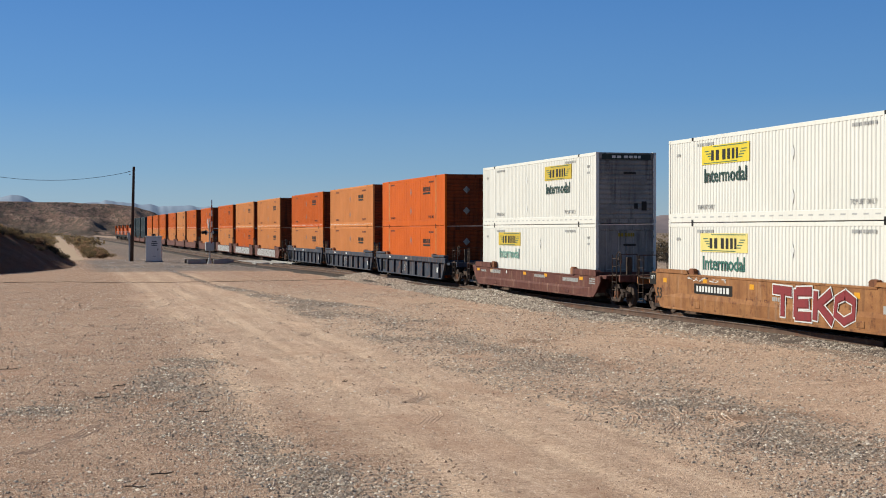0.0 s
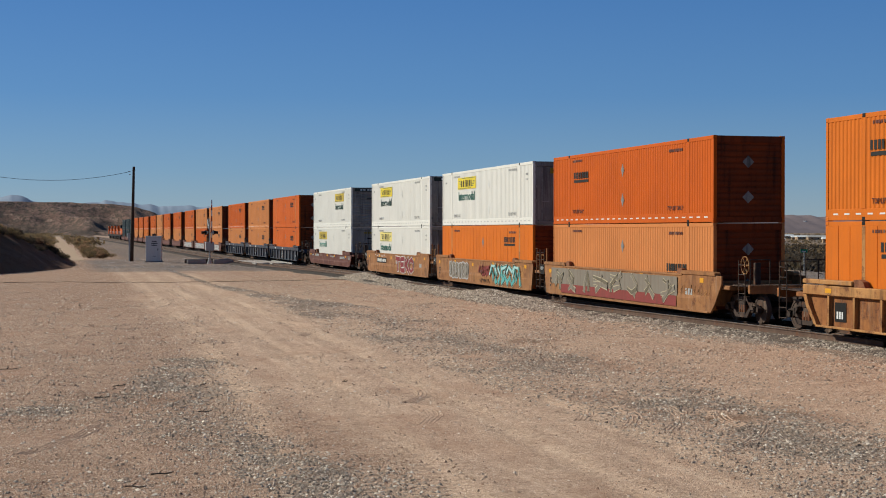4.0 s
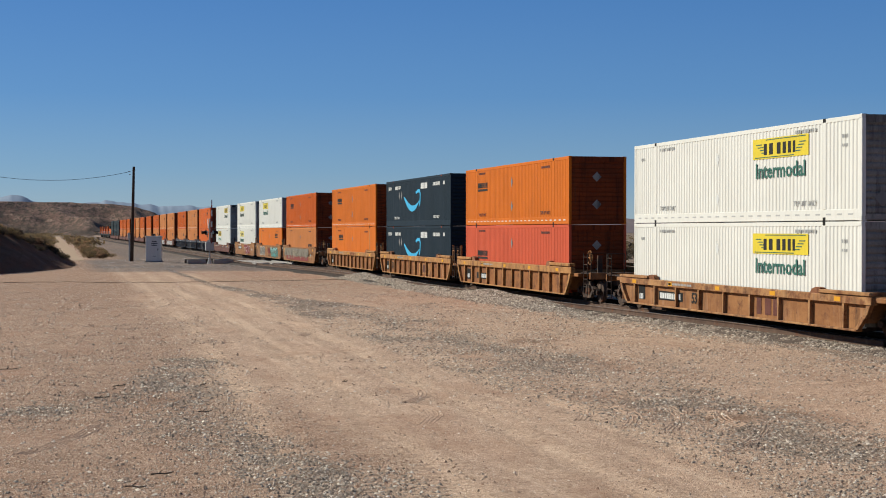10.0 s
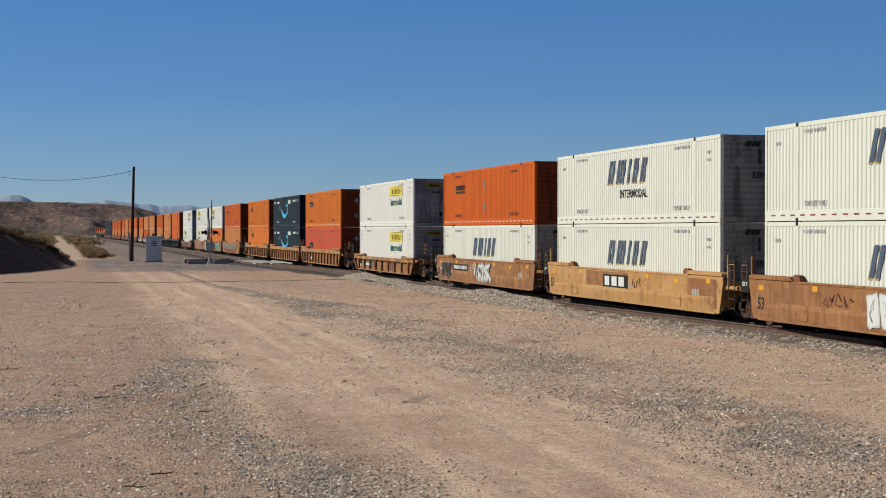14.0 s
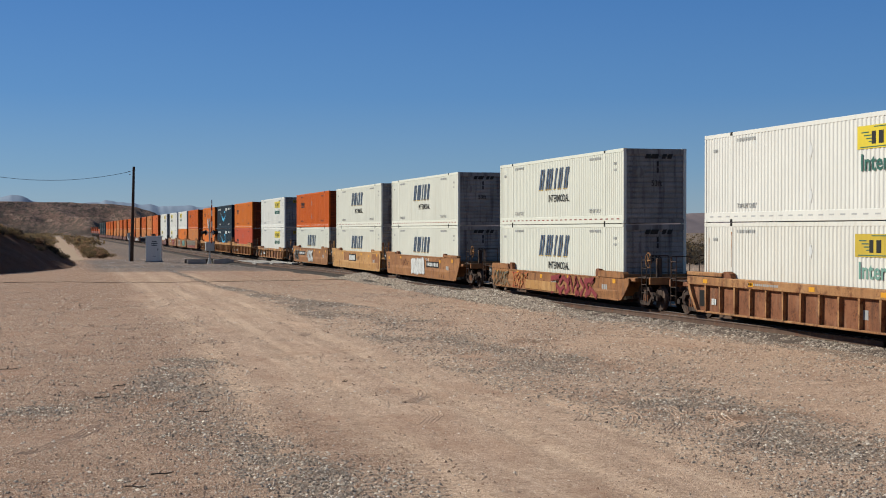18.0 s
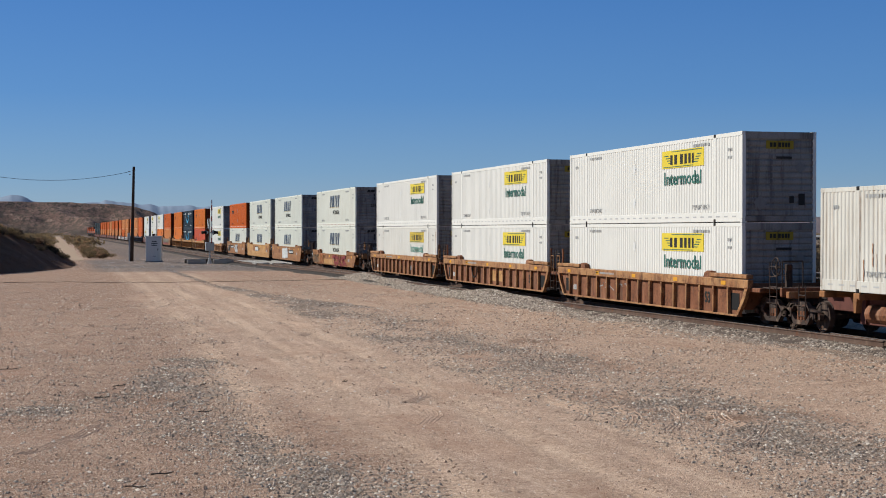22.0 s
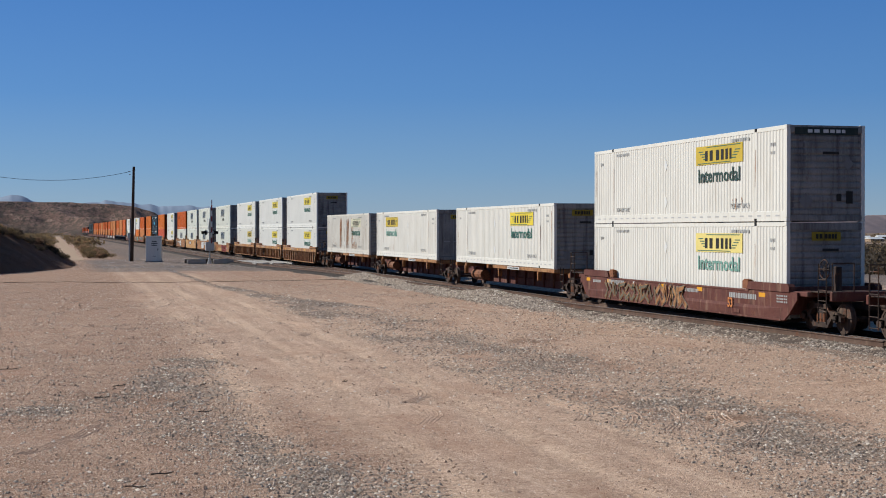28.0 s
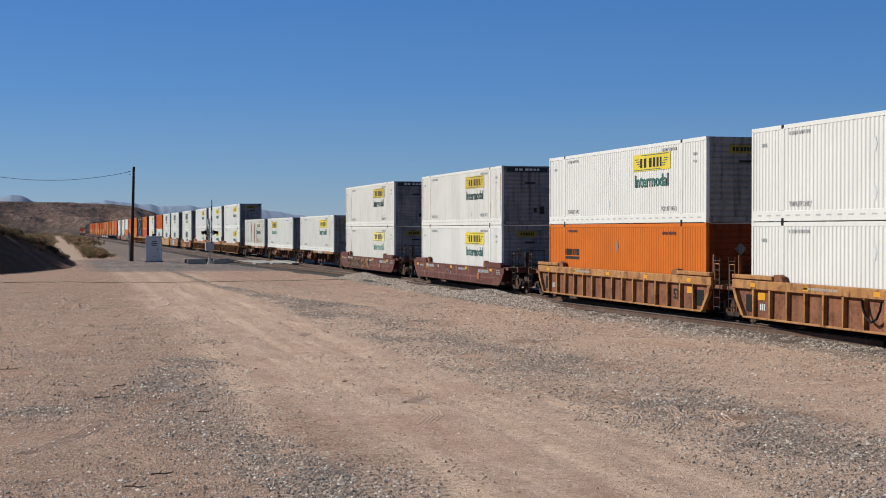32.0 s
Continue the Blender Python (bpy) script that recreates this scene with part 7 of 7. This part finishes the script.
def crossing_signal():
    s = tagged(new("crossing_signal"), "crossing signal with flashers and raised striped gate arm", "crossing signal")
    bm = bmesh.new()
    rod(bm, (0, 0, 0), (0, 0, 4.4), 0.07, 10)
    part("mast", bm, M["alu"], s)
    bm = bmesh.new()
    rod(bm, (0, 0, 0), (0, 0, 0.5), 0.26, 10, 0.12)
    part("mast_foot", bm, M["alu"], s)
    bm = bmesh.new()
    soft_box(bm, -0.42, 0.42, -0.3, 0.25, 1.25, 2.1, 0.04)
    part("gate_mechanism", bm, M["alu"], s, "grey gate motor box")
    for i in range(8):
        bm = bmesh.new()
        soft_box(bm, 0.10, 0.22, -0.38, -0.30, 2.0 + i * 0.53, 2.53 + i * 0.53, 0.008)
        part("gate_arm", bm, M["mark_white"] if i % 2 else M["spray_maroon"], s)
    bm = bmesh.new()
    rod(bm, (-0.6, 0.0, 3.05), (0.6, 0.0, 3.05), 0.035, 6)
    part("cross_bar", bm, M["iron"], s)
    for x, y in ((-0.35, -0.38), (0.35, -0.38), (-0.35, 0.38), (0.35, 0.38)):
        d = 1 if x > 0 else -1
        bm = bmesh.new()
        rod(bm, (x, y, 3.05), (x + d * 0.04, y, 3.05), 0.27, 16)
        rod(bm, (x, y, 3.09), (x + d * 0.42, y, 3.02), 0.15, 12, 0.13)
        f = part("flasher", bm, M["black"], s)
        bm = bmesh.new()
        rod(bm, (x - d * 0.16, y, 3.05), (x, y, 3.05), 0.10, 12, 0.16)
        part("lamp_housing", bm, M["alu"], f)
    for a in (-1, 1):
        bm = bmesh.new()
        slab(bm, [(-0.6, -0.11), (0.6, -0.11), (0.6, 0.11), (-0.6, 0.11)], -0.02, 0.02)
        b = part("crossbuck", bm, M["mark_white"], s, "white crossbuck board", at=(-0.12 - 0.05 * a, 0.0, 3.9))
        b.rotation_euler = (a * radians(45), 0, 0)
    s.location = (14.8, 146.0, 0)
    # concrete barrier beams round its foot
    for x0, x1, y0, y1 in ((12.5, 14.3, 144.6, 145.0), (15.0, 17.0, 144.6, 145.0), (12.5, 17.0, 147.4, 147.8)):
        bm = bmesh.new()
        soft_box(bm, x0, x1, y0, y1, 0, 0.42, 0.04)
        tagged(part("guard_beam", bm, M["concrete"] if x1 - x0 < 2.2 else M["tie"]), "grey weathered beam guarding the crossing signal", "barrier", "beams round the signal")


# ---------------------------------------------------------------- berm, scrub and the far land
def berm_height(px, py):
    ridge = [(4.0, 161), (0.4, 147.5), (-3.0, 135), (-6.5, 123), (-12, 109), (-22, 95), (-40, 83)]
    top = np.interp(px, [-40, -12, -6.5, -3.0, -0.5, 1.5, 3.0], [4.6, 4.4, 3.9, 3.15, 1.7, 0.45, -0.3])
    d = near_line(px, py, ridge)
    h = top * np.clip(1 - d / 5.6, 0, 1) ** 0.85
    return h + (smooth_noise(px, py, 2.2, 51) - 0.5) * 0.55 * np.clip(h, 0, 1) + (smooth_noise(px, py, 0.7, 52) - 0.5) * 0.25 * np.clip(h, 0, 1) - 0.12


def berm():
    rg = np.random.default_rng(29)
    pts = np.stack([rg.uniform(-20, 3.5, 5000), rg.uniform(95, 160, 5000)], -1)
    hh = berm_height(pts[:, 0], pts[:, 1])
    keep = hh > 0.1
    scatter("bank_rubble", pts[keep], 0.04 + 0.16 * rg.random(int(keep.sum())) ** 3, hh[keep], M["berm"], "dark stones and clods on the earth bank", 31, 0.7)
    tagged(sheet("berm", np.arange(-44, 8, 0.4), np.arange(72, 176, 0.6), berm_height, M["berm"]), "dark earth bank in its own shade", "earth bank", kind="structure")


def tuft_mesh(name, material, count, size, spread_r, tall, seed):
    """A desert shrub's crown: many small leaf blades in an uneven dome."""
    rng = np.random.default_rng(seed)
    lobes = rng.uniform(-0.6, 0.6, (6, 2)) * spread_r
    co, faces = [], []
    for i in range(count):
        l = lobes[rng.integers(0, 6)]
        a, r = rng.uniform(0, 2 * np.pi), spread_r * 0.55 * np.sqrt(rng.random())
        z = tall * (0.12 + 0.88 * rng.random() ** 0.7) * max(0.15, 1 - (r / (spread_r * 0.6)) ** 2 * 0.7)
        c = np.array([l[0] + r * np.cos(a), l[1] + r * np.sin(a), z])
        d1, d2 = rng.normal(size=3), rng.normal(size=3)
        d1 /= np.linalg.norm(d1)
        d2 -= d1 * d2.dot(d1)
        d2 /= np.linalg.norm(d2)
        s = size * rng.uniform(0.6, 1.3)
        k = len(co)
        co += [c + d1 * s, c + d2 * s * 0.42, c - d1 * s, c - d2 * s * 0.42]
        faces.append((k, k + 1, k + 2, k + 3))
    me = bpy.data.meshes.new(name)
    me.from_pydata([tuple(v) for v in co], [], faces)
    me.materials.append(material)
    return me


def shrubs():
    kinds = []
    for i in range(5):
        mat_leaf = M[("scrub", "scrub", "scrub", "scrub_dry", "brush")[i]]
        kinds.append((tuft_mesh("crown", mat_leaf, 500, 0.078, 0.8, 0.8, 60 + i), i))

    def stem_mesh():
        bm = bmesh.new()
        rng = random.Random(3)
        for i in range(7):
            a = 2 * math.pi * i / 7 + rng.uniform(-0.3, 0.3)
            rod(bm, (0, 0, -0.05), (0.45 * math.cos(a), 0.45 * math.sin(a), 0.55), 0.03, 5, 0.012)
        bmesh.ops.recalc_face_normals(bm, faces=bm.faces)
        me = bpy.data.meshes.new("stems")
        bm.to_mesh(me)
        bm.free()
        me.materials.append(M["pole"])
        return me
    stems = stem_mesh()
    rng = random.Random(8)

    def shrub(x, y, z, size, kind):
        me, i = kinds[kind]
        s = tagged(new("shrub"), "dead tan desert shrub" if i == 3 else "dark brown brush on the earth bank" if i == 4 else "dry olive-brown desert shrub on sandy soil", "shrub", "desert shrubs")
        part("crown", me, None, s)
        part("stems", stems, None, s)
        s.matrix_basis = pose(x, y, z, 0, 0, rng.uniform(0, 360)) @ Matrix.Diagonal((size, size * rng.uniform(0.8, 1.2), size * rng.uniform(0.75, 1.1), 1))
    # both sides of the dirt road beyond the crossing
    for i in range(110):
        y = 178 + 300 * rng.random() ** 1.3
        mid = 2.0
        if rng.random() < 0.5:
            x = mid + 2.2 + rng.uniform(0, 2.8) + (y - 170) * 0.004
        else:
            x = mid - 1.9 - rng.uniform(0, 9)
        shrub(x, y, 0, rng.uniform(0.45, 0.95) * (1 + (y - 170) * 0.003), rng.choice((0, 1, 2, 2, 1, 3)))
    # thick clumps where the road leaves the crossing
    for i in range(46):
        y = 176 + 70 * rng.random()
        x = rng.uniform(3.6, 6.4) + (y - 176) * 0.012 if i % 2 else rng.uniform(-4.6, -0.2)
        shrub(x, y, 0, rng.uniform(0.9, 1.5), rng.choice((0, 1, 2, 1, 3)))
    # on the bank
    for i in range(95):
        x = rng.uniform(-13, -0.2)
        y = np.interp(x, [-22, -12, -6.5, -3.0, 0.4], [95, 109, 123, 135, 147.5]) + rng.uniform(-2.6, 3.5)
        z = float(berm_height(np.array([[x]]), np.array([[float(y)]]))[0, 0])
        shrub(x, float(y), z - 0.05, rng.uniform(0.4, 1.1), rng.choice((0, 1, 2, 3)))
    # dark brush down the bank's near slope
    for i in range(42):
        x = rng.uniform(-9.0, 1.4)
        y = float(np.interp(x, [-12, -6.5, -3.0, 0.4, 4.0], [109, 123, 135, 147.5, 161])) - rng.uniform(0.6, 4.6)
        z = float(berm_height(np.array([[x]]), np.array([[y]]))[0, 0])
        shrub(x, y, max(z, 0.0) - 0.05, rng.uniform(0.5, 1.0), rng.choice((4, 4, 4, 0)))
    # far scrub on the plain, left and right of the line
    rg = np.random.default_rng(17)
    n, leaves = 6500, 12
    yy = 330 + 2100 * rg.random(n) ** 1.6
    xx = np.where(rg.random(n) < 0.55, rg.uniform(-0.24, 0.03, n) * yy, rg.uniform(0.02, 0.62, n) * yy + 20)
    keep = np.abs(xx - along(yy)) > 8 + yy * 0.004
    keep &= (np.abs(xx - 2.0) > 2.0) | (yy > 900)
    leaf_cloud("far_scrub", xx[keep], yy[keep], leaves, rg, M["scrub"], "low brown desert scrub over the far plain")
    # the dark brush across the track
    yy = 150 + 520 * rg.random(3600) ** 1.6
    xx = 92 + (yy * 0.70 - 80) * rg.random(3600)
    leaf_cloud("valley_brush", xx, yy, leaves, rg, M["brush"], "dense dark brown brush across the track")


def leaf_cloud(name, xx, yy, leaves, rg, material, label):
    """Many low bushes as one mesh of leaf blades."""
    xx, yy = np.repeat(xx, leaves), np.repeat(yy, leaves)
    m = len(xx)
    s = np.repeat(rg.uniform(0.5, 1.4, m // leaves), leaves) * (1 + yy / 1600)
    centre = np.stack([xx + rg.normal(size=m) * s * 0.5, yy + rg.normal(size=m) * s * 0.5, height_at(xx, yy) + s * (0.1 + 0.75 * rg.random(m))], -1)
    d1, d2 = rg.normal(size=(m, 3)), rg.normal(size=(m, 3))
    d1 *= (s * 0.34 / np.linalg.norm(d1, axis=1))[:, None]
    d2 *= (s * 0.22 / np.linalg.norm(d2, axis=1))[:, None]
    co = np.stack([centre + d1, centre + d2, centre - d1, centre - d2], 1).reshape(-1, 3).tolist()
    faces = np.arange(m * 4).reshape(-1, 4).tolist()
    me = bpy.data.meshes.new(name)
    me.from_pydata(co, [], faces)
    me.materials.append(material)
    tagged(new(name, me), label, "scrub", kind="stuff")


def dirt_road():
    bm = bmesh.new()
    last = None
    for i in range(40):
        y = 163 + 12 * i + 0.12 * i * i
        mid = 2.0
        w = 1.25
        ring = [bm.verts.new((mid + k * w + 0.25 * math.sin(y * 0.05 + k), y, 0.03)) for k in (-1, -0.3, 0.3, 1)]
        if last:
            for j in range(3):
                bm.faces.new((last[j], last[j + 1], ring[j + 1], ring[j]))
        last = ring
    tagged(part("dirt_road", bm, M["road_sand"]), "pale sandy dirt road beyond the crossing", "road", kind="structure")


def hills():
    """The low mesa to the left, with gullies down its face."""
    def mesa(px, py):
        edge = 1010 + 70 * (smooth_noise(px, py * 0, 60, 61) - 0.5) + 0.25 * px
        top = np.interp(px, [-900, -39, 20, 42, 62, 76, 84, 98, 118], [27, 26.4, 26.0, 25.2, 23.6, 20.0, 15.0, 8.0, -3.0])
        ramp = np.clip((py - edge) / 170, 0, 1)
        gully = smooth_noise(px + 0.35 * py, py * 0.12, 21, 62)
        fine = smooth_noise(px + 0.2 * py, py * 0.25, 7, 63)
        h = top * ramp ** 0.8 - 4 * ramp * (1 - ramp) * (13.0 * gully + 4.5 * fine)
        for x0, w, k in ((27, 13, 4.5), (52, 10, 3.0), (-20, 14, 3.0), (-52, 12, 2.5)):      # spurs, steeper on the side away from the sun
            u = px - x0 - 0.10 * (py - 1080)
            h = h + k * 4 * ramp * (1 - ramp) * np.exp(-(u / np.where(u > 0, w * 0.45, w)) ** 2)
        return h + (smooth_noise(px, py, 12, 64) - 0.5) * 1.3 * np.clip(ramp * 3, 0.2, 1) - 1.4
    tagged(sheet("mesa_hill", np.arange(-500, 140, 2.5), np.concatenate([np.arange(900, 1260, 4.0), np.arange(1260, 1700, 40.0)]), mesa, M["hill"]), "low brown desert mesa cut by gullies", "hill", kind="structure")

    def ridge(name, y0, where, heights, material, label, seed):
        xs = np.linspace(where[0], where[-1], 420)
        ys = np.array([y0, y0 + 60, y0 + 140, y0 + 220, y0 + 320])

        def h(px, py):
            base = np.interp(px, where, heights)
            f = np.clip((py - y0) / 220, 0, 1)
            return base * f * (0.88 + 0.24 * (0.5 * smooth_noise(px, py * 0, 75, seed) + 0.3 * smooth_noise(px, py * 0, 30, seed + 1) + 0.2 * smooth_noise(px, py * 0, 12, seed + 2))) - 4
        tagged(sheet(name, xs, ys, h, material), label, "mountains", kind="structure")
    ridge("far_mountains", 4200, [-1600, -300, -116, -40, 30, 110, 200, 300, 400, 520, 760], [56, 72, 108, 86, 74, 86, 90, 78, 84, 78, 46], M["far_range"], "faint blue far mountain range", 71)
    ridge("right_mountains", 3900, [600, 1100, 1500, 1620, 1700, 1900, 2300, 3000, 4000], [20, 24, 30, 44, 40, 58, 50, 60, 40], M["near_range"], "hazy brown mountains across the valley", 75)


def valley():
    """Low pale houses among the brush across the track, a street sign on its post, a tank on the far slope."""
    rng = random.Random(19)
    for i in range(16):
        y = rng.uniform(820, 1250)
        x = y * math.tan(radians(25.6 + 0.42 * i + rng.uniform(-0.15, 0.15)))
        w, tall = rng.uniform(6, 15), rng.uniform(2.6, 3.6)
        h = tagged(new("house"), "low pale-roofed desert house among dark brush", "house", "houses across the valley")
        bm = bmesh.new()
        bx(bm, -w / 2, w / 2, -4, 4, 0, tall * 0.7)
        part("wall", bm, M["road_sand"], h)
        bm = bmesh.new()
        slab(bm, [(-4.6, tall * 0.7), (0, tall * 1.15), (4.6, tall * 0.7)], -w / 2 - 0.4, w / 2 + 0.4)
        part("roof", bm, M["mark_white"] if rng.random() < 0.7 else M["concrete"], h, "pale roof")
        for k in (-0.3, 0.05, 0.3):
            bm = bmesh.new()
            bx(bm, k * w - 0.5, k * w + 0.5, -4.04, -4.0, tall * 0.25, tall * 0.55)
            part("window", bm, M["glass"], h)
        z = float(height_at(np.array([[float(x)]]), np.array([[float(y)]]))[0, 0])
        h.matrix_basis = pose(x, y, z + 0.2, 0, 0, rng.uniform(-25, 5))
    post = tagged(new("street_sign"), "green street sign on a thin grey post", "street sign")
    bm = bmesh.new()
    rod(bm, (0, 0, 0), (0, 0, 2.7), 0.045, 8)
    part("post", bm, M["alu"], post)
    bm = bmesh.new()
    soft_box(bm, -0.45, 0.45, -0.02, 0.02, 2.55, 2.95, 0.01)
    board = part("board", bm, M["sign_green"], post)
    bm = bmesh.new()
    bx(bm, -0.3, 0.2, -0.03, -0.022, 2.64, 2.76)
    part("name_bar", bm, M["mark_white"], board)
    post.location = (83.4, 153.8, -1.86)
    bm = bmesh.new()
    rod(bm, (0, 0, 0), (0, 0, 5.0), 6.0, 20)
    tank = tagged(new("water_tank"), "white water tank on the far slope", "water tank")
    part("shell", bm, M["mark_white"], tank)
    bm = bmesh.new()
    rod(bm, (0, 0, 5.0), (0, 0, 6.2), 6.1, 20, 0.6)
    part("roof", bm, M["mark_white"], tank)
    tank.location = (2193, 4040, 26.0)


ground()
stones()
tyre_prints()
litter()
track()
siding()
utility_pole()
ground_line()
signal_cabinet()
crossing_signal()
berm()
dirt_road()
shrubs()
hills()
valley()
train()


def motions():
    """The whole train rolls away along its line."""
    times = [2.0 * i for i in range(17)]
    for ob, y, z in RIDERS:
        walk(ob, [(t, on_track(y + travelled(t), RAIL_Z + z)) for t in times])


motions()
